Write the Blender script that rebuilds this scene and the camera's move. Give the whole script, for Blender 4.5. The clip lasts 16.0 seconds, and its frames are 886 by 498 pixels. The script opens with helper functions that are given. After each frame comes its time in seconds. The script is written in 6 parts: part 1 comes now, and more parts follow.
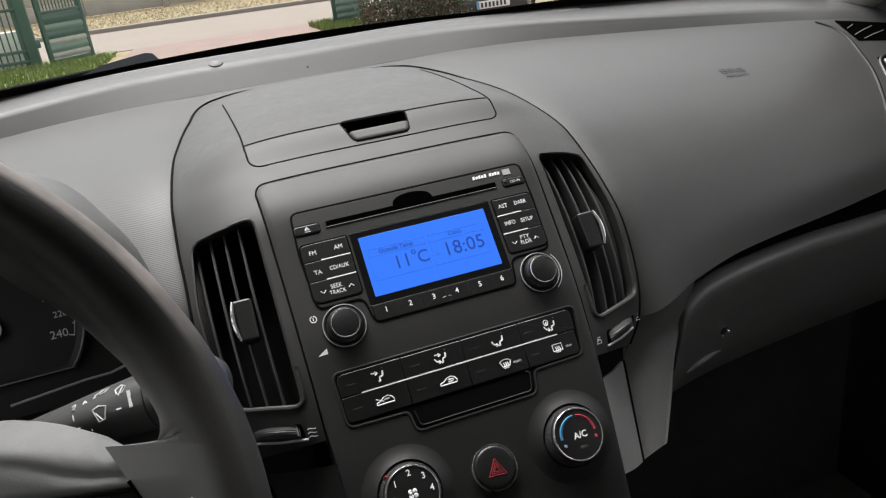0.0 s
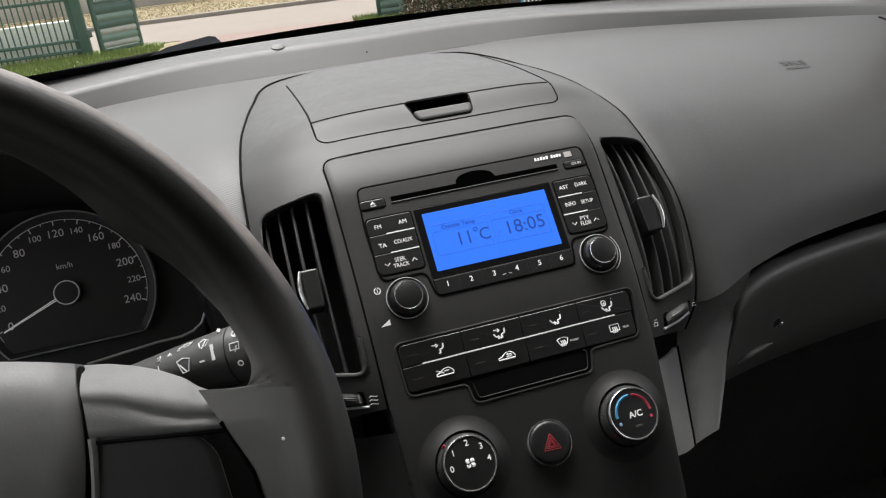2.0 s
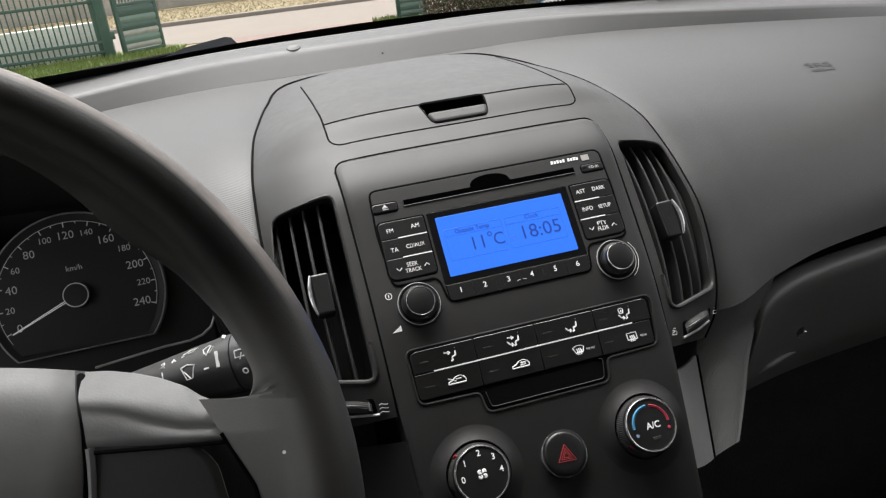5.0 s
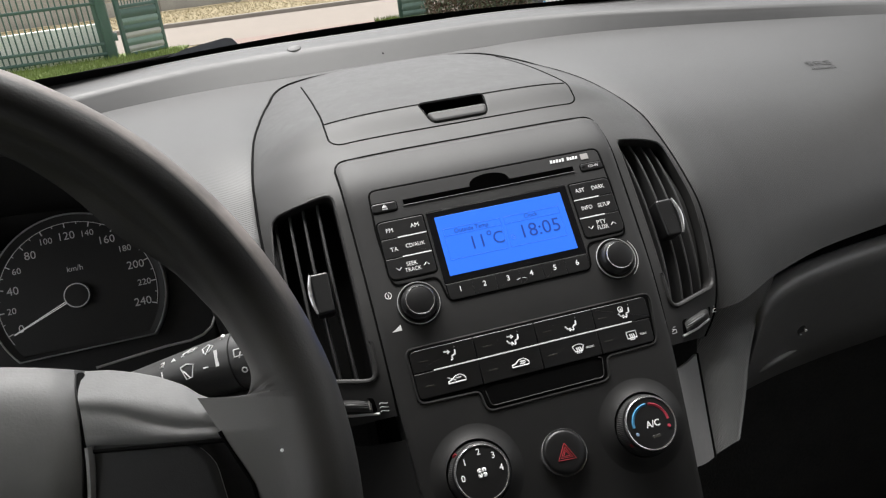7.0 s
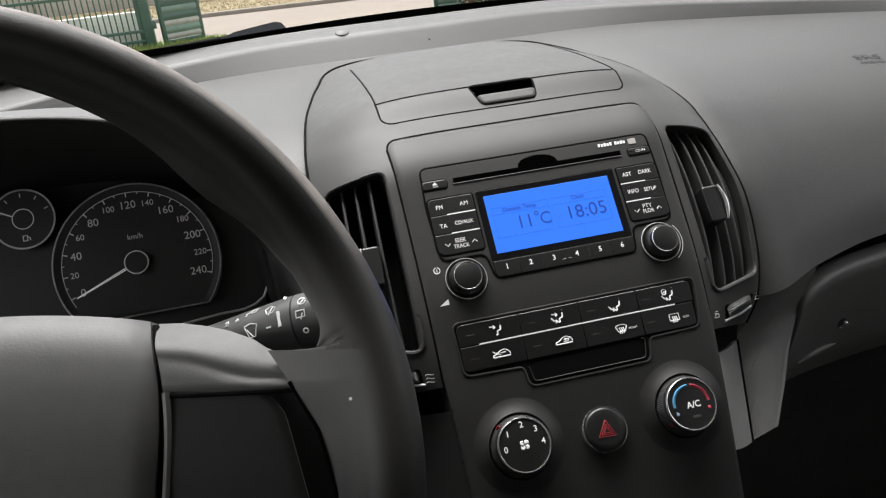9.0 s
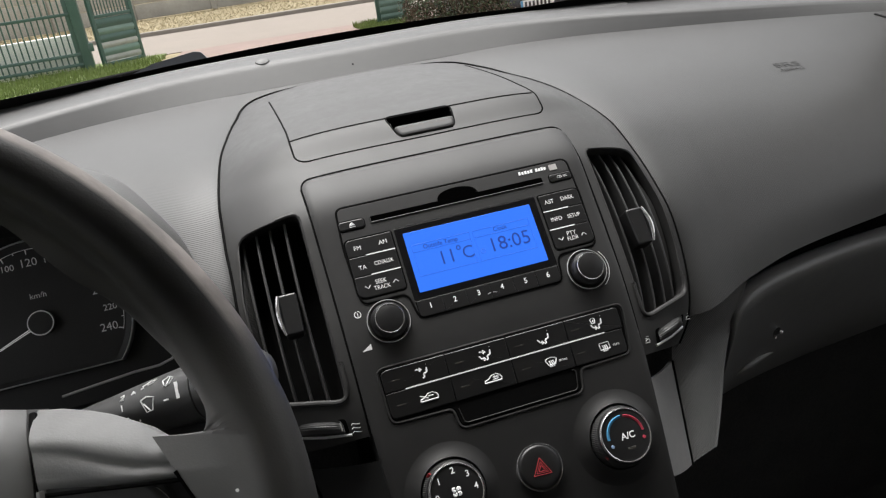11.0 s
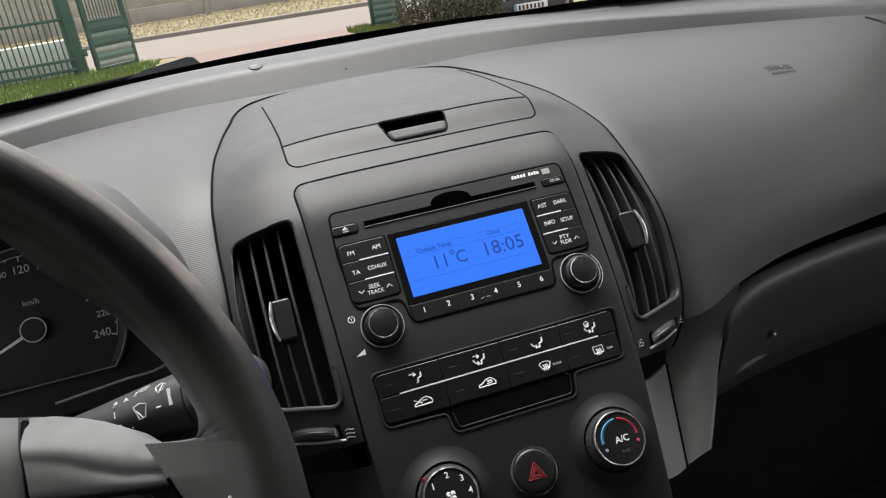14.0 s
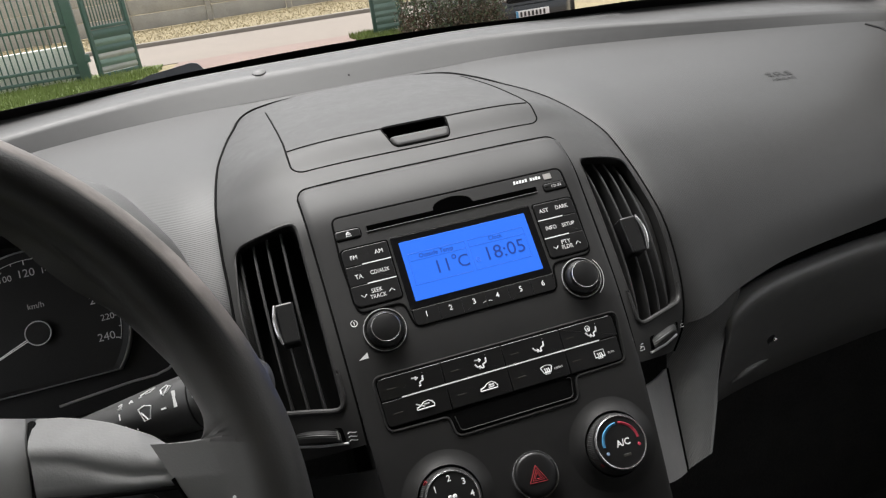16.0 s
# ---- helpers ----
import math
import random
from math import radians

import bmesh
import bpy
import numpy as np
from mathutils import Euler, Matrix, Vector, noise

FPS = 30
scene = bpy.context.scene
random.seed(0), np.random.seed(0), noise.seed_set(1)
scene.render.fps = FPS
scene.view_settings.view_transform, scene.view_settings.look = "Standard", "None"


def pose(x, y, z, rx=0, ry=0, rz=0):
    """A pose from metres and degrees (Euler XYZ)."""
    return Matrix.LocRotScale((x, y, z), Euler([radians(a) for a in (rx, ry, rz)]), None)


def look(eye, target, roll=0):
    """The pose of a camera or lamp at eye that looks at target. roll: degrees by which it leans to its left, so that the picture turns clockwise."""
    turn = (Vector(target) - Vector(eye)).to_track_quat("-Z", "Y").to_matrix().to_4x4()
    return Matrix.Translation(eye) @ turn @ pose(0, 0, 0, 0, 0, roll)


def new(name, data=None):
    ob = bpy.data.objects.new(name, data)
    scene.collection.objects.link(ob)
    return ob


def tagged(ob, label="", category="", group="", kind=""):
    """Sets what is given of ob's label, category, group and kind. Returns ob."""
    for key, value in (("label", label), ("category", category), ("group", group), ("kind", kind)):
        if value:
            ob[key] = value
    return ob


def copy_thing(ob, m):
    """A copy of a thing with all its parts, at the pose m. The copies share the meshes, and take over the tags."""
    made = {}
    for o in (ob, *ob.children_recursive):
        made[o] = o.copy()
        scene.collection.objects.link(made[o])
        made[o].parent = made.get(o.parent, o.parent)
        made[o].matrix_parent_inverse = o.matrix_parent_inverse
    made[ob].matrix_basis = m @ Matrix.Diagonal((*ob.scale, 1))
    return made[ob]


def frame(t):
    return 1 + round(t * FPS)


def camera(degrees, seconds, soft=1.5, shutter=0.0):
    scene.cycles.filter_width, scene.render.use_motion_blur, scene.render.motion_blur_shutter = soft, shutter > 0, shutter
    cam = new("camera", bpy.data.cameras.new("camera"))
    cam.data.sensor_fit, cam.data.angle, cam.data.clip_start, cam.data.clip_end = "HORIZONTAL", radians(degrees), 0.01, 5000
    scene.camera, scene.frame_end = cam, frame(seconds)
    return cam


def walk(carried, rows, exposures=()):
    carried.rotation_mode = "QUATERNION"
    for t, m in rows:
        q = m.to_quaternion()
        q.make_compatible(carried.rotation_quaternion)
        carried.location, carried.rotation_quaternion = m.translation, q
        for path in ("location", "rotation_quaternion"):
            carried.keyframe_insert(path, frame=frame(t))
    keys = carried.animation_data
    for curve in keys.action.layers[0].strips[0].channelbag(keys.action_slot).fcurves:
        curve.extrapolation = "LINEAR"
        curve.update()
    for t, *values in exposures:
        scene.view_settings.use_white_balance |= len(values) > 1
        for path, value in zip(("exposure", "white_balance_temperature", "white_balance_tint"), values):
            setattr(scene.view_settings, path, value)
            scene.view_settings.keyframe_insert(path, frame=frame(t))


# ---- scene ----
cam = camera(60.18, 16.0, soft=1.2)
PATH = [
    (0, (-0.14273, -0.48677, 1.15971), (-0.00467, -0.04558, 0.96922), -7.427),
    (0.5, (-0.12756, -0.48318, 1.16271), (0.01003, -0.04084, 0.97453), -8.410),
    (1, (-0.14654, -0.48670, 1.15721), (-0.01653, -0.04247, 0.96812), -8.351),
    (1.5, (-0.15371, -0.48840, 1.15345), (-0.02801, -0.04283, 0.96461), -7.771),
    (2, (-0.16677, -0.49563, 1.15288), (-0.05077, -0.04772, 0.96336), -6.754),
    (2.5, (-0.16226, -0.49735, 1.15691), (-0.05142, -0.04768, 0.96847), -6.676),
    (3, (-0.16189, -0.49572, 1.15572), (-0.05247, -0.04561, 0.96749), -6.676),
    (3.5, (-0.16073, -0.48846, 1.15156), (-0.05291, -0.03756, 0.96429), -6.706),
    (4, (-0.16223, -0.48464, 1.14947), (-0.05511, -0.03350, 0.96239), -6.692),
    (6.5, (-0.15673, -0.48679, 1.15058), (-0.05465, -0.03441, 0.96368), -7.211),
    (7, (-0.15834, -0.48707, 1.14938), (-0.05522, -0.03485, 0.96267), -7.146),
    (7.5, (-0.16346, -0.49236, 1.14948), (-0.06204, -0.03970, 0.96289), -7.222),
    (8, (-0.16949, -0.49285, 1.14626), (-0.06984, -0.03985, 0.95956), -6.728),
    (8.5, (-0.17252, -0.49969, 1.14694), (-0.07550, -0.04626, 0.95989), -6.581),
    (9, (-0.17746, -0.49948, 1.14440), (-0.09220, -0.04404, 0.95650), -6.305),
    (9.5, (-0.15475, -0.48756, 1.15251), (-0.06574, -0.03183, 0.96707), -7.376),
    (10, (-0.14358, -0.48288, 1.15526), (-0.03762, -0.03144, 0.96824), -8.350),
    (12.5, (-0.14475, -0.48190, 1.15470), (-0.03064, -0.03243, 0.96773), -8.380),
    (13, (-0.14473, -0.48347, 1.15572), (-0.03039, -0.03411, 0.96866), -8.423),
    (13.5, (-0.14384, -0.48189, 1.15486), (-0.02839, -0.03242, 0.96874), -8.454),
    (14, (-0.14266, -0.48267, 1.15568), (-0.02694, -0.03290, 0.97043), -8.523),
    (14.5, (-0.14466, -0.48291, 1.15508), (-0.02879, -0.03317, 0.96984), -8.510),
    (15, (-0.14574, -0.48224, 1.15379), (-0.03019, -0.03235, 0.96874), -8.466),
    (15.5, (-0.14410, -0.48526, 1.15602), (-0.02910, -0.03477, 0.97208), -8.432),
    (16, (-0.14421, -0.48615, 1.15613), (-0.02850, -0.03486, 0.97461), -8.453),
]
walk(cam, [(t, look(eye, target, roll)) for t, eye, target, roll in PATH], exposures=[(0.0, 1.55), (2.0, 1.62), (6.5, 1.70), (9.0, 1.72), (10.0, 1.59), (12.5, 1.57), (16.0, 1.57)])
# ---------------------------------------------------------------- world, sun, exposure
TILT_BACK = -38.5          # the radio face leans back from the upright by this many degrees
FACE = pose(0, 0, 0.95, TILT_BACK, 0, 0)

world = bpy.data.worlds.new("overcast_sky")
scene.world = world
world.use_nodes = True
wn = world.node_tree
wn.nodes.clear()
w_out = wn.nodes.new("ShaderNodeOutputWorld")
w_bg = wn.nodes.new("ShaderNodeBackground")
w_sky = wn.nodes.new("ShaderNodeTexSky")
w_sky.sky_type = "NISHITA"
w_sky.sun_disc = False
w_sky.sun_elevation = radians(64)
w_sky.sun_rotation = radians(-4)
w_sky.air_density, w_sky.dust_density, w_sky.ozone_density = 1.0, 3.0, 1.0
w_hsv = wn.nodes.new("ShaderNodeHueSaturation")
w_hsv.inputs["Saturation"].default_value = 0.06
wn.links.new(w_sky.outputs[0], w_hsv.inputs["Color"])
wn.links.new(w_hsv.outputs[0], w_bg.inputs["Color"])
w_bg.inputs["Strength"].default_value = 0.105
wn.links.new(w_bg.outputs[0], w_out.inputs[0])

sun = new("sun", bpy.data.lights.new("sun", "SUN"))
sun.data.energy, sun.data.angle, sun.data.color = 1.5, radians(50), (1.0, 0.975, 0.945)
sun.matrix_world = look((0, 0, 20), (0.02, -0.32, 19.08))

# ---------------------------------------------------------------- materials


def mat(name, colour, rough=0.5, metal=0.0, grain=0.0, grain_size=0.001, vary=0.0, vary_size=0.05, emit=None, power=0.0, spec=0.5, stripes=0.0, pitch=0.002, rough_vary=0.0, rib_foot=0.0):
    """A plain surface with fine relief (grain), uneven tone at two sizes and, where asked, fine diagonal ribs."""
    m = bpy.data.materials.new(name)
    m.use_nodes = True
    n, l = m.node_tree.nodes, m.node_tree.links
    b = n["Principled BSDF"]
    b.inputs["Base Color"].default_value = (*colour, 1)
    b.inputs["Roughness"].default_value = rough
    b.inputs["Metallic"].default_value = metal
    b.inputs["Specular IOR Level"].default_value = spec
    if emit:
        b.inputs["Emission Color"].default_value = (*emit, 1)
        b.inputs["Emission Strength"].default_value = power
    co = n.new("ShaderNodeTexCoord")
    if vary:
        big, small = n.new("ShaderNodeTexNoise"), n.new("ShaderNodeTexNoise")
        big.inputs["Scale"].default_value, small.inputs["Scale"].default_value = 1 / vary_size, 9 / vary_size
        big.inputs["Detail"].default_value = small.inputs["Detail"].default_value = 5
        l.new(co.outputs["Object"], big.inputs["Vector"]), l.new(co.outputs["Object"], small.inputs["Vector"])
        add = n.new("ShaderNodeMath")
        add.operation = "ADD"
        l.new(big.outputs["Fac"], add.inputs[0]), l.new(small.outputs["Fac"], add.inputs[1])
        span = n.new("ShaderNodeMapRange")
        span.inputs["From Min"].default_value, span.inputs["From Max"].default_value = 0.6, 1.4
        span.inputs["To Min"].default_value, span.inputs["To Max"].default_value = 1 - vary, 1 + vary
        l.new(add.outputs[0], span.inputs["Value"])
        mix = n.new("ShaderNodeMix")
        mix.data_type, mix.blend_type = "RGBA", "MULTIPLY"
        mix.inputs["Factor"].default_value = 1
        mix.inputs["A"].default_value = (*colour, 1)
        l.new(span.outputs[0], mix.inputs["B"])
        l.new(mix.outputs["Result"], b.inputs["Base Color"])
        if rough_vary:
            rr = n.new("ShaderNodeMapRange")
            rr.inputs["From Min"].default_value, rr.inputs["From Max"].default_value = 0.7, 1.3
            rr.inputs["To Min"].default_value, rr.inputs["To Max"].default_value = rough - rough_vary, rough + rough_vary
            l.new(add.outputs[0], rr.inputs["Value"]), l.new(rr.outputs[0], b.inputs["Roughness"])
    last = None
    if grain:
        g = n.new("ShaderNodeTexNoise")
        g.inputs["Scale"].default_value, g.inputs["Detail"].default_value = 1 / grain_size, 3
        l.new(co.outputs["Object"], g.inputs["Vector"])
        last = n.new("ShaderNodeBump")
        last.inputs["Strength"].default_value, last.inputs["Distance"].default_value = grain, grain_size * 0.5
        l.new(g.outputs["Fac"], last.inputs["Height"])
    if stripes:
        w = n.new("ShaderNodeTexWave")
        w.wave_type, w.bands_direction = "BANDS", "DIAGONAL"
        w.inputs["Scale"].default_value = 0.314 / pitch
        w.inputs["Distortion"].default_value = 0
        # the ribs mirror about the car's middle
        ws, wa, wm, wc = n.new("ShaderNodeSeparateXYZ"), n.new("ShaderNodeMath"), n.new("ShaderNodeMath"), n.new("ShaderNodeCombineXYZ")
        wa.operation, wm.operation = "ABSOLUTE", "MULTIPLY"
        wm.inputs[1].default_value = -1
        l.new(co.outputs["Object"], ws.inputs[0]), l.new(ws.outputs["X"], wa.inputs[0]), l.new(wa.outputs[0], wm.inputs[0])
        l.new(wm.outputs[0], wc.inputs["X"]), l.new(ws.outputs["Y"], wc.inputs["Y"]), l.new(ws.outputs["Z"], wc.inputs["Z"])
        l.new(wc.outputs[0], w.inputs["Vector"])
        wb = n.new("ShaderNodeBump")
        wb.inputs["Strength"].default_value, wb.inputs["Distance"].default_value = stripes, pitch * 0.4
        # ribs only beside the console, below the shoulder
        sep, ab = n.new("ShaderNodeSeparateXYZ"), n.new("ShaderNodeMath")
        ab.operation = "ABSOLUTE"
        l.new(co.outputs["Object"], sep.inputs[0]), l.new(sep.outputs["X"], ab.inputs[0])
        fx, fz, fm = n.new("ShaderNodeMapRange"), n.new("ShaderNodeMapRange"), n.new("ShaderNodeMath")
        fx.inputs["From Min"].default_value, fx.inputs["From Max"].default_value = 0.18, 0.42
        fz.inputs["From Min"].default_value, fz.inputs["From Max"].default_value = 0.985, 1.004
        for f_ in (fx, fz):
            f_.inputs["To Min"].default_value, f_.inputs["To Max"].default_value = 1, 0
        l.new(ab.outputs[0], fx.inputs["Value"]), l.new(sep.outputs["Z"], fz.inputs["Value"])
        fm.operation = "MULTIPLY"
        l.new(fx.outputs[0], fm.inputs[0]), l.new(fz.outputs[0], fm.inputs[1])
        ft = n.new("ShaderNodeMath")
        ft.operation = "MULTIPLY"
        ft.inputs[1].default_value = stripes
        foot, fk = n.new("ShaderNodeMapRange"), n.new("ShaderNodeMath")
        foot.inputs["From Min"].default_value, foot.inputs["From Max"].default_value = rib_foot, rib_foot + 0.04
        fk.operation = "MULTIPLY"
        l.new(sep.outputs["Z"], foot.inputs["Value"]), l.new(foot.outputs[0], fk.inputs[0]), l.new(fm.outputs[0], fk.inputs[1])
        l.new(fk.outputs[0], ft.inputs[0]), l.new(ft.outputs[0], wb.inputs["Strength"])
        l.new(w.outputs["Fac"], wb.inputs["Height"])
        if last:
            l.new(last.outputs[0], wb.inputs["Normal"])
        last = wb
    if last:
        l.new(last.outputs[0], b.inputs["Normal"])
    return m


SOFT = mat("soft_dash_plastic", (0.056, 0.0553, 0.0546), 0.43, spec=0.42, grain=0.18, grain_size=0.0012, vary=0.08, vary_size=0.12, rough_vary=0.05)
RIBBED = mat("ribbed_dash_plastic", (0.045, 0.0445, 0.044), 0.42, spec=0.44, grain=0.2, grain_size=0.001, vary=0.08, vary_size=0.1, stripes=0.27, pitch=0.00145, rib_foot=0.72)
FLANK = mat("ribbed_flank_plastic", (0.175, 0.174, 0.172), 0.46, spec=0.35, grain=0.25, grain_size=0.001, vary=0.08, vary_size=0.06, stripes=0.5, pitch=0.00135, rib_foot=0.60)
PANEL = mat("satin_black_panel", (0.052, 0.0512, 0.0506), 0.48, spec=0.34, grain=0.25, grain_size=0.0006, vary=0.08, vary_size=0.08, rough_vary=0.05)
STACK = mat("charcoal_stack_plastic", (0.036, 0.0356, 0.0354), 0.50, spec=0.40, grain=0.25, grain_size=0.0005, vary=0.08, vary_size=0.06, rough_vary=0.04)
KEY = mat("matt_black_key", (0.013, 0.013, 0.0135), 0.33, spec=0.7, grain=0.2, grain_size=0.0004, vary=0.1, vary_size=0.02)
# near-black colour also stands in for shade inside gaps and flat wells
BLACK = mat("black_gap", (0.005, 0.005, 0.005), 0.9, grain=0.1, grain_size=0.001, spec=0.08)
GLOSS = mat("gloss_black", (0.008, 0.008, 0.009), 0.12, vary=0.1, vary_size=0.03)
# near-black with no gloss, painting the shade of openings on flat plates
DEEP = mat("slot_shade_black", (0.0015, 0.0015, 0.0015), 1.0, grain=0.1, grain_size=0.001, spec=0.0)
DUCT = mat("vent_duct_plastic", (0.012, 0.012, 0.012), 0.6, vary=0.1, vary_size=0.02)
SLAT = mat("vent_slat_plastic", (0.080, 0.080, 0.080), 0.36, grain=0.15, grain_size=0.0005, vary=0.1, vary_size=0.03)
CHROME = mat("chrome", (0.85, 0.85, 0.86), 0.17, metal=0.85, vary=0.05, vary_size=0.01)
SATIN = mat("satin_silver", (0.78, 0.78, 0.79), 0.35, metal=0.5, grain=0.15, grain_size=0.0006, vary=0.08, vary_size=0.05)
GREYTRIM = mat("grey_trim_plastic", (0.32, 0.318, 0.316), 0.42, grain=0.3, grain_size=0.0008, vary=0.08, vary_size=0.06)
# the white prints carry a small added glow that lifts their brightness
WHITE = mat("glowing_white_print", (0.88, 0.88, 0.88), 0.5, emit=(1, 1, 1), power=0.06, vary=0.05, vary_size=0.004)
DIMWHITE = mat("glowing_dim_print", (0.88, 0.88, 0.88), 0.5, emit=(1, 1, 1), power=0.018, vary=0.08, vary_size=0.004)
LAMPOFF = mat("unlit_lamp", (0.050, 0.048, 0.042), 0.4, vary=0.05, vary_size=0.004)
PALEPRINT = mat("pale_print", (0.45, 0.43, 0.42), 0.5, vary=0.05, vary_size=0.004)
RED = mat("red_print", (0.45, 0.05, 0.06), 0.45, vary=0.08, vary_size=0.004)
REDLIT = mat("red_ring_print", (0.60, 0.07, 0.11), 0.4, vary=0.05, vary_size=0.004)
BLUE = mat("blue_ring_print", (0.09, 0.34, 0.60), 0.4, vary=0.05, vary_size=0.004)
BLUEDOT = mat("pale_blue_print", (0.30, 0.42, 0.62), 0.4, vary=0.05, vary_size=0.004)
LCD = mat("blue_backlit_display", (0.02, 0.06, 0.3), 0.25, emit=(0.034, 0.205, 1.0), power=0.262, vary=0.03, vary_size=0.04)
LCDINK = mat("display_ink", (0.004, 0.012, 0.09), 0.4, emit=(0.014, 0.055, 0.32), power=0.30)
LCDFAINT = mat("display_faint_line", (0.01, 0.04, 0.25), 0.4, emit=(0.03, 0.12, 0.62), power=0.36)
LEATHER = mat("steering_wheel_rubber", (0.014, 0.0138, 0.0138), 0.46, spec=0.26, grain=0.20, grain_size=0.0010, vary=0.12, vary_size=0.04, rough_vary=0.06)
PADMAT = mat("airbag_cover_plastic", (0.225, 0.224, 0.223), 0.48, spec=0.35, grain=0.16, grain_size=0.0013, vary=0.08, vary_size=0.08)
CLOTH = mat("grey_headlining", (0.42, 0.41, 0.39), 0.9, grain=0.4, grain_size=0.002, vary=0.1, vary_size=0.1)
CARPET = mat("dark_carpet", (0.085, 0.085, 0.085), 0.95, grain=0.6, grain_size=0.004, vary=0.2, vary_size=0.05)
# dial figures, likewise with a little glow put in
DIALPRINT = mat("glowing_dial_print", (0.80, 0.80, 0.80), 0.5, emit=(1, 1, 1), power=0.012, vary=0.08, vary_size=0.004)
BEZEL = mat("bezel_silver", (0.62, 0.62, 0.63), 0.32, metal=0.7, grain=0.1, grain_size=0.0006, vary=0.06, vary_size=0.03)
DIALFACE = mat("dial_black", (0.024, 0.024, 0.025), 0.45, vary=0.1, vary_size=0.02)

# ---------------------------------------------------------------- mesh helpers


def part(name, bm, material, parent=None, label="", smooth=True):
    me = bpy.data.meshes.new(name)
    bmesh.ops.recalc_face_normals(bm, faces=bm.faces)
    bm.to_mesh(me)
    bm.free()
    me.materials.append(material)
    if smooth:
        me.polygons.foreach_set("use_smooth", [True] * len(me.polygons))
        me.set_sharp_from_angle(angle=radians(38))
    ob = new(name, me)
    if parent is not None:
        ob.parent = parent
    if label:
        ob["label"] = label
    return ob


def thing(name, label, category, m=None, group="", kind=""):
    ob = new(name)
    ob.empty_display_size = 0.02
    if m is not None:
        ob.matrix_world = m
    return tagged(ob, label, category, group, kind)


def rrect(x0, x1, z0, z1, r, n=5):
    """A rectangle with round corners, in order round."""
    out = []
    for cx, cz, a0 in ((x1 - r, z1 - r, 0), (x0 + r, z1 - r, 90), (x0 + r, z0 + r, 180), (x1 - r, z0 + r, 270)):
        for k in range(n + 1):
            a = radians(a0 + 90 * k / n)
            out.append((cx + r * math.cos(a), cz + r * math.sin(a)))
    return out


def rpoly(pts, r, n=4):
    """A polygon whose corners are rounded."""
    out = []
    for i, p in enumerate(pts):
        a, b, c = Vector(pts[i - 1]), Vector(p), Vector(pts[(i + 1) % len(pts)])
        d1, d2 = (a - b), (c - b)
        k = min(r, d1.length * 0.45, d2.length * 0.45)
        s, e = b + d1.normalized() * k, b + d2.normalized() * k
        for j in range(n + 1):
            t = j / n
            out.append(tuple((1 - t) ** 2 * s + 2 * t * (1 - t) * b + t * t * e))
    return out


def rcorner(pts, radii, n=5):
    """A polygon with a radius of its own for each corner."""
    out = []
    for i, p in enumerate(pts):
        a, b, c = Vector(pts[i - 1]), Vector(p), Vector(pts[(i + 1) % len(pts)])
        d1, d2 = (a - b), (c - b)
        k = min(radii[i], d1.length * 0.45, d2.length * 0.45)
        s, e = b + d1.normalized() * k, b + d2.normalized() * k
        for j in range(n + 1):
            t = j / n
            out.append(tuple((1 - t) ** 2 * s + 2 * t * (1 - t) * b + t * t * e))
    return out


def inset(pts, d):
    """The outline moved inwards by d."""
    n = len(pts)
    area = sum(pts[i - 1][0] * pts[i][1] - pts[i][0] * pts[i - 1][1] for i in range(n))
    s = 1 if area > 0 else -1
    out = []
    for i in range(n):
        a, b, c = Vector(pts[i - 1]), Vector(pts[i]), Vector(pts[(i + 1) % n])
        e1, e2 = (b - a), (c - b)
        e1 = e1.normalized() if e1.length > 1e-9 else e2.normalized()
        e2 = e2.normalized() if e2.length > 1e-9 else e1
        nrm = Vector((-(e1.y + e2.y), e1.x + e2.x))
        nrm = nrm.normalized() if nrm.length > 1e-9 else Vector((-e1.y, e1.x))
        out.append(tuple(b + nrm * s * d))
    return out


def plate(outline, y, thick, bevel=0.0006, yfun=None, bm=None):
    """A slab in the face's frame: front at y (towards the viewer is -y), its front edge rounded."""
    bm = bm or bmesh.new()
    f = yfun or (lambda x, z: 0.0)
    rings = [(outline, y + thick), (outline, y + bevel), (inset(outline, bevel * 0.35), y + bevel * 0.35), (inset(outline, bevel), y), (inset(outline, bevel * 1.5), y)]
    vs = [[bm.verts.new((p[0], yy + f(*p), p[1])) for p in ring] for ring, yy in rings]
    n = len(outline)
    for a, b in zip(vs, vs[1:]):
        for i in range(n):
            bm.faces.new((a[i - 1], a[i], b[i], b[i - 1]))
    bm.faces.new(vs[-1])
    bm.faces.new(vs[0])
    return bm


def frame_plate(outer, inner, y, thick, bevel=0.0005, yfun=None, bm=None):
    """A ring-shaped slab between two outlines with the same number of corners."""
    bm = bm or bmesh.new()
    f = yfun or (lambda x, z: 0.0)
    rings = [(outer, y + thick), (outer, y + bevel), (inset(outer, bevel), y), (inset(inner, -bevel), y), (inner, y + bevel), (inner, y + thick)]
    vs = [[bm.verts.new((p[0], yy + f(*p), p[1])) for p in ring] for ring, yy in rings]
    n = len(outer)
    for a, b in zip(vs, vs[1:] + vs[:1]):
        for i in range(n):
            bm.faces.new((a[i - 1], a[i], b[i], b[i - 1]))
    return bm


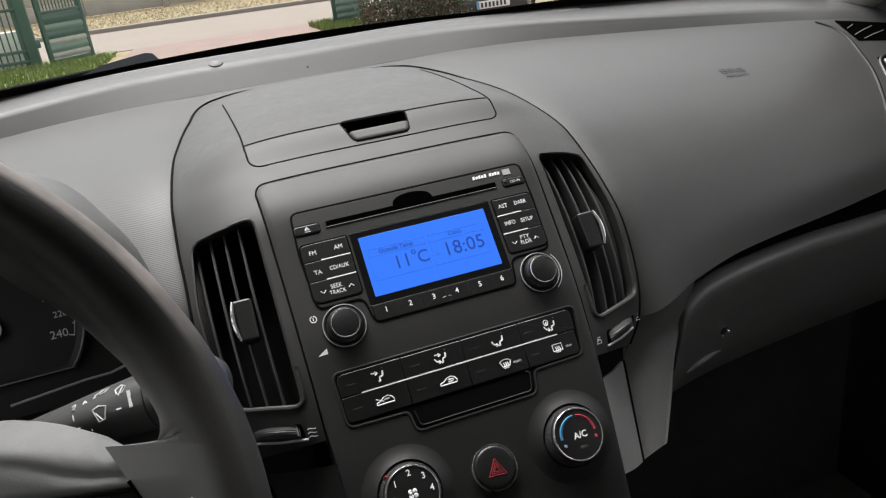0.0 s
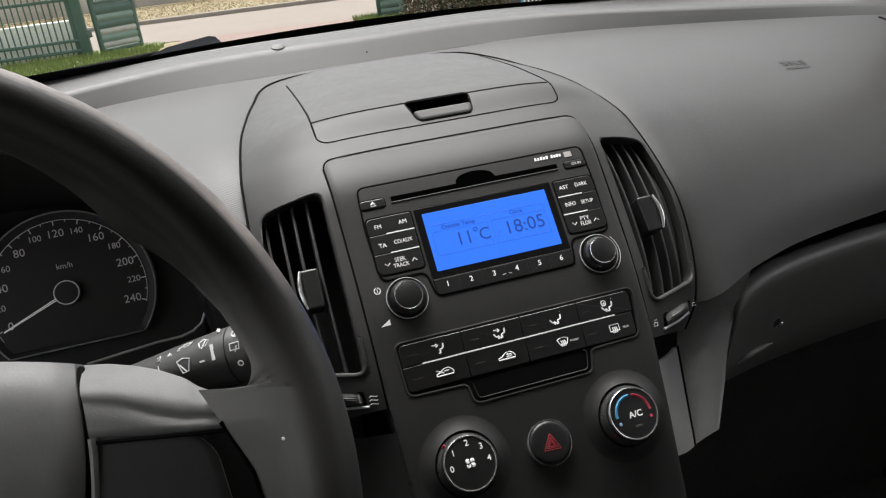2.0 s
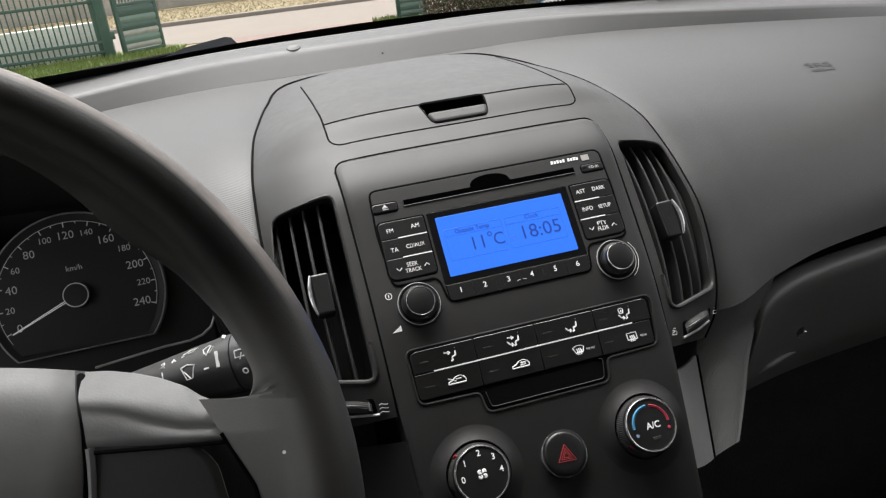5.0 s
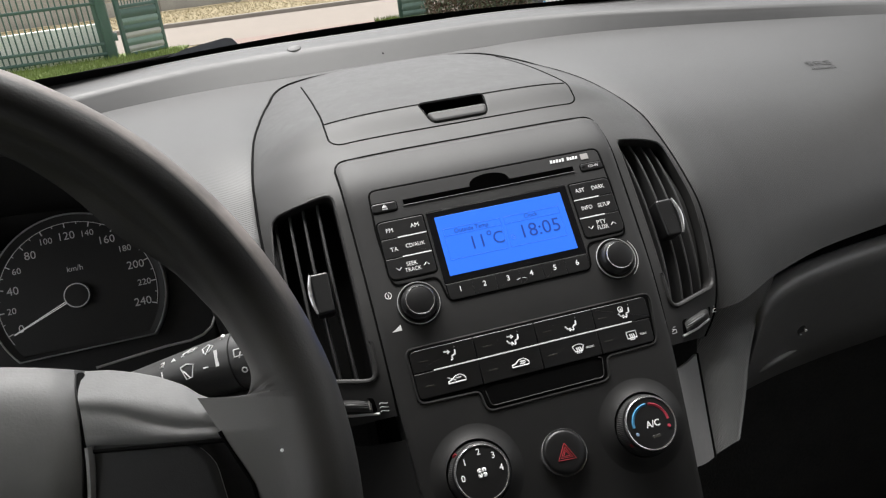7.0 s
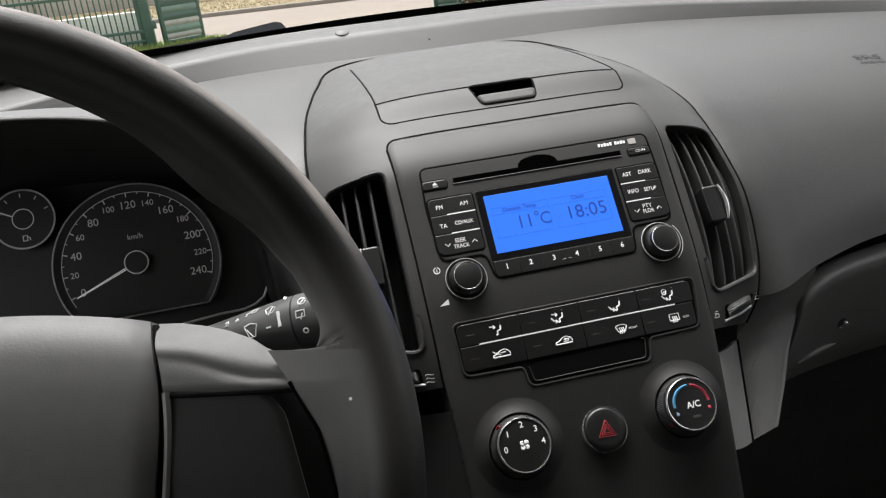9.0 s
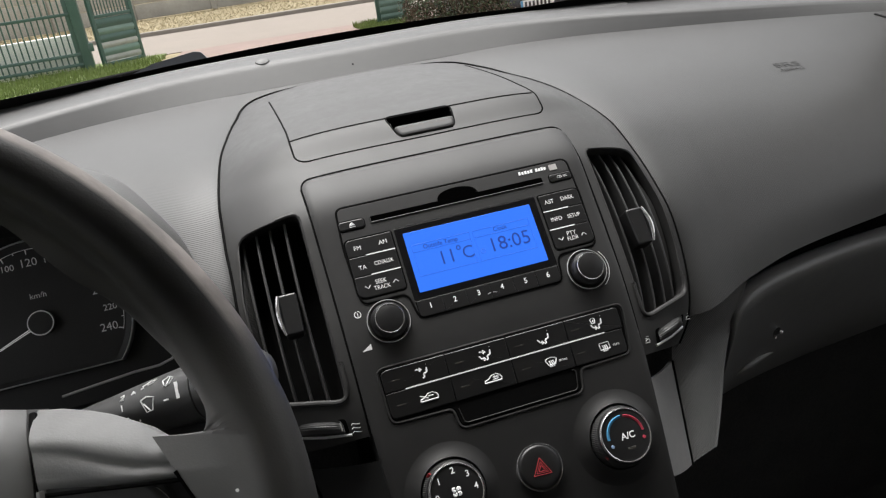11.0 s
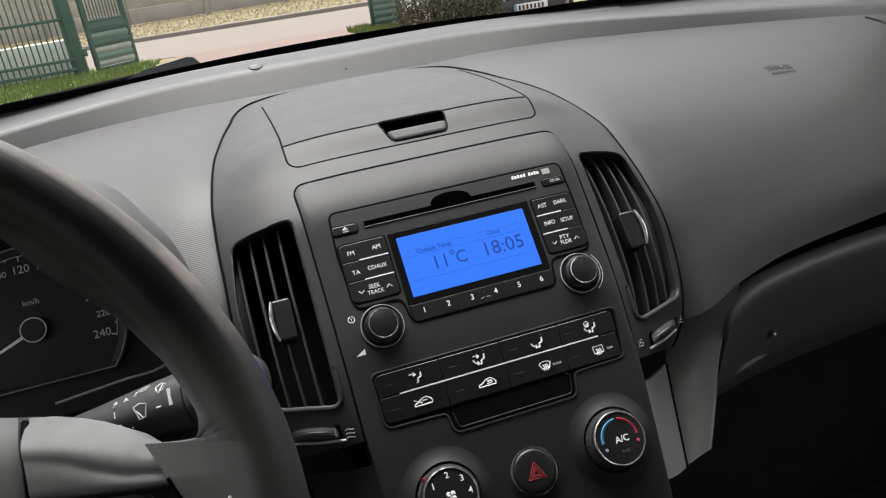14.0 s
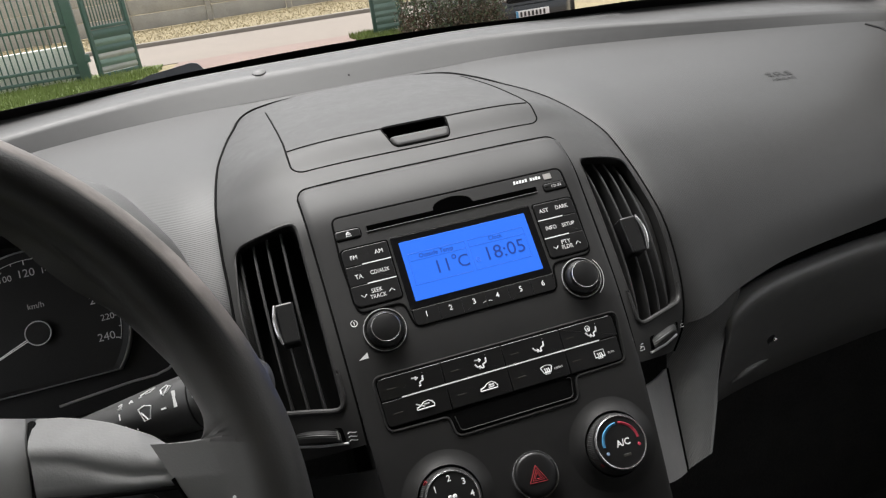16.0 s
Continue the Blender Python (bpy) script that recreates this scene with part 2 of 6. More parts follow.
def lathe(profile, centre=(0, 0), seg=40, ridges=0.0, ridge_rows=(), bm=None):
    """Turns (radius, y) round the axis through centre = (x, z); every other corner of the ridge rows is set in."""
    bm = bm or bmesh.new()
    rows = []
    for j, (r, y) in enumerate(profile):
        if r < 1e-6:
            rows.append([bm.verts.new((centre[0], y, centre[1]))])
            continue
        row = []
        for k in range(seg):
            rr = r - (ridges if j in ridge_rows and k % 2 else 0)
            a = 2 * math.pi * k / seg
            row.append(bm.verts.new((centre[0] + rr * math.cos(a), y, centre[1] + rr * math.sin(a))))
        rows.append(row)
    for a, b in zip(rows, rows[1:]):
        for k in range(seg):
            if len(a) == 1 and len(b) == 1:
                continue
            if len(a) == 1:
                bm.faces.new((a[0], b[k], b[k - 1]))
            elif len(b) == 1:
                bm.faces.new((a[k - 1], a[k], b[0]))
            else:
                bm.faces.new((a[k - 1], a[k], b[k], b[k - 1]))
    return bm


def tube(points, r, seg=6, closed=False, bm=None, flat=1.0):
    """A round bar along points; r may be one number or one for each point."""
    bm = bm or bmesh.new()
    pts = [Vector(p) for p in points]
    n = len(pts)
    rings, up = [], None
    for i, p in enumerate(pts):
        a = pts[i - 1] if (i or closed) else p
        b = pts[(i + 1) % n] if (i < n - 1 or closed) else p
        d = (b - a).normalized()
        if up is None:
            up = Vector((0, -1, 0.3)) if abs(d.y) < 0.8 else Vector((0, 0, 1))
        side = d.cross(up).normalized()
        up = side.cross(d).normalized()
        rad = r[i] if isinstance(r, (list, tuple)) else r
        rings.append([bm.verts.new(p + (side * math.cos(2 * math.pi * k / seg) + up * math.sin(2 * math.pi * k / seg) * flat) * rad) for k in range(seg)])
    pairs = list(zip(rings, rings[1:])) + ([(rings[-1], rings[0])] if closed else [])
    for a, b in pairs:
        for k in range(seg):
            bm.faces.new((a[k - 1], a[k], b[k], b[k - 1]))
    if not closed:
        bm.faces.new(rings[0][::-1])
        bm.faces.new(rings[-1])
    return bm


def box(x0, x1, y0, y1, z0, z1, bevel=0.0, bm=None):
    bm = bm or bmesh.new()
    made = bmesh.ops.create_cube(bm, size=1, matrix=Matrix.Translation(((x0 + x1) / 2, (y0 + y1) / 2, (z0 + z1) / 2)) @ Matrix.Diagonal((x1 - x0, y1 - y0, z1 - z0, 1)))
    if bevel:
        edges = {e for v in made["verts"] for e in v.link_edges}
        bmesh.ops.bevel(bm, geom=list(edges), offset=bevel, segments=2, affect="EDGES", profile=0.5)
    return bm


def spline(keys, t):
    """Smooth curve through keys (lists of numbers) at even steps; t from 0 to 1."""
    n = len(keys) - 1
    s = min(max(t, 0.0), 1.0) * n
    i = min(int(s), n - 1)
    f = s - i
    k = [keys[max(i - 1, 0)], keys[i], keys[i + 1], keys[min(i + 2, n)]]
    return [0.5 * (2 * b + (c - a) * f + (2 * a - 5 * b + 4 * c - d) * f * f + (3 * b - a - 3 * c + d) * f ** 3) for a, b, c, d in zip(*k)]


def grid(fun, nu, nv, bm=None, skip=None):
    """A sheet of nu by nv cells over fun(u, v), u and v from 0 to 1; skip(u, v) leaves cells out."""
    bm = bm or bmesh.new()
    vs = [[bm.verts.new(fun(i / nu, j / nv)) for i in range(nu + 1)] for j in range(nv + 1)]
    for j in range(nv):
        for i in range(nu):
            if skip and skip((i + 0.5) / nu, (j + 0.5) / nv):
                continue
            bm.faces.new((vs[j][i], vs[j][i + 1], vs[j + 1][i + 1], vs[j + 1][i]))
    return bm


def solid(bm, thick):
    """Gives a sheet thickness, away from its normals."""
    bmesh.ops.recalc_face_normals(bm, faces=bm.faces)
    bmesh.ops.solidify(bm, geom=bm.faces[:], thickness=thick)
    return bm


def lettering(text, x, z, size, y, parent, material=None, name="lettering", turn=0.0, wide=1.0, bold=0.0, align="CENTER", m=None):
    """Flat letters in the built-in font on a face; x, z: the middle of the words, size: the height of the capitals."""
    cu = bpy.data.curves.new(name, "FONT")
    cu.body, cu.size, cu.align_x, cu.align_y = text, size / 0.70, align, "CENTER"
    cu.offset, cu.extrude, cu.resolution_u = bold, 0.00006, 3
    tmp = new("tmp_text", cu)
    bpy.context.view_layer.update()
    me = bpy.data.meshes.new_from_object(tmp.evaluated_get(bpy.context.evaluated_depsgraph_get()))
    bpy.data.objects.remove(tmp)
    bpy.data.curves.remove(cu)
    me.name = name
    me.materials.clear()
    me.materials.append(material or WHITE)
    me.transform((m or Matrix.Identity(4)) @ pose(x, y, z, 90, 0, 0) @ pose(0, 0, 0, 0, 0, turn) @ Matrix.Diagonal((wide, 1, 1, 1)))
    ob = new(name, me)
    ob.parent = parent
    ob["label"] = f"printed characters {text}"
    return ob


def strokes(lines, r, y, parent, material, name="symbol", at=(0, 0), scale=1.0, turn=0.0, label=""):
    """A printed symbol of thin bars; lines are lists of (x, z) about the point at."""
    bm = bmesh.new()
    c, s = math.cos(radians(turn)), math.sin(radians(turn))
    for line in lines:
        tube([(at[0] + scale * (c * p[0] - s * p[1]), y, at[1] + scale * (s * p[0] + c * p[1])) for p in line], r, 4, bm=bm)
    return part(name, bm, material, parent, label, smooth=False)


def arc(cx, cz, r, a0, a1, n=16):
    return [(cx + r * math.cos(radians(a0 + (a1 - a0) * k / n)), cz + r * math.sin(radians(a0 + (a1 - a0) * k / n))) for k in range(n + 1)]


def to_face(y, z):
    """(y, z) of the car in the radio face's frame."""
    c, s = math.cos(radians(TILT_BACK)), -math.sin(radians(TILT_BACK))
    return y * c - (z - 0.95) * s, y * s + (z - 0.95) * c


# ---------------------------------------------------------------- the car's dashboard
dash = thing("dashboard", "dark grey grained plastic car dashboard below the windscreen", "dashboard", pose(0, 0, 0))

# stations across the car: x and the section (y, z) from the front lip up to the crease
PAD = [
    (0.10, [(0.03, 0.85), (0.048, 0.885), (0.07, 0.922), (0.10, 0.950), (0.14, 0.972), (0.20, 0.990), (0.30, 1.004), (0.41, 1.0240)]),
    (0.168, [(-0.016, 0.856), (0.006, 0.892), (0.036, 0.936), (0.080, 0.969), (0.122, 0.990), (0.195, 1.006), (0.300, 1.0140), (0.410, 1.0245)]),
    (0.235, [(0.008, 0.861), (0.026, 0.894), (0.055, 0.933), (0.092, 0.963), (0.135, 0.985), (0.205, 1.003), (0.300, 1.0145), (0.402, 1.0240)]),
    (0.30, [(0.028, 0.864), (0.044, 0.896), (0.070, 0.929), (0.105, 0.957), (0.147, 0.979), (0.210, 0.998), (0.295, 1.0125), (0.385, 1.0225)]),
    (0.45, [(0.058, 0.862), (0.072, 0.893), (0.098, 0.922), (0.130, 0.946), (0.167, 0.966), (0.213, 0.985), (0.268, 1.0020), (0.325, 1.0165)]),
    (0.62, [(0.095, 0.860), (0.108, 0.886), (0.131, 0.911), (0.158, 0.932), (0.188, 0.951), (0.220, 0.970), (0.252, 0.986), (0.288, 1.003)]),
    (0.76, [(0.120, 0.855), (0.132, 0.880), (0.152, 0.903), (0.175, 0.922), (0.200, 0.938), (0.228, 0.954), (0.256, 0.968), (0.288, 0.984)]),
]


def station(table, x):
    """The section at x: straight between stations, eased."""
    xs = [s[0] for s in table]
    x = min(max(x, xs[0]), xs[-1])
    i = max(k for k in range(len(xs) - 1) if xs[k] <= x) if x < xs[-1] else len(xs) - 2
    keys = [[c for p in s[1] for c in p] for s in table]
    f = (x - xs[i]) / (xs[i + 1] - xs[i])
    a, b = keys[i], keys[i + 1]
    ma = [(b[k] - keys[max(i - 1, 0)][k]) / (xs[i + 1] - xs[max(i - 1, 0)]) * (xs[i + 1] - xs[i]) for k in range(len(a))]
    j = min(i + 2, len(xs) - 1)
    mb = [(keys[j][k] - a[k]) / (xs[j] - xs[i]) * (xs[i + 1] - xs[i]) for k in range(len(a))]
    h = (2 * f ** 3 - 3 * f * f + 1, f ** 3 - 2 * f * f + f, -2 * f ** 3 + 3 * f * f, f ** 3 - f * f)
    v = [h[0] * a[k] + h[1] * ma[k] + h[2] * b[k] + h[3] * mb[k] for k in range(len(a))]
    return [v[k:k + 2] for k in range(0, len(v), 2)]


def pad_at(x, v):
    y, z = spline(station(PAD, abs(x)), v)
    return (x, y, z)


def pad_right(u, v):
    return pad_at(0.10 + 0.66 * u, v)


def under_arch(x, y):
    """Where the console arch and its vents leave no room for the pad."""
    return abs(x) < 0.158 and y < 0.20


def pad_right_skip(u, v):
    p = pad_right(u, v)
    return under_arch(p[0], p[1])


bm = grid(pad_right, 180, 44, skip=pad_right_skip)
# the lip turns under and runs back
U0 = 8 / 180
grid(lambda u, v: Vector(pad_right(U0 + (1 - U0) * u, 0)) + Vector((0, 0.05 * v, -0.006 * math.sin(math.pi * min(v * 4, 1) / 2))), 172, 8, bm)
bmesh.ops.remove_doubles(bm, verts=bm.verts, dist=0.00004)
# inner and outer edge of the flank, from the pad's lip down
FLANK_IN = [(0.1500, -0.0085, 0.8160), (0.1430, -0.0290, 0.7940), (0.1375, -0.0460, 0.7755), (0.1318, -0.0625, 0.7585)]
FLANK_OUT = [(0.2200, 0.0130, 0.8200), (0.1960, -0.0100, 0.8000), (0.1790, -0.0300, 0.7800), (0.1560, -0.0560, 0.7600)]


def flank_keys(x, u):
    """Down one column: the pad's foot, then across the flank."""
    lows = [Vector(a).lerp(Vector(b), u) + Vector((0, -0.004, 0.005)) * math.sin(math.pi * u) * (1 - 0.2 * k) for k, (a, b) in enumerate(zip(FLANK_IN, FLANK_OUT))]
    top = [Vector(pad_at(x, 0.10)) + Vector((0, 0.006, -0.004)), Vector(pad_at(x, 0.0)) + Vector((0, 0.0035, -0.0010))]
    return [list(p) for p in top + lows]


def flank(i, j, n=22, rows_=40):
    x = 0.10 + 0.66 * (14 + i) / 180
    f = (1 + 4 * j / rows_) / 5
    return Vector(spline(flank_keys(x, i / n), f))


part("passenger_pad", bm, RIBBED, dash, "grey soft-touch pad with fine diagonal ribs")
bm = bmesh.new()
grid(lambda u, v: flank(round(u * 22), v * 40), 22, 40, bm)
# its outer edge rolls back round a small radius
edge_col = lambda v: flank(22, v * 40)
grid(lambda u, v: edge_col(v) + Vector((0.0050 * math.sin(u * 1.57), 0.0050 * (1 - math.cos(u * 1.57)) + 0.05 * max(0.0, u - 0.6), 0)), 10, 40, bm)
bmesh.ops.remove_doubles(bm, verts=bm.verts, dist=0.00004)
part("console_flank", bm, FLANK, dash, "finely ribbed grey side of the console")

HX = -0.385                # middle of the instrument hood
# where the hood meets the pad: offset from the middle, and how far up the pad's section
SEAM = [(0.196, 0.02), (0.197, 0.22), (0.191, 0.40), (0.171, 0.545), (0.146, 0.672), (0.112, 0.755), (0.060, 0.825), (0.0, 0.850)]
SEAM = SEAM + [(-a, b) for a, b in SEAM[-2::-1]]


def seam(u):
    dx, v = spline(SEAM, u)
    return Vector(pad_at(HX + dx, v))


SEAM_PLAN = inset([(HX - 0.196, -0.2)] + [tuple(seam(1 - k / 60).xy) for k in range(61)] + [(HX + 0.196, -0.2)], 0.0030)


def inside(p, poly):
    hit = False
    for i in range(len(poly)):
        (x1, y1), (x2, y2) = poly[i - 1], poly[i]
        if (y1 > p[1]) != (y2 > p[1]) and p[0] < (x2 - x1) * (p[1] - y1) / (y2 - y1) + x1:
            hit = not hit
    return hit


def pad_left_skip(u, v):
    x, y, z = pad_at(-0.10 - 0.66 * u, v)
    return under_arch(x, y) or inside((x, y), SEAM_PLAN)


bm = grid(lambda u, v: pad_at(-0.10 - 0.66 * u, v), 160, 90, skip=pad_left_skip)
part("driver_pad", bm, RIBBED, dash, "grey soft-touch pad with fine diagonal ribs")
bm = grid(lambda u, v: (-0.13 + 0.26 * u, 0.345 + 0.0645 * v, 1.0148 + 0.0097 * v), 20, 6)
part("centre_strip", bm, RIBBED, dash, "narrow strip of pad behind the console")

# a flat riser from the crease to a rounded ridge, then the shelf up to the glass
TOP = [
    (0.0, [(0.4105, 1.0242), (0.4195, 1.0320), (0.4285, 1.0398), (0.4370, 1.0468), (0.4445, 1.0502), (0.460, 1.0528), (0.478, 1.0545), (0.500, 1.0530), (0.60, 1.020)]),
    (0.168, [(0.4110, 1.0242), (0.4197, 1.0319), (0.4284, 1.0396), (0.4366, 1.0464), (0.4440, 1.0497), (0.459, 1.0522), (0.477, 1.0539), (0.499, 1.0525), (0.60, 1.020)]),
    (0.30, [(0.3860, 1.0222), (0.3918, 1.0288), (0.3976, 1.0352), (0.4034, 1.0410), (0.4108, 1.0443), (0.430, 1.0470), (0.456, 1.0490), (0.490, 1.0480), (0.59, 1.018)]),
    (0.45, [(0.3260, 1.0162), (0.3300, 1.0213), (0.3340, 1.0262), (0.3382, 1.0305), (0.3455, 1.0335), (0.368, 1.0376), (0.410, 1.0418), (0.455, 1.0448), (0.56, 1.012)]),
    (0.62, [(0.2890, 1.0027), (0.2940, 1.0068), (0.2990, 1.0106), (0.3040, 1.0138), (0.3120, 1.0168), (0.332, 1.0208), (0.365, 1.0245), (0.418, 1.0310), (0.50, 1.000)]),
    (0.76, [(0.2880, 0.9833), (0.2920, 0.9860), (0.2960, 0.9882), (0.3010, 0.9906), (0.3070, 0.9932), (0.319, 0.9975), (0.345, 1.0030), (0.390, 1.0110), (0.43, 0.985)]),
]
bm = grid(lambda u, v: (lambda x, p: (x, p[0], p[1]))(-0.76 + 1.52 * u, spline(station(TOP, abs(-0.76 + 1.52 * u)), v)), 120, 64)
part("top_shelf", bm, SOFT, dash, "smooth grey shelf along the foot of the windscreen")


def shelf_at(x, y):
    sec = station(TOP, abs(x))
    return min((spline(sec, k / 300) for k in range(100, 301)), key=lambda p: abs(p[0] - y))[1]


# a low moulded strip beside the glass, rising to a small step
bm = grid(lambda u, v: (lambda x, y: (x, y, shelf_at(x, y) + 0.0016 * u * min(1.0, 4 * v)))(0.27 + 0.100 * u, 0.440 - 0.014 * u * u + 0.020 * v), 24, 8)
part("demister_strip", bm, SOFT, dash, "low raised strip along the glass")

bm = lathe([(0, -0.0030), (0.0045, -0.0026), (0.0080, -0.0010), (0.0094, 0.003)], seg=24)
ob = part("light_sensor", bm, mat("sensor_lens", (0.085, 0.084, 0.083), 0.45, vary=0.05), dash, "small pale sensor dome")
ob.matrix_local = pose(-0.0930, 0.4490, 1.0512, -72, 0, 0)
bm = lathe([(0, -0.0006), (0.0012, -0.0004), (0.0015, 0.001)], seg=12)
part("plug", bm, BLACK, dash).matrix_local = pose(0.0064, 0.4215, 1.0335, -42, 0, 0)

# ---------------------------------------------------------------- centre console arch
# centre line and edge: (y, z) of the centre, half width, (y, z) of the edge, in the face's frame
def pz(z):
    """How far the face lies behind the display's plane at the height z."""
    zs = [-0.30, -0.21, -0.16, -0.12, -0.06, -0.052, -0.042, 0.052, 0.060, 0.070, 0.083, 0.105, 0.131]
    ys = [0.046, 0.028, 0.018, 0.0110, 0.0032, 0.0022, 0.0015, 0.0015, 0.0030, 0.0075, 0.0145, 0.0255, 0.040]
    return sum(float(np.interp(z + k * 0.004, zs, ys)) for k in (-3, -2, -1, 0, 1, 2, 3)) / 7


ARCH = [
    (pz(-0.105), -0.105, 0.150, 0.056, -0.100),
    (pz(-0.085), -0.085, 0.158, 0.043, -0.084),
    (pz(-0.06), -0.06, 0.166, 0.038, -0.060),
    (pz(-0.03), -0.03, 0.1695, 0.033, -0.030),
    (pz(0.0), 0.0, 0.1690, 0.028, 0.0),
    (pz(0.03), 0.03, 0.168, 0.032, 0.028),
    (pz(0.055), 0.055, 0.168, 0.040, 0.0533),
    (pz(0.083), 0.083, 0.167, 0.050, 0.080),
    (pz(0.105), 0.105, 0.166, 0.060, 0.0997),
    (pz(0.131), 0.131, 0.163, 0.080, 0.1266),
    (*to_face(0.150, 1.0325), 0.1568, 0.110, 0.1618),
    (*to_face(0.200, 1.0355), 0.1484, 0.140, 0.1923),
    (*to_face(0.250, 1.0365), 0.1408, 0.170, 0.2188),
    (*to_face(0.300, 1.0355), 0.1338, *to_face(0.2956, 1.0180)),
    (*to_face(0.335, 1.0335), 0.1276, *to_face(0.333, 1.0190)),
    (*to_face(0.357, 1.0312), 0.1192, *to_face(0.359, 1.0205)),
    (*to_face(0.3650, 1.0294), 0.1050, *to_face(0.3680, 1.0232)),
    (*to_face(0.3675, 1.0280), 0.0780, *to_face(0.3700, 1.0258)),
    (*to_face(0.3680, 1.0274), 0.0300, *to_face(0.3705, 1.0264)),
]


def arch_section(s, v):
    """The arch's section at v; its driver's side reaches a little wider."""
    cy, cz, xe, ey, ez = spline(ARCH, v)
    if s < 0:
        xe *= float(np.interp(ez, [0.120, 0.150, 0.186, 0.2186, 0.238, 0.252, 0.2667, 0.284, 0.290], [1.0, 1.006, 1.013, 1.021, 1.025, 1.025, 1.022, 1.012, 1.005]))
    return cy, cz, xe, ey, ez


def arch_uv(s, v, lift=0.0):
    cy, cz, xe, ey, ez = arch_section(s, v)
    g = abs(s) ** (5.5 - 2.2 * min(1.0, max(0.0, (v - 0.30) * 3)))
    return (s * xe, cy + (ey - cy) * g - lift, cz + (ez - cz) * g)


def arch_y(x, z):
    """The arch's y at (x, z), by halving."""
    lo, hi = 0.0, 1.0
    for _ in range(26):
        v = (lo + hi) / 2
        xe = arch_section(x, v)[2]
        p = arch_uv(min(max(x / xe, -1), 1), v)
        if p[2] < z:
            lo = v
        else:
            hi = v
    return p[1]


def closed_dense(pts, r, step=0.003):
    """A rounded polygon with no side longer than step."""
    ring, out = rpoly(pts, r), []
    for a, b in zip(ring, ring[1:] + ring[:1]):
        n = max(1, math.ceil((Vector(b) - Vector(a)).length / step))
        out += [(a[0] + (b[0] - a[0]) * k / n, a[1] + (b[1] - a[1]) * k / n) for k in range(n)]
    return out


VENTS = {
    -1: closed_dense([(0.1135, 0.0590), (0.1595, 0.0565), (0.1650, 0.010), (0.1640, -0.030), (0.1555, -0.0665), (0.1130, -0.0785)], 0.008),
    1: closed_dense([(0.1090, 0.0585), (0.1590, 0.0570), (0.1640, 0.010), (0.1630, -0.027), (0.1575, -0.0660), (0.1080, -0.0785)], 0.008),
}
HANDLE = closed_dense([(-0.0285, 0.1330), (0.0275, 0.1330), (0.0230, 0.1075), (-0.0230, 0.1075)], 0.006)


VENT_IN, HANDLE_IN = {e_: inset(o_, -0.0010) for e_, o_ in VENTS.items()}, inset(HANDLE, 0.0003)


def arch_skip(u, v):
    x, y, z = arch_uv(2 * u - 1, v)
    return inside((abs(x), z), VENT_IN[1 if x > 0 else -1]) or inside((x, z), HANDLE_IN)


console = thing("centre_console", "arched satin black centre console with a storage lid on top", "console", FACE)
bm = grid(lambda u, v: arch_uv(2 * u - 1, v), 220, 200, skip=arch_skip)
for side in (-1, 1):
    grid(lambda u, v: Vector(arch_uv(side, u)) + Vector((side * 0.0012 * math.sin(v * 1.57), 0.014 * v, -0.004 * v)), 110, 3, bm)
bmesh.ops.remove_doubles(bm, verts=bm.verts, dist=0.00005)
part("console_panel", bm, PANEL, console)
# dark joint round the arch
def edge_point(side, v):
    x, y, z = arch_uv(side, v)
    return (x * 1.005, y + 0.0010, z + 0.0012 * min(1.0, max(0.0, (v - 0.55) * 5)))


edge = [edge_point(-1, k / 110) for k in range(111)] + [edge_point(1, 1 - k / 110) for k in range(111)]
part("edge_gap", tube(edge, 0.0013, 6), BLACK, console)


def on_arch(path, lift=0.0):
    return [(x, arch_y(x, z) - lift, z) for x, z in path]


def groove(path, r, parent, closed=False, name="joint"):
    return part(name, tube(on_arch(path, -r * 0.45), r, 6, closed), BLACK, parent)


def dense(path, n=8):
    out = []
    for a, b in zip(path, path[1:]):
        out += [(a[0] + (b[0] - a[0]) * k / n, a[1] + (b[1] - a[1]) * k / n) for k in range(n)]
    return out + [path[-1]]


lid_top = to_face(0.295, 1.030)[1]
lid = [(-0.1035, lid_top), (-0.1035, 0.19), (-0.1035, 0.15), (-0.1045, 0.128)] + arc(-0.0945, 0.1140, 0.0100, 180, 270, 6) + [(0.0, 0.1035)] + arc(0.0905, 0.1140, 0.0100, 270, 360, 6) + [(0.1030, 0.128), (0.1035, 0.15), (0.1035, 0.19), (0.1035, lid_top)]
groove(dense(lid, 6), 0.0009, console)
groove(dense([(-0.1045, 0.1315), (0.1010, 0.1315)], 40), 0.0010, console, name="hinge_line")
# the lid's finger recess
bm = bmesh.new()
wall = [[bm.verts.new((x, arch_y(x, z) + d, z)) for x, z in HANDLE] for d in (-0.0004, 0.024)]
for i in range(len(HANDLE)):
    bm.faces.new((wall[0][i - 1], wall[0][i], wall[1][i], wall[1][i - 1]))
bm.faces.new(wall[1])
part("finger_recess", bm, BLACK, console, smooth=False)
part("recess_rim", tube(on_arch(HANDLE, -0.0004), 0.0008, 6, True), BLACK, console)
tongue = rpoly([(-0.0250, 0.1195), (0.0252, 0.1195), (0.0226, 0.1080), (-0.0224, 0.1080)], 0.0045)
part("lid_handle", plate(tongue, -0.0022, 0.010, 0.0022, yfun=arch_y), PANEL, console, "rounded finger tab")

# ---------------------------------------------------------------- centre stack panel
stack = thing("centre_stack", "charcoal plastic centre stack panel holding radio and climate controls", "panel", FACE)
LIFT = 0.0006


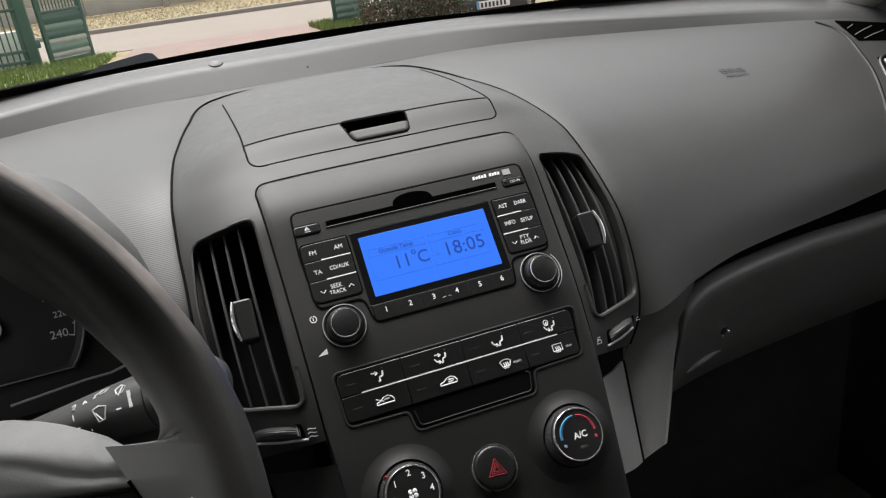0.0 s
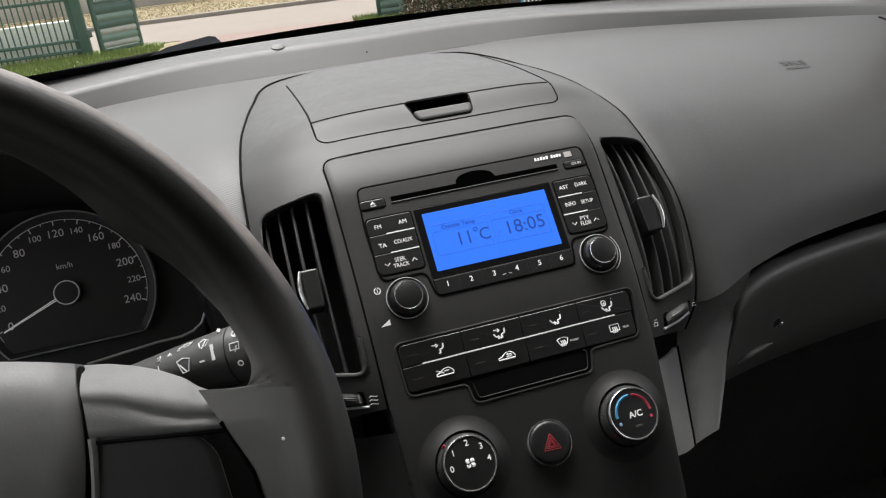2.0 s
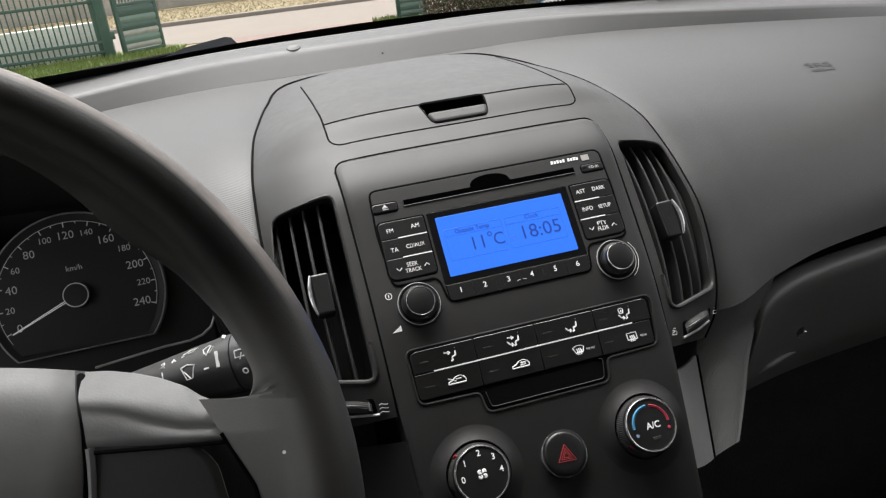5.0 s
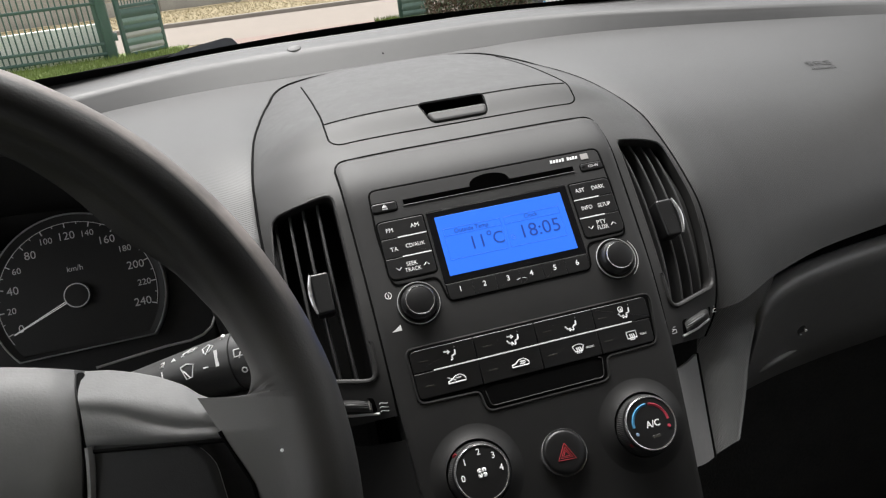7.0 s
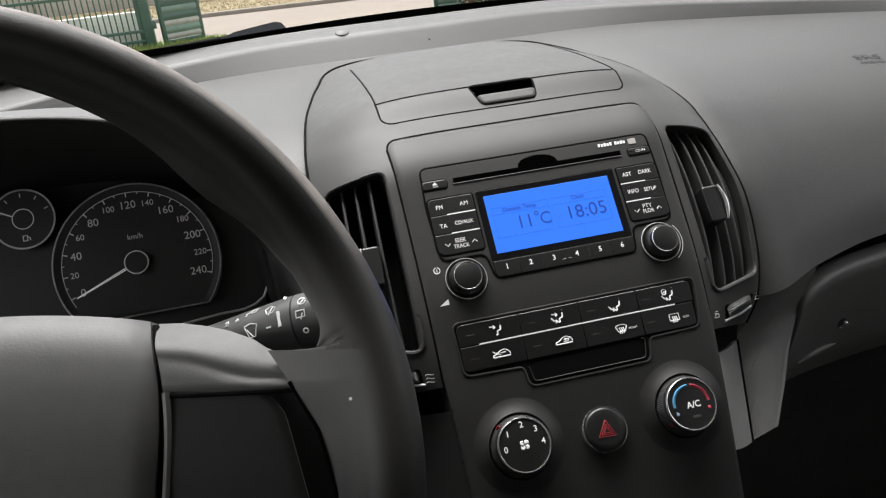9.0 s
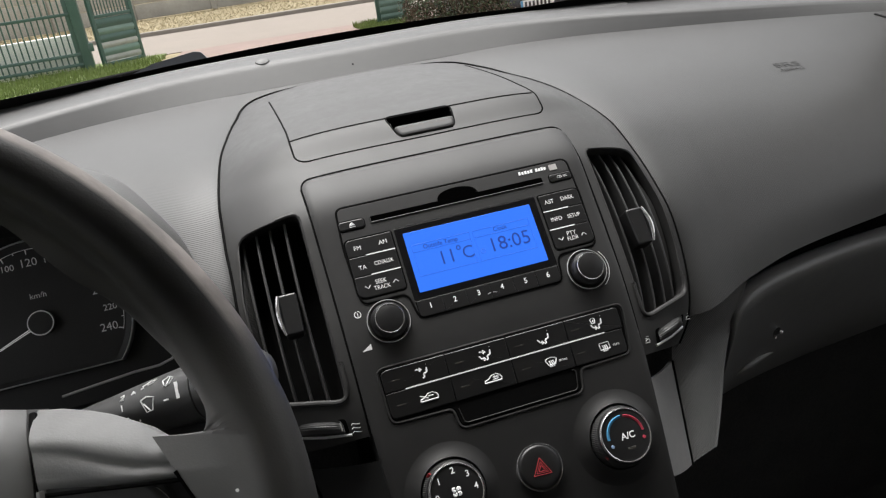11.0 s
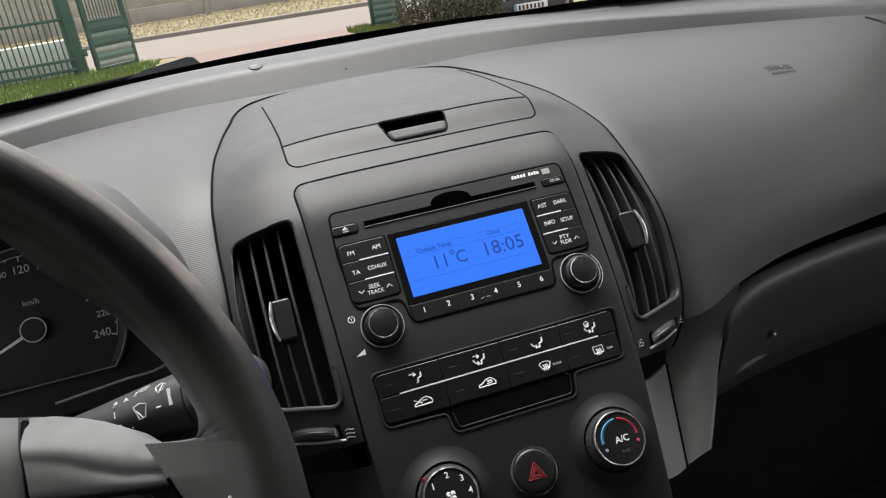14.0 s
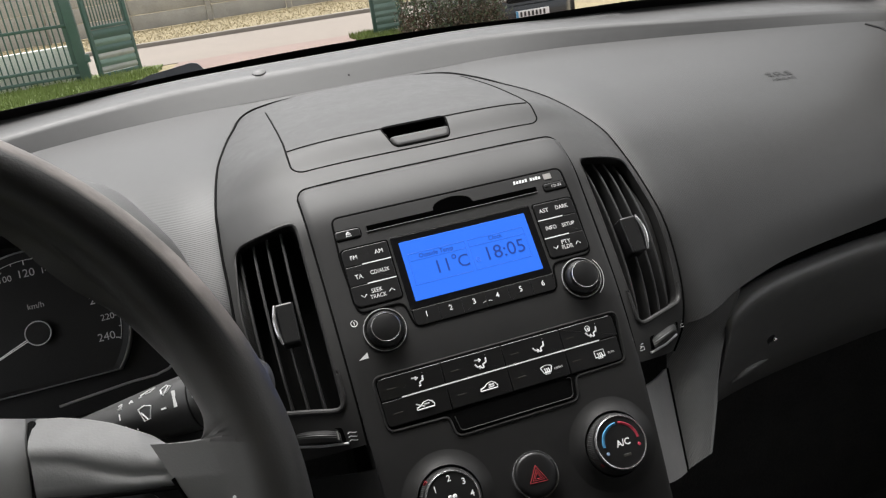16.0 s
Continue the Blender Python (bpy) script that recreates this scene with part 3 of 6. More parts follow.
def half_width(z, side=-1):
    return float(np.interp(z, [-0.24, -0.10, 0.0, 0.083], [0.0970, 0.1033, 0.1050, 0.1066] if side < 0 else [0.0900, 0.0985, 0.1003, 0.1012]))


def stack_at(u, v):
    z = -0.26 + 0.3452 * v
    w = half_width(z, 2 * u - 1) - 0.0085 * (max(0.0, (z - 0.0767) / 0.0085) ** 2.2 if z > 0.0767 else 0)
    s = 2 * u - 1
    roll = 0.0010 * max(0.0, abs(s) - 0.985) / 0.015
    top = 0.0018 * max(0.0, (z - 0.0837) / 0.0015)
    return (s * w, pz(z) - LIFT + roll ** 2 / 0.0010 + top + arch_add(s * w), z)


def arch_add(x):
    return 6.0 * max(0.0, abs(x) - 0.087) ** 2


def stack_y(x, z):
    return pz(z) - LIFT + arch_add(x)


bm = grid(stack_at, 90, 170)
grid(lambda u, v: Vector(stack_at(u, 1)) + Vector((0, 0.01 * v, 0.0004 * v)), 90, 1, bm)
for side in (0, 1):
    grid(lambda u, v: Vector(stack_at(side, u)) + Vector((0.0004 * (2 * side - 1) * v, 0.03 * v, 0)), 120, 1, bm)
bmesh.ops.remove_doubles(bm, verts=bm.verts, dist=0.00005)
part("stack_panel", bm, STACK, stack)
rim = [(-(half_width(z)) - 0.0006, z) for z in np.linspace(-0.105, 0.0767, 30)] + [(-0.1065 + 0.0075 * (1 - math.cos(a)), 0.0777 + 0.0082 * math.sin(a)) for a in np.linspace(0.1, 1.57, 8)]
rim = rim + [(x, 0.0859) for x in np.linspace(-0.0972, 0.0918, 40)] + [(-x - half_width(z) + half_width(z, 1), z) for x, z in rim[::-1]]
groove(rim, 0.0010, stack, name="panel_joint")
# ---------------------------------------------------------------- radio
radio = thing("car_radio", "black car radio with a blue display showing the time", "radio", FACE)


def key(outline, parent, height=0.0012, material=KEY, name="button", label="", bevel=0.0006):
    zs = [p[1] for p in outline]
    z0, z1, xm = min(zs), max(zs), sum(p[0] for p in outline) / len(outline)
    ya, yb = stack_y(xm, z0), stack_y(xm, z1)
    return part(name, plate(outline, -height, 0.004, bevel, yfun=lambda x, z: ya + (yb - ya) * (z - z0) / (z1 - z0)), material, parent, label)


def line_on(path, r, parent, material, name, lift=0.0, closed=False):
    return part(name, tube([(x, stack_y(x, z) - lift, z) for x, z in path], r, 5, closed), material, parent)


def print_y(x, z, h=0.0012):
    return stack_y(x, z) - h - 0.00012


outline = [(-0.0890, 0.0515), (0.0885, 0.0515), (0.0895, 0.020), (0.0880, -0.0195), (0.0565, -0.0200), (0.0540, -0.0392), (-0.0525, -0.0392), (-0.0560, -0.0203), (-0.0880, -0.0203), (-0.0905, 0.020)]
face = rpoly(outline, 0.0055, 5)
part("faceplate", plate(face, -0.0006, 0.003, 0.0009, yfun=stack_y), STACK, radio)
line_on(face, 0.0010, radio, BLACK, "faceplate_joint", 0.0, closed=True)
bez = rrect(-0.0530, 0.0543, -0.0272, 0.0272, 0.0012)
part("display_frame", plate(bez, -0.0010, 0.003, 0.0005, yfun=stack_y), GLOSS, radio, "gloss black display surround")
line_on(inset(bez, -0.0003), 0.00028, radio, STACK, "frame_edge", 0.0010, closed=True)
lit = rrect(-0.0478, 0.0487, -0.0220, 0.0222, 0.0006)
display = part("display", plate(lit, -0.00135, 0.002, 0.0001, yfun=stack_y), LCD, radio, "blue backlit display")


def lcd(text, x, z, size, material, **k):
    lettering(text, x, z, size, stack_y(x, z) - 0.0015, display, material, name="display_print", **k)


lcd("11", -0.0217, -0.0022, 0.0098, LCDINK, wide=0.98, bold=-0.00003)
lcd("°", -0.0122, -0.0010, 0.0092, LCDINK, wide=1.0)
lcd("C", -0.0062, -0.0022, 0.0092, LCDINK, wide=0.98, bold=-0.00003)
lcd("18:05", 0.0255, -0.0018, 0.0101, LCDINK, wide=1.02, bold=-0.00003)
lcd("Outside Temp", -0.0236, 0.0093, 0.0032, LCDINK, wide=0.96, bold=0.00004)
lcd("Clock", 0.0216, 0.0097, 0.0032, LCDINK, wide=0.96)
for x0, x1 in ((-0.0442, -0.0016), (0.0010, 0.0438)):
    ring = [(x0, -0.0110), (x1, -0.0110), (x1, 0.0121), (x0, 0.0121)]
    part("display_box", tube([(x, stack_y(x, z) - 0.0014, z) for x, z in ring], 0.00022, 4, True), LCDFAINT, display, smooth=False)
    part("display_rule", tube([(x0, stack_y(x0, 0.0068) - 0.0014, 0.0068), (x1, stack_y(x1, 0.0068) - 0.0014, 0.0068)], 0.00022, 4), LCDFAINT, display, smooth=False)
part("clock_symbol", tube([(x, stack_y(x, z) - 0.0014, z) for x, z in arc(0.0045, -0.0039, 0.0017, 0, 345, 14)], 0.0002, 4), LCDFAINT, display, smooth=False)
part("clock_symbol", tube([(x, stack_y(x, z) - 0.0014, z) for x, z in ((0.0045, -0.0028), (0.0045, -0.0039), (0.0053, -0.0039))], 0.0002, 4), LCDFAINT, display, smooth=False)

# disc slot: flat plates whose near-black colour is the shade of the opening
slot = rrect(-0.0668, 0.0650, 0.0362, 0.0405, 0.0006)
part("disc_slot", plate(slot, -0.0009, 0.002, 0.0002, yfun=stack_y), DEEP, radio, "black disc slot")
notch = [(-0.0160, 0.0403)] + [(-0.0008 + 0.0152 * math.sin(a_), 0.0403 + 0.0078 * math.cos(a_) ** 0.8) for a_ in np.linspace(-1.35, 1.35, 17)] + [(0.0150, 0.0403)]
part("slot_notch", plate(notch, -0.0009, 0.002, 0.0002, yfun=stack_y), DEEP, radio)
line_on([(-0.0668, 0.0359), (0.0650, 0.0359)], 0.0005, radio, STACK, "slot_lip", 0.0008)
line_on([(-0.0668, 0.0405), (-0.0668, 0.0362)], 0.0004, radio, STACK, "slot_lip", 0.0008)
part("button_well", plate(rrect(-0.0903, -0.0709, 0.0330, 0.0414, 0.0028), -0.0008, 0.002, 0.0002, yfun=stack_y), BLACK, radio)
part("button_well", plate(rrect(0.0702, 0.0888, 0.0342, 0.0413, 0.0022), -0.0008, 0.002, 0.0002, yfun=stack_y), BLACK, radio)
part("button_well", plate(rcorner([(-0.0527, -0.0272), (0.0540, -0.0272), (0.0534, -0.0393), (-0.0522, -0.0393)], (0.0005, 0.0005, 0.004, 0.004)), -0.0008, 0.002, 0.0002, yfun=stack_y), BLACK, radio)
eject = key(rrect(-0.0896, -0.0715, 0.0337, 0.0407, 0.0020), radio, 0.0014, bevel=0.0008)
strokes([[(-0.0012, 0.0005), (0.0012, 0.0005)], [(-0.0017, 0.0001), (0.0017, 0.0001), (0, 0.0021), (-0.0017, 0.0001)], [(-0.0006, 0.0010), (0.0006, 0.0010)], [(-0.0021, -0.0012), (0.0021, -0.0012)]], 0.00045, print_y(-0.08, 0.037, 0.0014), eject, WHITE, at=(-0.0803, 0.0368))
cdin = key(rrect(0.0709, 0.0881, 0.0348, 0.0407, 0.0016), radio, 0.0012)
lettering("CD-IN", 0.0806, 0.0377, 0.0020, print_y(0.08, 0.038), cdin, DIMWHITE)
strokes([[(-0.0014, 0), (0.0014, 0)]], 0.0005, print_y(0.0727, 0.038), cdin, STACK, at=(0.0728, 0.0383), name="status_lamp")
# small unreadable marks by the slot
for x0, x1 in ((0.0490, 0.0607), (0.0625, 0.0713)):
    n = int((x1 - x0) / 0.0021)
    for k in range(n):
        xa = x0 + (x1 - x0) * k / n
        hgt = 0.0022 if k % 2 else 0.0026
        part("print_bar", plate([(xa, 0.0458), (xa + 0.0017, 0.0458), (xa + 0.0020, 0.0458 + hgt), (xa + 0.0003, 0.0458 + hgt)], -0.0008, 0.0004, 0.0001, yfun=stack_y), WHITE, radio, smooth=False)
part("print_mark", plate(rrect(0.0735, 0.0796, 0.0442, 0.0488, 0.0003), -0.0008, 0.0004, 0.0001, yfun=stack_y), PALEPRINT, radio, smooth=False)

ROWS_Z = [(0.0134, 0.0262), (-0.0010, 0.0132), (-0.0164, -0.0012)]
LEFT = [(("FM", -0.0812, 0.0193), ("AM", -0.0628, 0.0198)), (("TA", -0.0812, 0.0050), ("CD/AUX", -0.0660, 0.0058)), (("SEEK", -0.0716, -0.0072), ("TRACK", -0.0716, -0.0114))]
RIGHT = [(("AST", 0.0641, 0.0202), ("DARK", 0.0784, 0.0203)), (("INFO", 0.0651, 0.0062), ("SETUP", 0.0787, 0.0060)), (("PTY", 0.0722, -0.0066), ("FLDR", 0.0722, -0.0106))]
for side, words in ((-1, LEFT), (1, RIGHT)):
    xa, xb = (-0.0892, -0.0553) if side < 0 else (0.0570, 0.0886)
    ra, rb = (0.0040, 0.0012) if side < 0 else (0.0012, 0.0040)
    block = rcorner([(xa, 0.0266), (xb, 0.0266), (xb, -0.0168), (xa, -0.0168)], (ra, rb, rb + 0.0020, ra + 0.0020))
    part("button_well", plate(inset(block, -0.0008), -0.0008, 0.002, 0.0002, yfun=stack_y), BLACK, radio)
    for row, ((z0, z1), labels) in enumerate(zip(ROWS_Z, words)):
        r = [0.0006] * 4
        if row == 0:
            r[0], r[1] = ra, rb
        if row == 2:
            r[2], r[3] = rb + 0.0015, ra + 0.0015
        b = key(rcorner([(xa + 0.0004, z1), (xb - 0.0004, z1), (xb - 0.0004, z0), (xa + 0.0004, z0)], r), radio, 0.0014, bevel=0.0004)
        for word, x, z in labels:
            lettering(word, x, z, 0.0031 if len(word) < 5 else 0.0029, print_y(x, z, 0.0014), b, wide=0.86 if len(word) > 3 else 0.98)
    for z in (0.0133, -0.0011):
        x0, x1 = (-0.0766, -0.0558) if side < 0 else (0.0574, 0.0768)
        part("white_rule", plate([(x0, z - 0.0004), (x1, z - 0.0004), (x1, z + 0.0004), (x0, z + 0.0004)], -0.0016, 0.001, 0.0001, yfun=stack_y), WHITE, radio, smooth=False)
    xc, dx = (-0.0714, 0.0098) if side < 0 else (0.0722, 0.0088)
    for k in (-1, 1):
        strokes([[(-0.0019, -0.0010 * k), (0, 0.0010 * k), (0.0019, -0.0010 * k)]], 0.00032, print_y(xc, -0.009, 0.0014), radio, WHITE, at=(xc + dx * k, -0.0094), name="arrow")

# preset keys: one flat row with fine gaps
edges = [-0.0520, -0.0337, -0.0165, 0.0012, 0.0186, 0.0358, 0.0534]
for k in range(6):
    x0, x1 = edges[k], edges[k + 1]
    sh = [(x0 + 0.0001, -0.0277), (x1 - 0.0001, -0.0277), (x1 - 0.0001, -0.0389), (x0 + 0.0001, -0.0389)]
    b = key(rcorner(sh, (0.0003, 0.0003, 0.0035 if k == 5 else 0.0003, 0.0035 if k == 0 else 0.0003), 4), radio, 0.0012, name="preset_button", bevel=0.00025)
    xn = [-0.0430, -0.0254, -0.0079, 0.0096, 0.0274, 0.0446][k]
    lettering(str(k + 1), xn, -0.0325, 0.0038, print_y(xn, -0.0325, 0.0012), b, bold=0.00006)
strokes([arc(0, -0.006, 0.0068, 115, 92, 4), arc(0.0012, -0.006, 0.0068, 88, 65, 4)], 0.00022, print_y(0.0, -0.034, 0.0012), radio, DIMWHITE, at=(0.0008, -0.0353), name="tuning_mark")


def radio_knob(x, z):
    y0 = stack_y(x, z)
    at = lambda prof: [(r, y + y0) for r, y in prof]
    seat_ = part("knob_seat", lathe(at([(0.0158, 0.0010), (0.0154, -0.0008), (0.0146, -0.0016), (0.0134, -0.0012), (0.0131, 0.0015)]), (x, z), 56), STACK, radio)
    part("seat_chrome", tube([(x + 0.0146 * math.cos(a_), y0 - 0.0015, z + 0.0146 * math.sin(a_)) for a_ in np.linspace(0, 6.283, 57)[:-1]], 0.00032, 5, True), SATIN, seat_, "thin satin ring")
    knob = part("volume_knob", lathe(at([(0.0128, 0.0016), (0.0126, -0.0040), (0.0118, -0.0062), (0.0106, -0.0072), (0.0103, -0.0078)]), (x, z), 96, 0.0003, (0, 1)), KEY, radio, "ribbed black rotary knob")
    part("knob_collar", lathe(at([(0.0106, -0.0070), (0.0104, -0.0086), (0.0100, -0.0094)]), (x, z), 56), KEY, knob)
    part("chrome_ring", lathe(at([(0.0100, -0.0090), (0.0099, -0.0098), (0.0097, -0.0100), (0.0094, -0.0099), (0.0093, -0.0092)]), (x, z), 56), CHROME, knob, "thin chrome ring")
    part("knob_face", lathe(at([(0.0093, -0.0090), (0.0090, -0.0097), (0.0070, -0.0102), (0, -0.0105)]), (x, z), 48), KEY, knob)
    return seat_


radio_knob(-0.0738, -0.0356)
radio_knob(0.0741, -0.0356)
strokes([arc(0, 0, 0.0022, 100, 440, 16), [(0, 0.0012), (0, -0.0012)]], 0.00028, print_y(-0.092, -0.0254, 0.0), radio, WHITE, at=(-0.0929, -0.0259), name="power_symbol")
part("volume_wedge", plate([(-0.0962, -0.0512), (-0.0894, -0.0512), (-0.0894, -0.0472)], -0.0003, 0.001, 0.0001, yfun=stack_y), DIMWHITE, radio, smooth=False)
strokes([arc(0.0741, -0.0356, 0.0172, -55, 40, 12)], 0.00025, print_y(0.09, -0.034, 0.0), radio, DIMWHITE, name="tuning_arc")

# ---------------------------------------------------------------- climate controls
climate = thing("climate_panel", "black climate button panel with white symbols above a small pocket", "control panel", FACE)
hv = rpoly([(-0.0900, -0.0662), (0.0900, -0.0662), (0.0862, -0.0995), (0.0466, -0.1002), (0.0440, -0.1160), (-0.0445, -0.1160), (-0.0466, -0.1018), (-0.0885, -0.1005)], 0.0045, 5)
part("panel_frame", plate(hv, -0.0004, 0.003, 0.0006, yfun=stack_y), BLACK, climate, "dark recess round the keys")
part("panel_rim", tube([(x, stack_y(x, z) - 0.0001, z) for x, z in inset(hv, -0.0012)], 0.0009, 8, True), STACK, climate, "rounded rim of the recess")
cols = [-0.0890, -0.0438, 0.0005, 0.0445, 0.0866]
for row, (z0, z1) in enumerate(((-0.0817, -0.0672), (-0.0990, -0.0824))):
    for k in range(4):
        x0, x1 = cols[k] + 0.0002, cols[k + 1] - 0.0002
        r = [0.0004] * 4
        if k == 0:
            r[0 if row == 0 else 3] = 0.0040
        if k == 3:
            r[1 if row == 0 else 2] = 0.0030
            x1 -= 0.0012 * row
        b = key(rcorner([(x0, z1), (x1, z1), (x1 - 0.0002, z0), (x0 + 0.0002, z0)], r, 4), climate, 0.0014, bevel=0.0003)
        xi = [-0.0608, -0.0152, 0.0280, 0.0690][k]
        zi = -0.0740 if row == 0 else -0.0911
        yy = print_y(xi, zi, 0.0014)
        if row == 0:
            # a seated figure: head, back, thigh and shin
            sym = [[(0.0030, 0.0040), (0.0034, 0.0040)], [(0.0031, 0.0022), (0.0026, -0.0010)], [(0.0026, -0.0010), (0.0002, -0.0018)], [(0.0002, -0.0018), (0.0002, -0.0040), (-0.0010, -0.0044)]]
            if k in (0, 1):
                sym += [[(-0.0050, 0.0021), (-0.0008, 0.0015)], [(-0.0022, 0.0028), (-0.0006, 0.0014), (-0.0024, 0.0004)]]
            if k in (1, 2, 3):
                sym += [[(-0.0056, -0.0006), (-0.0042, -0.0028), (-0.0018, -0.0036)], [(-0.0026, -0.0022), (-0.0014, -0.0036), (-0.0030, -0.0044)]]
            if k == 3:
                sym += [arc(-0.0032, 0.0020, 0.0019, 20, 160, 8) + [(-0.0042, 0.0002), (-0.0022, 0.0002), (-0.0014, 0.0026)], [(-0.0034, 0.0012), (-0.0028, 0.0026)]]
            weight = 0.00060
        else:
            car = [(-0.0062, -0.0022), (-0.0060, -0.0008), (-0.0034, 0.0000), (-0.0008, 0.0021), (0.0026, 0.0026), (0.0050, 0.0012), (0.0061, -0.0006), (0.0058, -0.0022), (-0.0062, -0.0022)]
            screen = arc(0.0, -0.0052, 0.0080, 122, 58, 8) + [(0.0026, -0.0022), (-0.0026, -0.0022), (-0.0042, 0.0016)]
            rays = [[(x_ - 0.0002, -0.0036), (x_ + 0.0004, -0.0012), (x_ - 0.0002, 0.0008)] for x_ in (-0.0014, 0.0, 0.0014)]
            if k == 0:
                sym = [car, [(-0.0062, 0.0020), (-0.0008, -0.0008)], [(-0.0008, 0.0006), (0.0030, 0.0006)]]
            elif k == 1:
                sym = [car, [(-0.0004, -0.0008), (0.0030, -0.0008)], [(0.0034, -0.0006), (0.0036, 0.0006), (0.0002, 0.0008)], [(0.0014, 0.0014), (0.0000, 0.0008), (0.0014, 0.0001)]]
            elif k == 2:
                sym = [screen] + rays
            else:
                sym = [[(-0.0036, 0.0026), (0.0036, 0.0026), (0.0036, -0.0022), (-0.0036, -0.0022), (-0.0036, 0.0026)]] + rays
            weight = 0.00048
        strokes(sym, weight, yy, b, WHITE, at=(xi, zi), label="white airflow symbol")
        if row == 1 and k > 1:
            lettering("FRONT" if k == 2 else "REAR", xi + 0.0088, zi - 0.0010, 0.0015, yy, b, DIMWHITE, wide=0.95)
        xl = [-0.0801, -0.0349, 0.0091, 0.0511][k]
        zl = -0.0750 if row == 0 else -0.0914
        part("status_lamp", plate(rrect(xl - 0.0032, xl + 0.0032, zl - 0.0005, zl + 0.0005, 0.0002), -0.00150, 0.001, 0.0001, yfun=stack_y), LAMPOFF, b, "unlit indicator bar", smooth=False)
part("white_rule", plate([(-0.0748, -0.0825), (0.0718, -0.0825), (0.0718, -0.0816), (-0.0748, -0.0816)], -0.0017, 0.001, 0.0001, yfun=stack_y), WHITE, climate, smooth=False)
# pale bars that paint the highlight along the keys' upper edges
for k in range(4):
    x0, x1 = cols[k] + (0.004 if k == 0 else 0.0008), cols[k + 1] - (0.003 if k == 3 else 0.0008)
    line_on([(x0, -0.0673), (x1, -0.0673)], 0.00028, climate, GREYTRIM, "edge_highlight", 0.0012)
# the small open pocket below the keys
pk = rpoly([(-0.0442, -0.1006), (0.0437, -0.1006), (0.0412, -0.1142), (-0.0418, -0.1142)], 0.003)
bm = bmesh.new()
deep = [[bm.verts.new((x * k_, stack_y(x, z) + d_, z * 1.0 + dz_)) for x, z in pk] for k_, d_, dz_ in ((1.0, -0.0008, 0.0), (0.985, 0.0010, 0.0004), (0.97, 0.0120, 0.0020))]
for a, b in zip(deep, deep[1:]):
    for i in range(len(pk)):
        bm.faces.new((a[i - 1], a[i], b[i], b[i - 1]))
bm.faces.new(deep[-1])
part("pocket", bm, GLOSS, climate, "gloss black pocket")
line_on(pk[5:] + pk[:1], 0.0004, climate, STACK, "pocket_lip", 0.0010)


GREYSKIRT = mat("ribbed_skirt_plastic", (0.075, 0.075, 0.075), 0.4, vary=0.1, vary_size=0.02)


def dial(x, z, name, label):
    t = thing(name, label, "dial", FACE @ pose(x, stack_y(x, z), z))
    # the panel swells up round the dial; ribbed skirt, black face with a chrome ring
    swell = [(0.0352 - 0.0130 * k / 12, 0.0003 - 0.0052 * (k / 12) ** 1.9) for k in range(13)]
    bmc = lathe(swell + [(0.0219, -0.0042), (0.0216, -0.0034), (0.0215, 0.0010)], seg=80)
    for v in bmc.verts:
        v.co.y += stack_y(x + v.co.x, z + v.co.z) - stack_y(x, z)
    part("collar", bmc, STACK, t)
    part("skirt", lathe([(0.0212, 0.0), (0.0209, -0.0055), (0.0196, -0.0132), (0.0188, -0.0146)], seg=200, ridges=0.00045, ridge_rows=(0, 1, 2)), GREYSKIRT, t, "finely ribbed black skirt")
    part("skirt_top", lathe([(0.0194, -0.0140), (0.0190, -0.0150), (0.0184, -0.0153)], seg=80), KEY, t)
    part("chrome_ring", lathe([(0.0185, -0.0148), (0.0183, -0.0160), (0.0177, -0.0166), (0.0171, -0.0164), (0.0170, -0.0156)], seg=80), CHROME, t, "thin chrome ring")
    part("dial_face", lathe([(0.0173, -0.0150), (0.0170, -0.0157), (0.0110, -0.0162), (0, -0.0164)], seg=64), KEY, t)
    return t


fan = dial(-0.0617, -0.1540, "fan_dial", "black fan speed dial with white numbers zero to four")
YF = -0.0166
for text, a in (("0", 184), ("1", 138), ("2", 87), ("3", 42), ("4", 0)):
    lettering(text, 0.0131 * math.cos(radians(a)), 0.0131 * math.sin(radians(a)), 0.0040, YF, fan, bold=0.00006)
blade = [arc(0.0021 * math.cos(radians(a)), 0.0021 * math.sin(radians(a)), 0.0008, a - 100, a + 200, 8) for a in (45, 135, 225, 315)]
strokes(blade, 0.0008, YF, fan, WHITE, name="fan_symbol")
part("pointer", plate(rrect(-0.0016, 0.0016, -0.0016, 0.0016, 0.0005), 0, 0.001, 0.0002), RED, fan, "red pointer mark").matrix_local = pose(-0.0139, -0.0124, 0.0139, 0, 45, 0) @ pose(0, 0, 0, 38, 0, 0)

temp = dial(0.0597, -0.1524, "temperature_dial", "black temperature dial with blue and red arcs round white letters")
lettering("A/C", 0.0010, -0.0008, 0.0043, YF, temp, bold=0.00012)
strokes([arc(0, 0, 0.0128, 89, 182, 24)], 0.0011, YF + 0.0006, temp, BLUE, name="blue_arc")
strokes([arc(0, 0, 0.0128, 80, 0, 24)], 0.0011, YF + 0.0006, temp, REDLIT, name="red_arc")
for a, m_ in ((203, BLUEDOT), (-21, REDLIT)):
    part("end_dot", lathe([(0.0012, 0.0004), (0.0010, -0.0002), (0, -0.0002)], seg=12), m_, temp).matrix_local = pose(0.0128 * math.cos(radians(a)), YF, 0.0128 * math.sin(radians(a)))
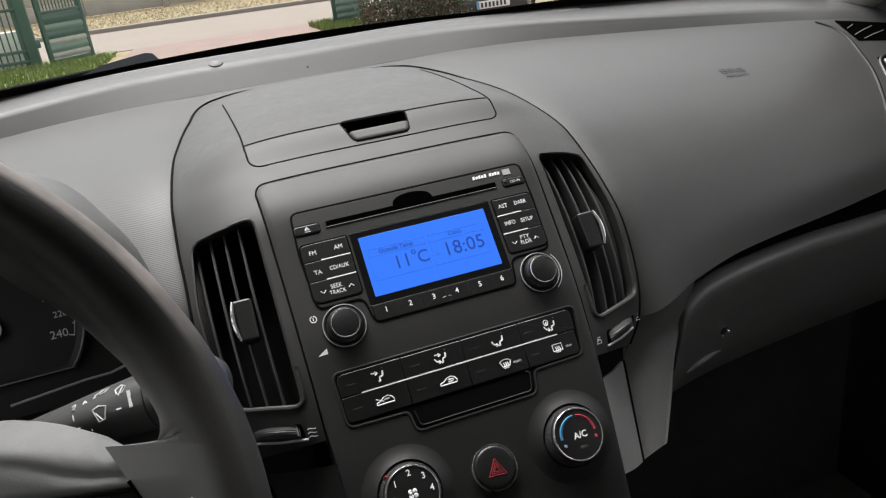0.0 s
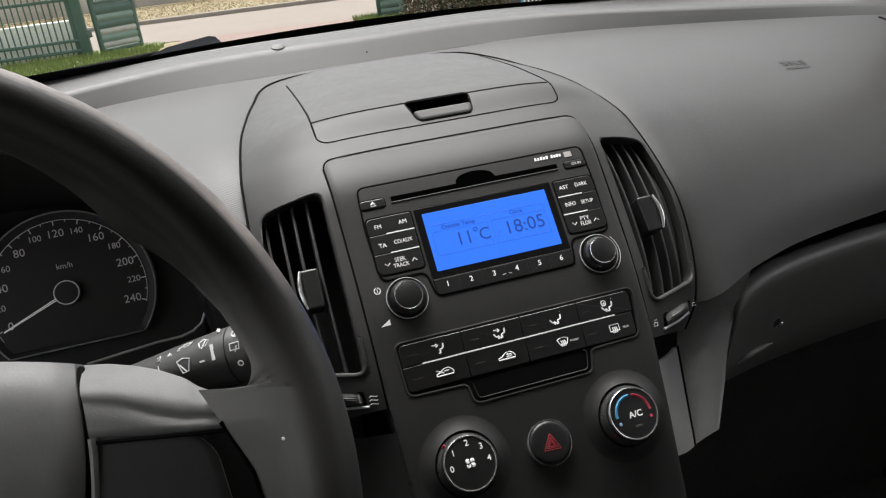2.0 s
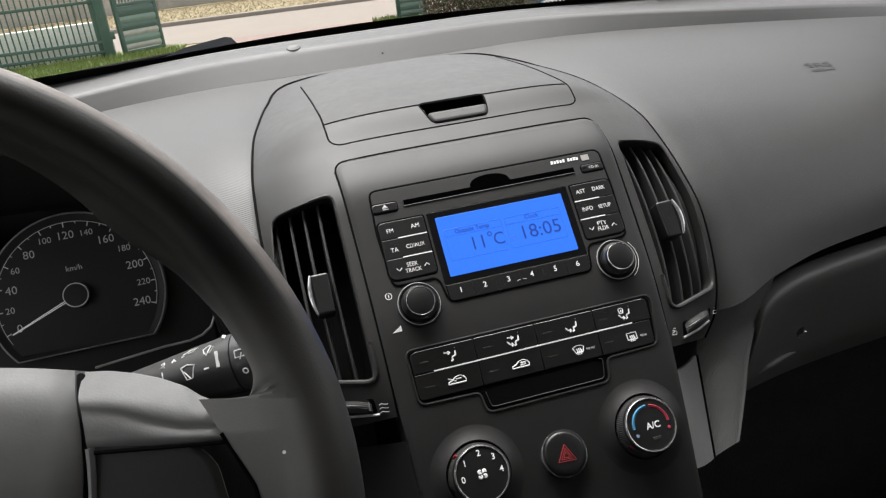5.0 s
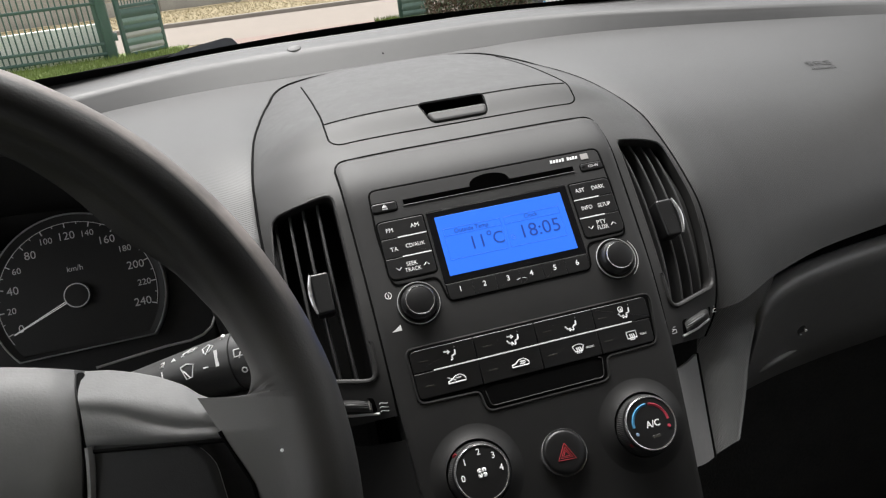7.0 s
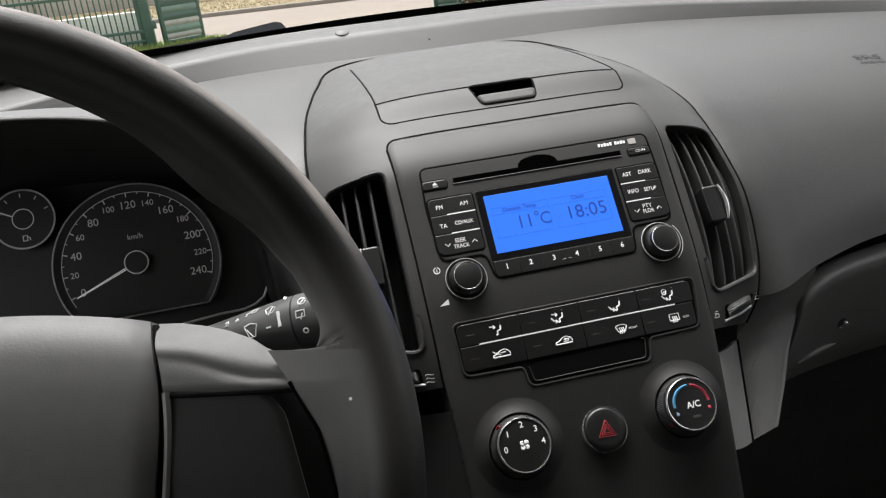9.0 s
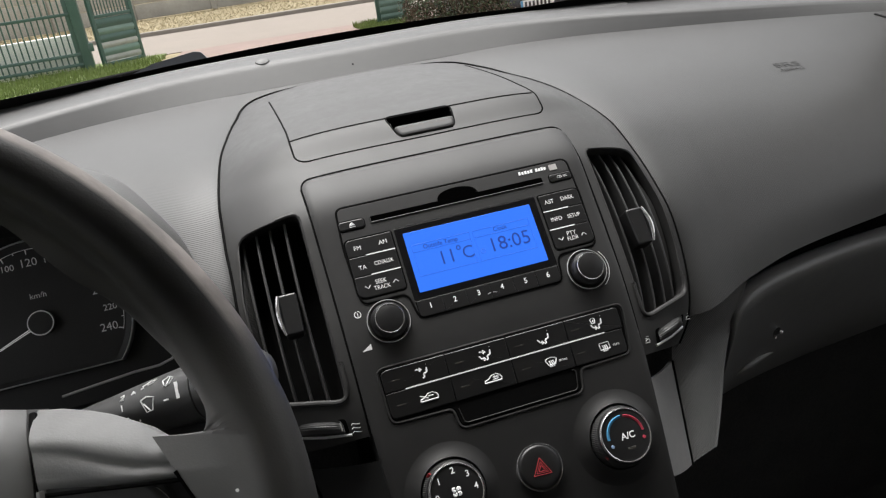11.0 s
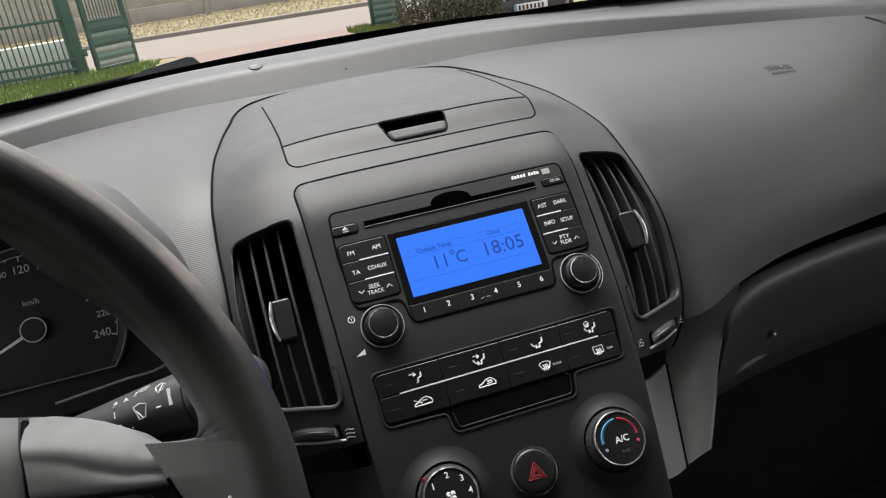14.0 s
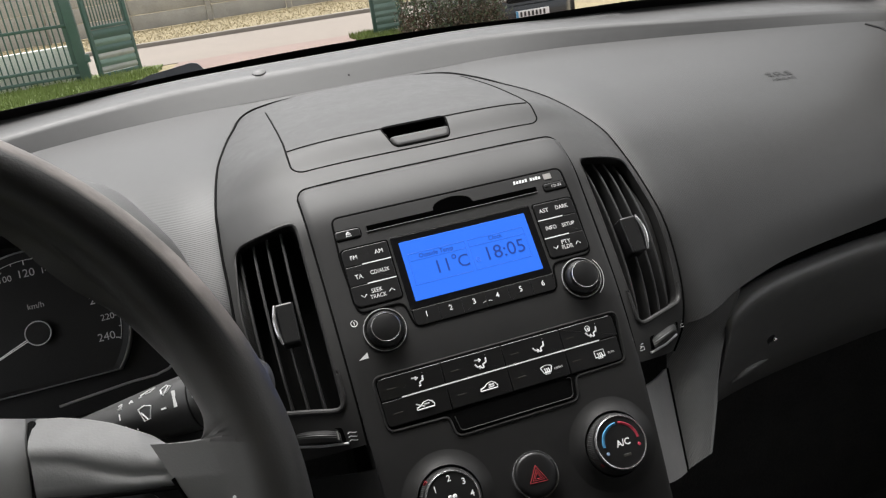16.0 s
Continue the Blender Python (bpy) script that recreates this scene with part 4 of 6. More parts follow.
part("status_lamp", plate(rrect(-0.0028, 0.0028, -0.0102, -0.0082, 0.0004), 0, 0.001, 0.0002), LAMPOFF, temp).matrix_local = pose(0.001, YF, 0)
part("pointer", plate(rrect(-0.0013, 0.0013, -0.0013, 0.0013, 0.0005), 0, 0.001, 0.0002), RED, temp, "red pointer mark").matrix_local = pose(-0.0163, -0.0124, -0.0108, 0, -34, 0) @ pose(0, 0, 0, 0, 0, -40)

hz = (-0.0004, -0.1558)
hazard = thing("hazard_button", "round black hazard warning button with a red triangle", "button", FACE @ pose(hz[0], stack_y(*hz), hz[1]))
part("seat_ring", lathe([(0.0164, 0.001), (0.0161, -0.0022), (0.0157, -0.0030), (0.0152, -0.0027)], seg=48), CHROME, hazard, "thin satin ring")
part("cap", lathe([(0.0154, 0.0), (0.0152, -0.0027), (0.0144, -0.0040), (0.0128, -0.0046), (0.0090, -0.0049), (0, -0.0050)], seg=48), KEY, hazard)
tri = lambda r: [(r * math.cos(radians(a)), r * math.sin(radians(a)) - 0.0014) for a in (86, 206, 326, 86)]
strokes([tri(0.0072), tri(0.0046), tri(0.0026)], 0.00042, -0.0050, hazard, RED, name="warning_triangle", label="red warning triangle")

# ---------------------------------------------------------------- air vents


# how far out the front edge of each upright slat stands, and the middle of the tab
SLATS = {-1: (0.1250, 0.1358, 0.1460, 0.1568), 1: (0.1168, 0.1282, 0.1395, 0.1510)}
TABS = {-1: 0.1353, 1: 0.1292}


def air_vent(side):
    t = thing("air_vent", "black air vent with upright slats and a chrome-edged tab", "air vent", FACE, "air vents beside the radio")
    sx = lambda p: (side * p[0], p[1])
    vent = VENTS[side]
    opening = [sx(p) for p in vent]
    outer = [sx(p) for p in inset(vent, -0.0036)]
    part("vent_frame", frame_plate(outer, [sx(p) for p in inset(vent, 0.0008)], 0.0002, 0.012, 0.0012, yfun=arch_y), PANEL, t)
    bmv = bmesh.new()
    rings = [[bmv.verts.new((x * k_, arch_y(x, z) + d, z)) for x, z in opening] for d, k_ in ((0.003, 1.0), (0.016, 0.997), (0.050, 0.985))]
    for a, b in zip(rings, rings[1:]):
        for i in range(len(opening)):
            bmv.faces.new((a[i - 1], a[i], b[i], b[i - 1]))
    bmv.faces.new(rings[-1])
    part("duct", bmv, DUCT, t, smooth=False)
    for base in SLATS[side]:
        rows = []
        bms = bmesh.new()
        for j in range(19):
            g = j / 18
            z = 0.0600 - 0.138 * g
            x = base + 0.0022 * (1 - ((z + 0.005) / 0.055) ** 2) * (1 if side > 0 else 0.5)
            y = arch_y(side * x, max(min(z, 0.055), -0.074)) + 0.0095 + 0.004 * abs(2 * g - 1) ** 3
            # a blade: thin, deep, its front edge rounded
            rows.append([bms.verts.new((side * x + dx, y + dy, z)) for dx, dy in ((-0.0008, 0.022), (-0.0011, 0.0018), (-0.0008, 0.0005), (0.0, 0.0), (0.0008, 0.0005), (0.0011, 0.0018), (0.0008, 0.022))])
        for a, b in zip(rows, rows[1:]):
            for i in range(7):
                bms.faces.new((a[i - 1], a[i], b[i], b[i - 1]))
        part("slat", bms, SLAT, t)
    # the tab that steers the slats: a black block with a bowed bright edge on its outer side
    xt = side * TABS[side]
    y0 = arch_y(xt, -0.012) + 0.0005
    tab = rcorner([(xt - 0.0068, 0.0025), (xt + 0.0068, 0.0025), (xt + 0.0060, -0.0268), (xt - 0.0060, -0.0268)], (0.0025,) * 4)
    tb = part("tab", plate(tab, y0 - 0.0018, 0.014, 0.0014, yfun=lambda x, z: 5.0 * (x - xt) ** 2), KEY, t, "black sliding tab")
    bow = [(xt + side * (0.0062 + 0.0022 * math.sin(math.pi * k / 14)), y0 - 0.0022 - 0.0012 * math.sin(math.pi * k / 14), 0.0018 - 0.0278 * k / 14) for k in range(15)]
    part("chrome_edge", tube(bow, [0.0005 + 0.0010 * math.sin(math.pi * (0.12 + 0.76 * k / 14)) for k in range(15)], 8), CHROME, tb, "bright bowed chrome edge")
    # bright lower lip of the opening
    low = sorted((p for p in inset(vent, -0.0012) if p[1] < -0.052), key=lambda p: p[0])
    part("vent_lip", tube([(side * x, arch_y(side * x, z) - 0.0004, z) for x, z in low], 0.0016, 8), PANEL, t)
    # the thumbwheel in its slot below
    off = 0.0 if side < 0 else -0.0035
    slot_ = [(0.1165 + off, -0.0990), (0.1520 + off, -0.0893), (0.1530 + off, -0.0815), (0.1175 + off, -0.0890)]
    part("wheel_slot", plate(rpoly([(side * x, z) for x, z in slot_], 0.002), -0.0006, 0.002, 0.0003, yfun=arch_y), BLACK, t)
    bmw = bmesh.new()
    rows = []
    for k in range(25):
        f = k / 24
        x = side * (0.1195 + off + 0.0290 * f)
        z = -0.0940 + 0.0085 * f
        d = 0.0015 + 0.0058 * math.sin(math.pi * f)
        y = arch_y(x, z)
        rows.append([bmw.verts.new((x, y - d * math.cos(q_ * 1.25) + (0.00045 if m_ % 2 else 0.0), z + 0.0040 * q_)) for m_, q_ in enumerate(np.linspace(-1, 1, 13))])
    for a, b in zip(rows, rows[1:]):
        for i in range(12):
            bmw.faces.new((a[i], a[i + 1], b[i + 1], b[i]))
    wheel_ = part("thumbwheel", bmw, SLAT, t, "ribbed thumbwheel")
    if side < 0:
        part("pointer", tube([(-0.1212, arch_y(-0.1212, -0.0935) - 0.0032, -0.0905), (-0.1212, arch_y(-0.1212, -0.0935) - 0.0032, -0.0962)], 0.0009, 6), CHROME, wheel_, "bright pointer mark")
    well = [(0.1155 + off, -0.1000), (0.1330 + off, -0.0962), (0.1505 + off, -0.0905)]
    part("wheel_lip", tube([(side * x, arch_y(side * x, z) - 0.0008, z) for x, z in dense(well, 4)], 0.0010, 6), SATIN, t)
    if side < 0:
        for k in range(3):
            xs, zs = -0.1107, -0.0942 - 0.0025 * k
            strokes([[(-0.0042, 0.0), (-0.0028, 0.0007), (-0.0010, 0.0), (0.0010, -0.0005), (0.0028, 0.0004), (0.0042, 0.0)]], 0.00030, arch_y(xs, zs) - 0.0003, t, DIMWHITE, at=(xs, zs), name="airflow_mark")
    else:
        shut = [[(-0.0022, 0.0022), (0.0022, 0.0022)], [(-0.0020, -0.0022), (0.0016, -0.0022), (0.0020, 0.0000), (-0.0014, 0.0012)], [(-0.0014, -0.0010), (0.0006, 0.0004)]]
        wide_ = [[(-0.0018, 0.0022), (0.0018, 0.0022)], [(-0.0018, 0.0), (0.0018, 0.0)], [(-0.0018, -0.0022), (0.0018, -0.0022)], [(-0.0006, 0.0022), (-0.0006, -0.0022)]]
        for sym, xs, zs in ((shut, 0.1045, -0.0945), (wide_, 0.1555, -0.0835)):
            strokes(sym, 0.00026, arch_y(xs, zs) - 0.0004, t, DIMWHITE, at=(xs, zs), name="airflow_mark")
    return t


air_vent(-1)
air_vent(1)
# ---------------------------------------------------------------- lower console sides
lower = thing("lower_console", "grey and black lower sides of the centre console", "console", pose(0, 0, 0))
for side in (-1, 1):
    # grey strip beside the stack; a darker colour paints shade on the driver's side
    mir = lambda p: Vector((side * p[0], p[1], p[2]))
    q = [mir((0.0960, -0.0630, 0.8440)), mir((0.1492, -0.0091, 0.8157)), mir((0.1313, -0.0631, 0.7580)), mir((0.0920, -0.0930, 0.7810))]
    def strip(u, v, q=q):
        a, b = q[0].lerp(q[3], v), q[1].lerp(q[2], v)
        return a.lerp(b, u) + Vector((0, -0.002 * math.sin(math.pi * u), 0))
    part("side_strip", solid(grid(strip, 8, 16), 0.003), GREYTRIM if side > 0 else STACK, lower, "smooth grey trim strip" if side > 0 else "smooth trim strip coloured dark for its shaded side")
    part("strip_joint", tube([q[1] + Vector((0, -0.001, 0.001)), q[2] + Vector((0, -0.001, 0))], 0.0010, 6), BLACK, lower)
    if side < 0:
        def driver_flank(u, v):
            a, b = Vector(spline([list(mir(p)) for p in FLANK_IN], v)), Vector(spline([list(mir(p)) for p in FLANK_OUT], v))
            return a.lerp(b, u) + Vector((0, -0.004, 0.005)) * math.sin(math.pi * u)
        # the dark stack plastic here paints the shade on the driver's flank
        part("driver_flank", solid(grid(driver_flank, 20, 24), 0.003), STACK, lower, "smooth side panel coloured dark for its shaded side")

        def driver_foot(u, v):
            a = Vector(pad_at(-0.152 - 0.076 * u, 0.0))
            return a.lerp(Vector(driver_flank(u, 0)) + Vector((0, 0.001, 0)), v) + Vector((0, 0.006 * math.sin(math.pi * v), 0))
        part("driver_foot", solid(grid(driver_foot, 16, 10), 0.002), RIBBED, lower)
    # black sheet that paints the shade under the arch
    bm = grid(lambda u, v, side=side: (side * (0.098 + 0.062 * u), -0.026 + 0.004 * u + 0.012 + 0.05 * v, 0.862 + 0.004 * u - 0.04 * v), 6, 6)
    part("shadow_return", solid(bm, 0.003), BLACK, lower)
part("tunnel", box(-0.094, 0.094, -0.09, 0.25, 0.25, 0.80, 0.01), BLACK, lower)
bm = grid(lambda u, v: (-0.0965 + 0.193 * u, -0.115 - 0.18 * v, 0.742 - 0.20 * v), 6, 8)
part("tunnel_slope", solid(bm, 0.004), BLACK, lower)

# ---------------------------------------------------------------- glovebox
glove = thing("glovebox", "closed dark grey glovebox with a small lock", "glovebox", pose(0, 0, 0))


GLOVE_TOP = [(0.214, 0.0125, 0.7985), (0.2189, 0.0115, 0.8176), (0.2287, 0.0146, 0.8347), (0.2633, 0.0259, 0.8436), (0.3183, 0.0391, 0.8445), (0.3855, 0.052, 0.842), (0.4493, 0.0647, 0.8362), (0.5434, 0.0858, 0.8246), (0.6908, 0.1188, 0.8043)]


def glove_at(u, v):
    x, yf, top = spline(GLOVE_TOP, u)
    prof = [(0.016, -0.003), (0.010, 0.0000), (0.003, -0.0010), (-0.003, -0.005), (-0.0045, -0.011), (-0.002, -0.021), (0.0040, -0.038), (0.0105, -0.057), (0.0180, -0.078), (0.0265, -0.100), (0.0400, -0.125), (0.066, -0.160)]
    dy, dz = spline(prof, v)
    return (x, yf + dy, top + dz)


def glove_y(x, z):
    """The door's y at (x, z)."""
    u = min(range(401), key=lambda k: abs(glove_at(k / 400, 0.3)[0] - x)) / 400
    v = min(range(401), key=lambda k: abs(glove_at(u, 0.25 + 0.75 * k / 400)[2] - z)) / 400
    return glove_at(u, 0.25 + 0.75 * v)[1]


bm = grid(glove_at, 70, 40)
grid(lambda u, v: Vector(glove_at(0, v)) + Vector((-0.004 * math.sin(u * 1.57), 0.06 * u, 0)), 4, 40, bm)
bmesh.ops.remove_doubles(bm, verts=bm.verts, dist=0.0002)
part("glovebox_door", bm, mat("glovebox_plastic", (0.20, 0.198, 0.196), 0.36, spec=0.6, grain=0.3, grain_size=0.0012, vary=0.08, vary_size=0.1), glove)
# black sheet in place of the shade under the pad's lip
bm = grid(lambda u, v: (lambda p: (p[0], p[1] + 0.001, p[2] + 0.040 * v - 0.015))(glove_at(u, 0)), 40, 4)
part("gap_back", solid(bm, 0.003), BLACK, glove, "black sheet for the shade in the gap above the door")
bm = lathe([(0.0050, 0.008), (0.0050, -0.0002), (0.0044, -0.0008), (0, -0.0008)], seg=24)
lock = part("lock", bm, DIALFACE, glove, "small round lock")
lock.matrix_local = pose(0.2992, 0.0512, 0.7706, 20, 0, 0)
# small chrome blocks added to draw the two glints on the lock
part("lock_glint", box(-0.0002, 0.0032, -0.0050, -0.0010, 0.0006, 0.0034, 0.0009), CHROME, lock)
part("lock_glint", box(-0.0040, -0.0022, -0.0046, -0.0010, -0.0044, -0.0024, 0.0006), CHROME, lock)
latch = [(0.2592, 0.7328), (0.2680, 0.7375), (0.2760, 0.7393), (0.2850, 0.7402), (0.2960, 0.7400), (0.3070, 0.7384)]
bm = tube([(x, glove_y(x, z) - 0.0012, z) for x, z in dense(latch, 4)], [0.0004 + 0.0030 * math.sin(math.pi * (k / 20) ** 0.8) for k in range(21)], 8)
part("latch_edge", bm, GREYTRIM, glove, "pale grey lower edge of the latch")

# dark footwell behind and below
foot = thing("footwell", "dark carpeted passenger footwell", "footwell", pose(0, 0, 0), kind="structure")
part("footwell_back", box(0.10, 0.74, 0.30, 0.33, 0.25, 0.86), CARPET, foot)
part("floor_carpet", box(-0.74, 0.74, -2.2, 0.60, 0.22, 0.25), CARPET, foot)
part("driver_footwell_back", box(-0.74, -0.10, 0.30, 0.33, 0.25, 0.86), CARPET, foot)

# passenger side vent and demister grille
side_vent = thing("side_vent", "black passenger side air vent with slats", "air vent", pose(0, 0, 0))
VP = lambda x, v: Vector(pad_at(x, v))
SEAM_R = [(0.619, 0.972), (0.625, 0.950), (0.633, 0.915), (0.634, 0.83), (0.627, 0.737), (0.615, 0.585), (0.594, 0.44), (0.571, 0.30), (0.550, 0.175), (0.530, 0.05)]
bm = tube([VP(*spline(SEAM_R, k / 40)) + Vector((0, -0.0002, 0.0001)) for k in range(41)], 0.0010, 6)
part("panel_joint", bm, BLACK, side_vent)
part("panel_edge", tube([VP(*spline(SEAM_R, k / 40)) + Vector((-0.0024, -0.0004, 0.0004)) for k in range(41)], 0.0013, 8), RIBBED, side_vent, "raised rounded edge beside the joint")
UPV = Vector((0, -0.0006, 0.0010))


def on_pad(c, u, v):
    """A point of the four-cornered patch c of the pad."""
    a = [c[0][k] + (c[1][k] - c[0][k]) * u for k in (0, 1)]
    b = [c[3][k] + (c[2][k] - c[3][k]) * u for k in (0, 1)]
    return VP(a[0] + (b[0] - a[0]) * v, a[1] + (b[1] - a[1]) * v)


def up_pad(x, y):
    """The pad's section parameter where it lies at (x, y)."""
    return min((k / 400 for k in range(401)), key=lambda v: abs(pad_at(x, v)[1] - y))


q = [(x, up_pad(x, y)) for x, y in ((0.6460, 0.2815), (0.7450, 0.2760), (0.7150, 0.2410), (0.6430, 0.2400))]
# flat patch; its near-black colour stands in for shade below the slats
part("demister_grille", solid(grid(lambda u, v: on_pad(q, u, v) + UPV, 12, 8), 0.003), DEEP, side_vent)
for (xa, ya), (xb, yb) in (((0.6470, 0.2635), (0.6629, 0.2707)), ((0.6460, 0.2502), (0.6917, 0.2685)), ((0.6530, 0.2420), (0.7016, 0.2590)), ((0.6900, 0.2425), (0.7250, 0.2550))):
    part("demister_slat", tube([VP(xa + (xb - xa) * f, up_pad(xa + (xb - xa) * f, ya + (yb - ya) * f)) + UPV * 2 for f in (0, 0.5, 1)], 0.00045, 5), GREYTRIM, side_vent)
o = [(0.640, 0.665), (0.752, 0.70), (0.735, 0.18), (0.592, 0.26)]
rimv = [on_pad(o, u, v) + UPV for u, v in rrect(0, 1, 0, 1, 0.14, 5)]
part("vent_rim", tube(rimv, 0.0016, 6, True), RIBBED, side_vent)
part("vent_well", solid(grid(lambda u, v: on_pad(o, 0.01 + 0.98 * u, 0.01 + 0.98 * v) + UPV * 0.6, 12, 12), 0.003), BLACK, side_vent)
for k in range(6):
    f = (k + 0.55) / 6
    part("slat", tube([on_pad(o, f, 0.08) + UPV * 1.5, on_pad(o, f, 0.5) + UPV * 1.5, on_pad(o, f, 0.92) + UPV * 1.5], 0.0018, 8), GREYTRIM, side_vent)

# airbag mark, pressed into the pad; darker plastic paints the letters' shadows
mark = thing("airbag_mark", "two lines of small letters embossed on the grey pad, darkened for their shadows", "emboss", pose(0, 0, 0))
for text, xm, vm, size in (("SRS", 0.4255, up_pad(0.4255, 0.2005), 0.0092), ("AIRBAG", 0.4240, up_pad(0.4240, 0.1905), 0.0050)):
    c = VP(xm, vm)
    tx = (VP(xm + 0.01, vm) - VP(xm - 0.01, vm)).normalized()
    tz = (VP(xm, vm + 0.02) - VP(xm, vm - 0.02)).normalized()
    if tz.z < 0:
        tz = -tz
    ny = tz.cross(tx).normalized()
    tz = tx.cross(ny).normalized()
    place = Matrix((tx, ny, tz)).transposed().to_4x4()
    place.translation = c - ny * 0.0006
    lettering(text, 0, 0, size, 0, mark, STACK, m=place, wide=1.7 if text == "SRS" else 1.3)["label"] = "embossed letters " + text

# ---------------------------------------------------------------- instrument cluster
cluster = thing("instrument_cluster", "black instrument cluster with a white-marked speedometer under a hood", "instrument cluster", pose(0, 0, 0))


def hood_edge(a):
    """The visor's front edge; a from 0 (right foot) to 1 (left foot)."""
    keys = [(0.194, 0.890), (0.193, 0.945), (0.189, 0.985), (0.178, 1.018), (0.155, 1.044), (0.120, 1.0605), (0.070, 1.0705), (0.0, 1.0745)]
    keys = keys + [(-x, z) for x, z in keys[-2::-1]]
    return spline(keys, a)


def hood_front(u):
    x, z = hood_edge(u)
    return Vector((HX + 0.945 * x, -0.030 + 0.030 * (1 - math.sin(math.pi * u)) ** 1.2, 1.15 - (1.15 - z) * 0.935))


def hood(u, v):
    """From the front edge back to the seam with the pad, then down under the pad."""
    a, b = hood_front(u), seam(u) + Vector((0, 0, 0.0006))
    if v > 0.93:
        return b + Vector((0, 0, -0.10 * (v - 0.93)))
    f = v / 0.93
    out = Vector((a.x - HX, 0, 0.12)).normalized()
    return a.lerp(b, f) + (out * 0.007 + Vector((0, 0, 0.004))) * math.sin(math.pi * f) ** 0.8


bm = grid(hood, 90, 30)
part("hood_seam", tube([seam(k / 80) + Vector((0, 0, 0.0004)) for k in range(81)], 0.0009, 6), BLACK, cluster)
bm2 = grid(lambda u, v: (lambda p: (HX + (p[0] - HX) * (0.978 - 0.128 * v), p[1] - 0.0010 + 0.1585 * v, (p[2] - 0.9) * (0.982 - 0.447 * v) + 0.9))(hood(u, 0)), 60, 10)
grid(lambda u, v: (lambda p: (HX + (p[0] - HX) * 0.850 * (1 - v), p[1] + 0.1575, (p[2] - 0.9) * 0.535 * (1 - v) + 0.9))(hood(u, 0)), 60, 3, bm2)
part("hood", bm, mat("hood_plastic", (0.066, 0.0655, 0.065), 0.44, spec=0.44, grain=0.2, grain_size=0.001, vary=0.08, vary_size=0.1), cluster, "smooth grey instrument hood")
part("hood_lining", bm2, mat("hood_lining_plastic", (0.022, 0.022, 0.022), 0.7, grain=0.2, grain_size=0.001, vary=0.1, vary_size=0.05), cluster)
bm = grid(lambda u, v: (lambda p, s: (HX + (p[0] - HX) * s, p[1] - 0.002 * math.sin(math.pi * v), (p[2] - 0.9) * (1 - 0.018 * v) + 0.9))(hood(u, 0), 1 - 0.022 * v), 60, 6)
part("hood_lip", bm, RIBBED, cluster)
GT = 26.0
GAUGE = pose(-0.3049, 0.0790, 0.9396, -GT, 0, 0)


part("back_panel", plate(rrect(-0.26, 0.090, -0.075, 0.045, 0.02), 0.010, 0.004, 0.002), DIALFACE, cluster).matrix_local = GAUGE
speedo = part("speedometer", plate(rpoly([(0.0590 * math.cos(radians(a)), 0.0590 * math.sin(radians(a))) for a in range(-40, 221, 6)], 0.002), 0.0, 0.006, 0.001), DIALFACE, cluster, "black speedometer face")
speedo.matrix_local = GAUGE
ringp = [(0.0610 * math.cos(radians(a)), -0.001, 0.0610 * math.sin(radians(a))) for a in range(-40, 221, 5)]
# a funnel-shaped bezel that stands out round the face
bm = bmesh.new()
hoop = [[bm.verts.new((x * k_, y_, z * k_)) for x, _, z in ringp] for k_, y_ in ((1.010, 0.007), (1.010, -0.0010), (1.004, -0.0019), (0.994, -0.0019), (0.986, -0.0012))]
for a, b in zip(hoop, hoop[1:]):
    for i in range(len(ringp)):
        bm.faces.new((a[i - 1], a[i], b[i], b[i - 1]))
part("bezel_ring", bm, BEZEL, speedo, "thin silver bezel")
bm = bmesh.new()
hoop = [[bm.verts.new((x * k_, y_, z * k_)) for x, _, z in ringp] for k_, y_ in ((0.987, -0.0014), (0.955, -0.0009), (0.922, -0.0004))]
for a, b in zip(hoop, hoop[1:]):
    for i in range(len(ringp)):
        bm.faces.new((a[i - 1], a[i], b[i], b[i - 1]))
part("bezel_funnel", bm, DIALFACE, speedo, "dark funnel inside the bezel")


def on_gauge(r, a):
    return (r * math.cos(radians(a)), r * math.sin(radians(a)))


DIAL_ANGLES = [200.5 - 218.4 * k / 24 for k in range(25)]
part("scale_line", tube([(*on_gauge(0.0547, a)[:1], -0.0003, on_gauge(0.0547, a)[1]) for a in np.linspace(208, -19, 60)], 0.00022, 4), DIMWHITE, speedo, smooth=False)
for k, a in enumerate(DIAL_ANGLES):
    p0, p1 = on_gauge(0.0547, a), on_gauge(0.0530 if k % 2 else 0.0512, a)
    part("tick", tube([(p0[0], -0.0003, p0[1]), (p1[0], -0.0003, p1[1])], 0.00028 if k % 2 else 0.00042, 4), DIMWHITE, speedo, smooth=False)
for k in range(13):
    p = on_gauge(0.0448 if k % 2 == 0 else 0.0462, DIAL_ANGLES[2 * k])
    lettering(str(20 * k), p[0], p[1], 0.0058 if k % 2 == 0 else 0.0045, -0.0004, speedo, DIALPRINT)
lettering("km/h", 0.0008, 0.0202, 0.0040, -0.0004, speedo, DIALPRINT)
a = radians(202.6)
for d_ in (-0.00062, 0.00062):
    part("needle", tube([(0.0085 * math.cos(a) - d_ * math.sin(a), -0.004, 0.0085 * math.sin(a) + d_ * math.cos(a)), (0.0500 * math.cos(a) - 0.4 * d_ * math.sin(a), -0.004, 0.0500 * math.sin(a) + 0.4 * d_ * math.cos(a))], [0.00042, 0.00036], 6), WHITE, speedo, "pale outlined needle")
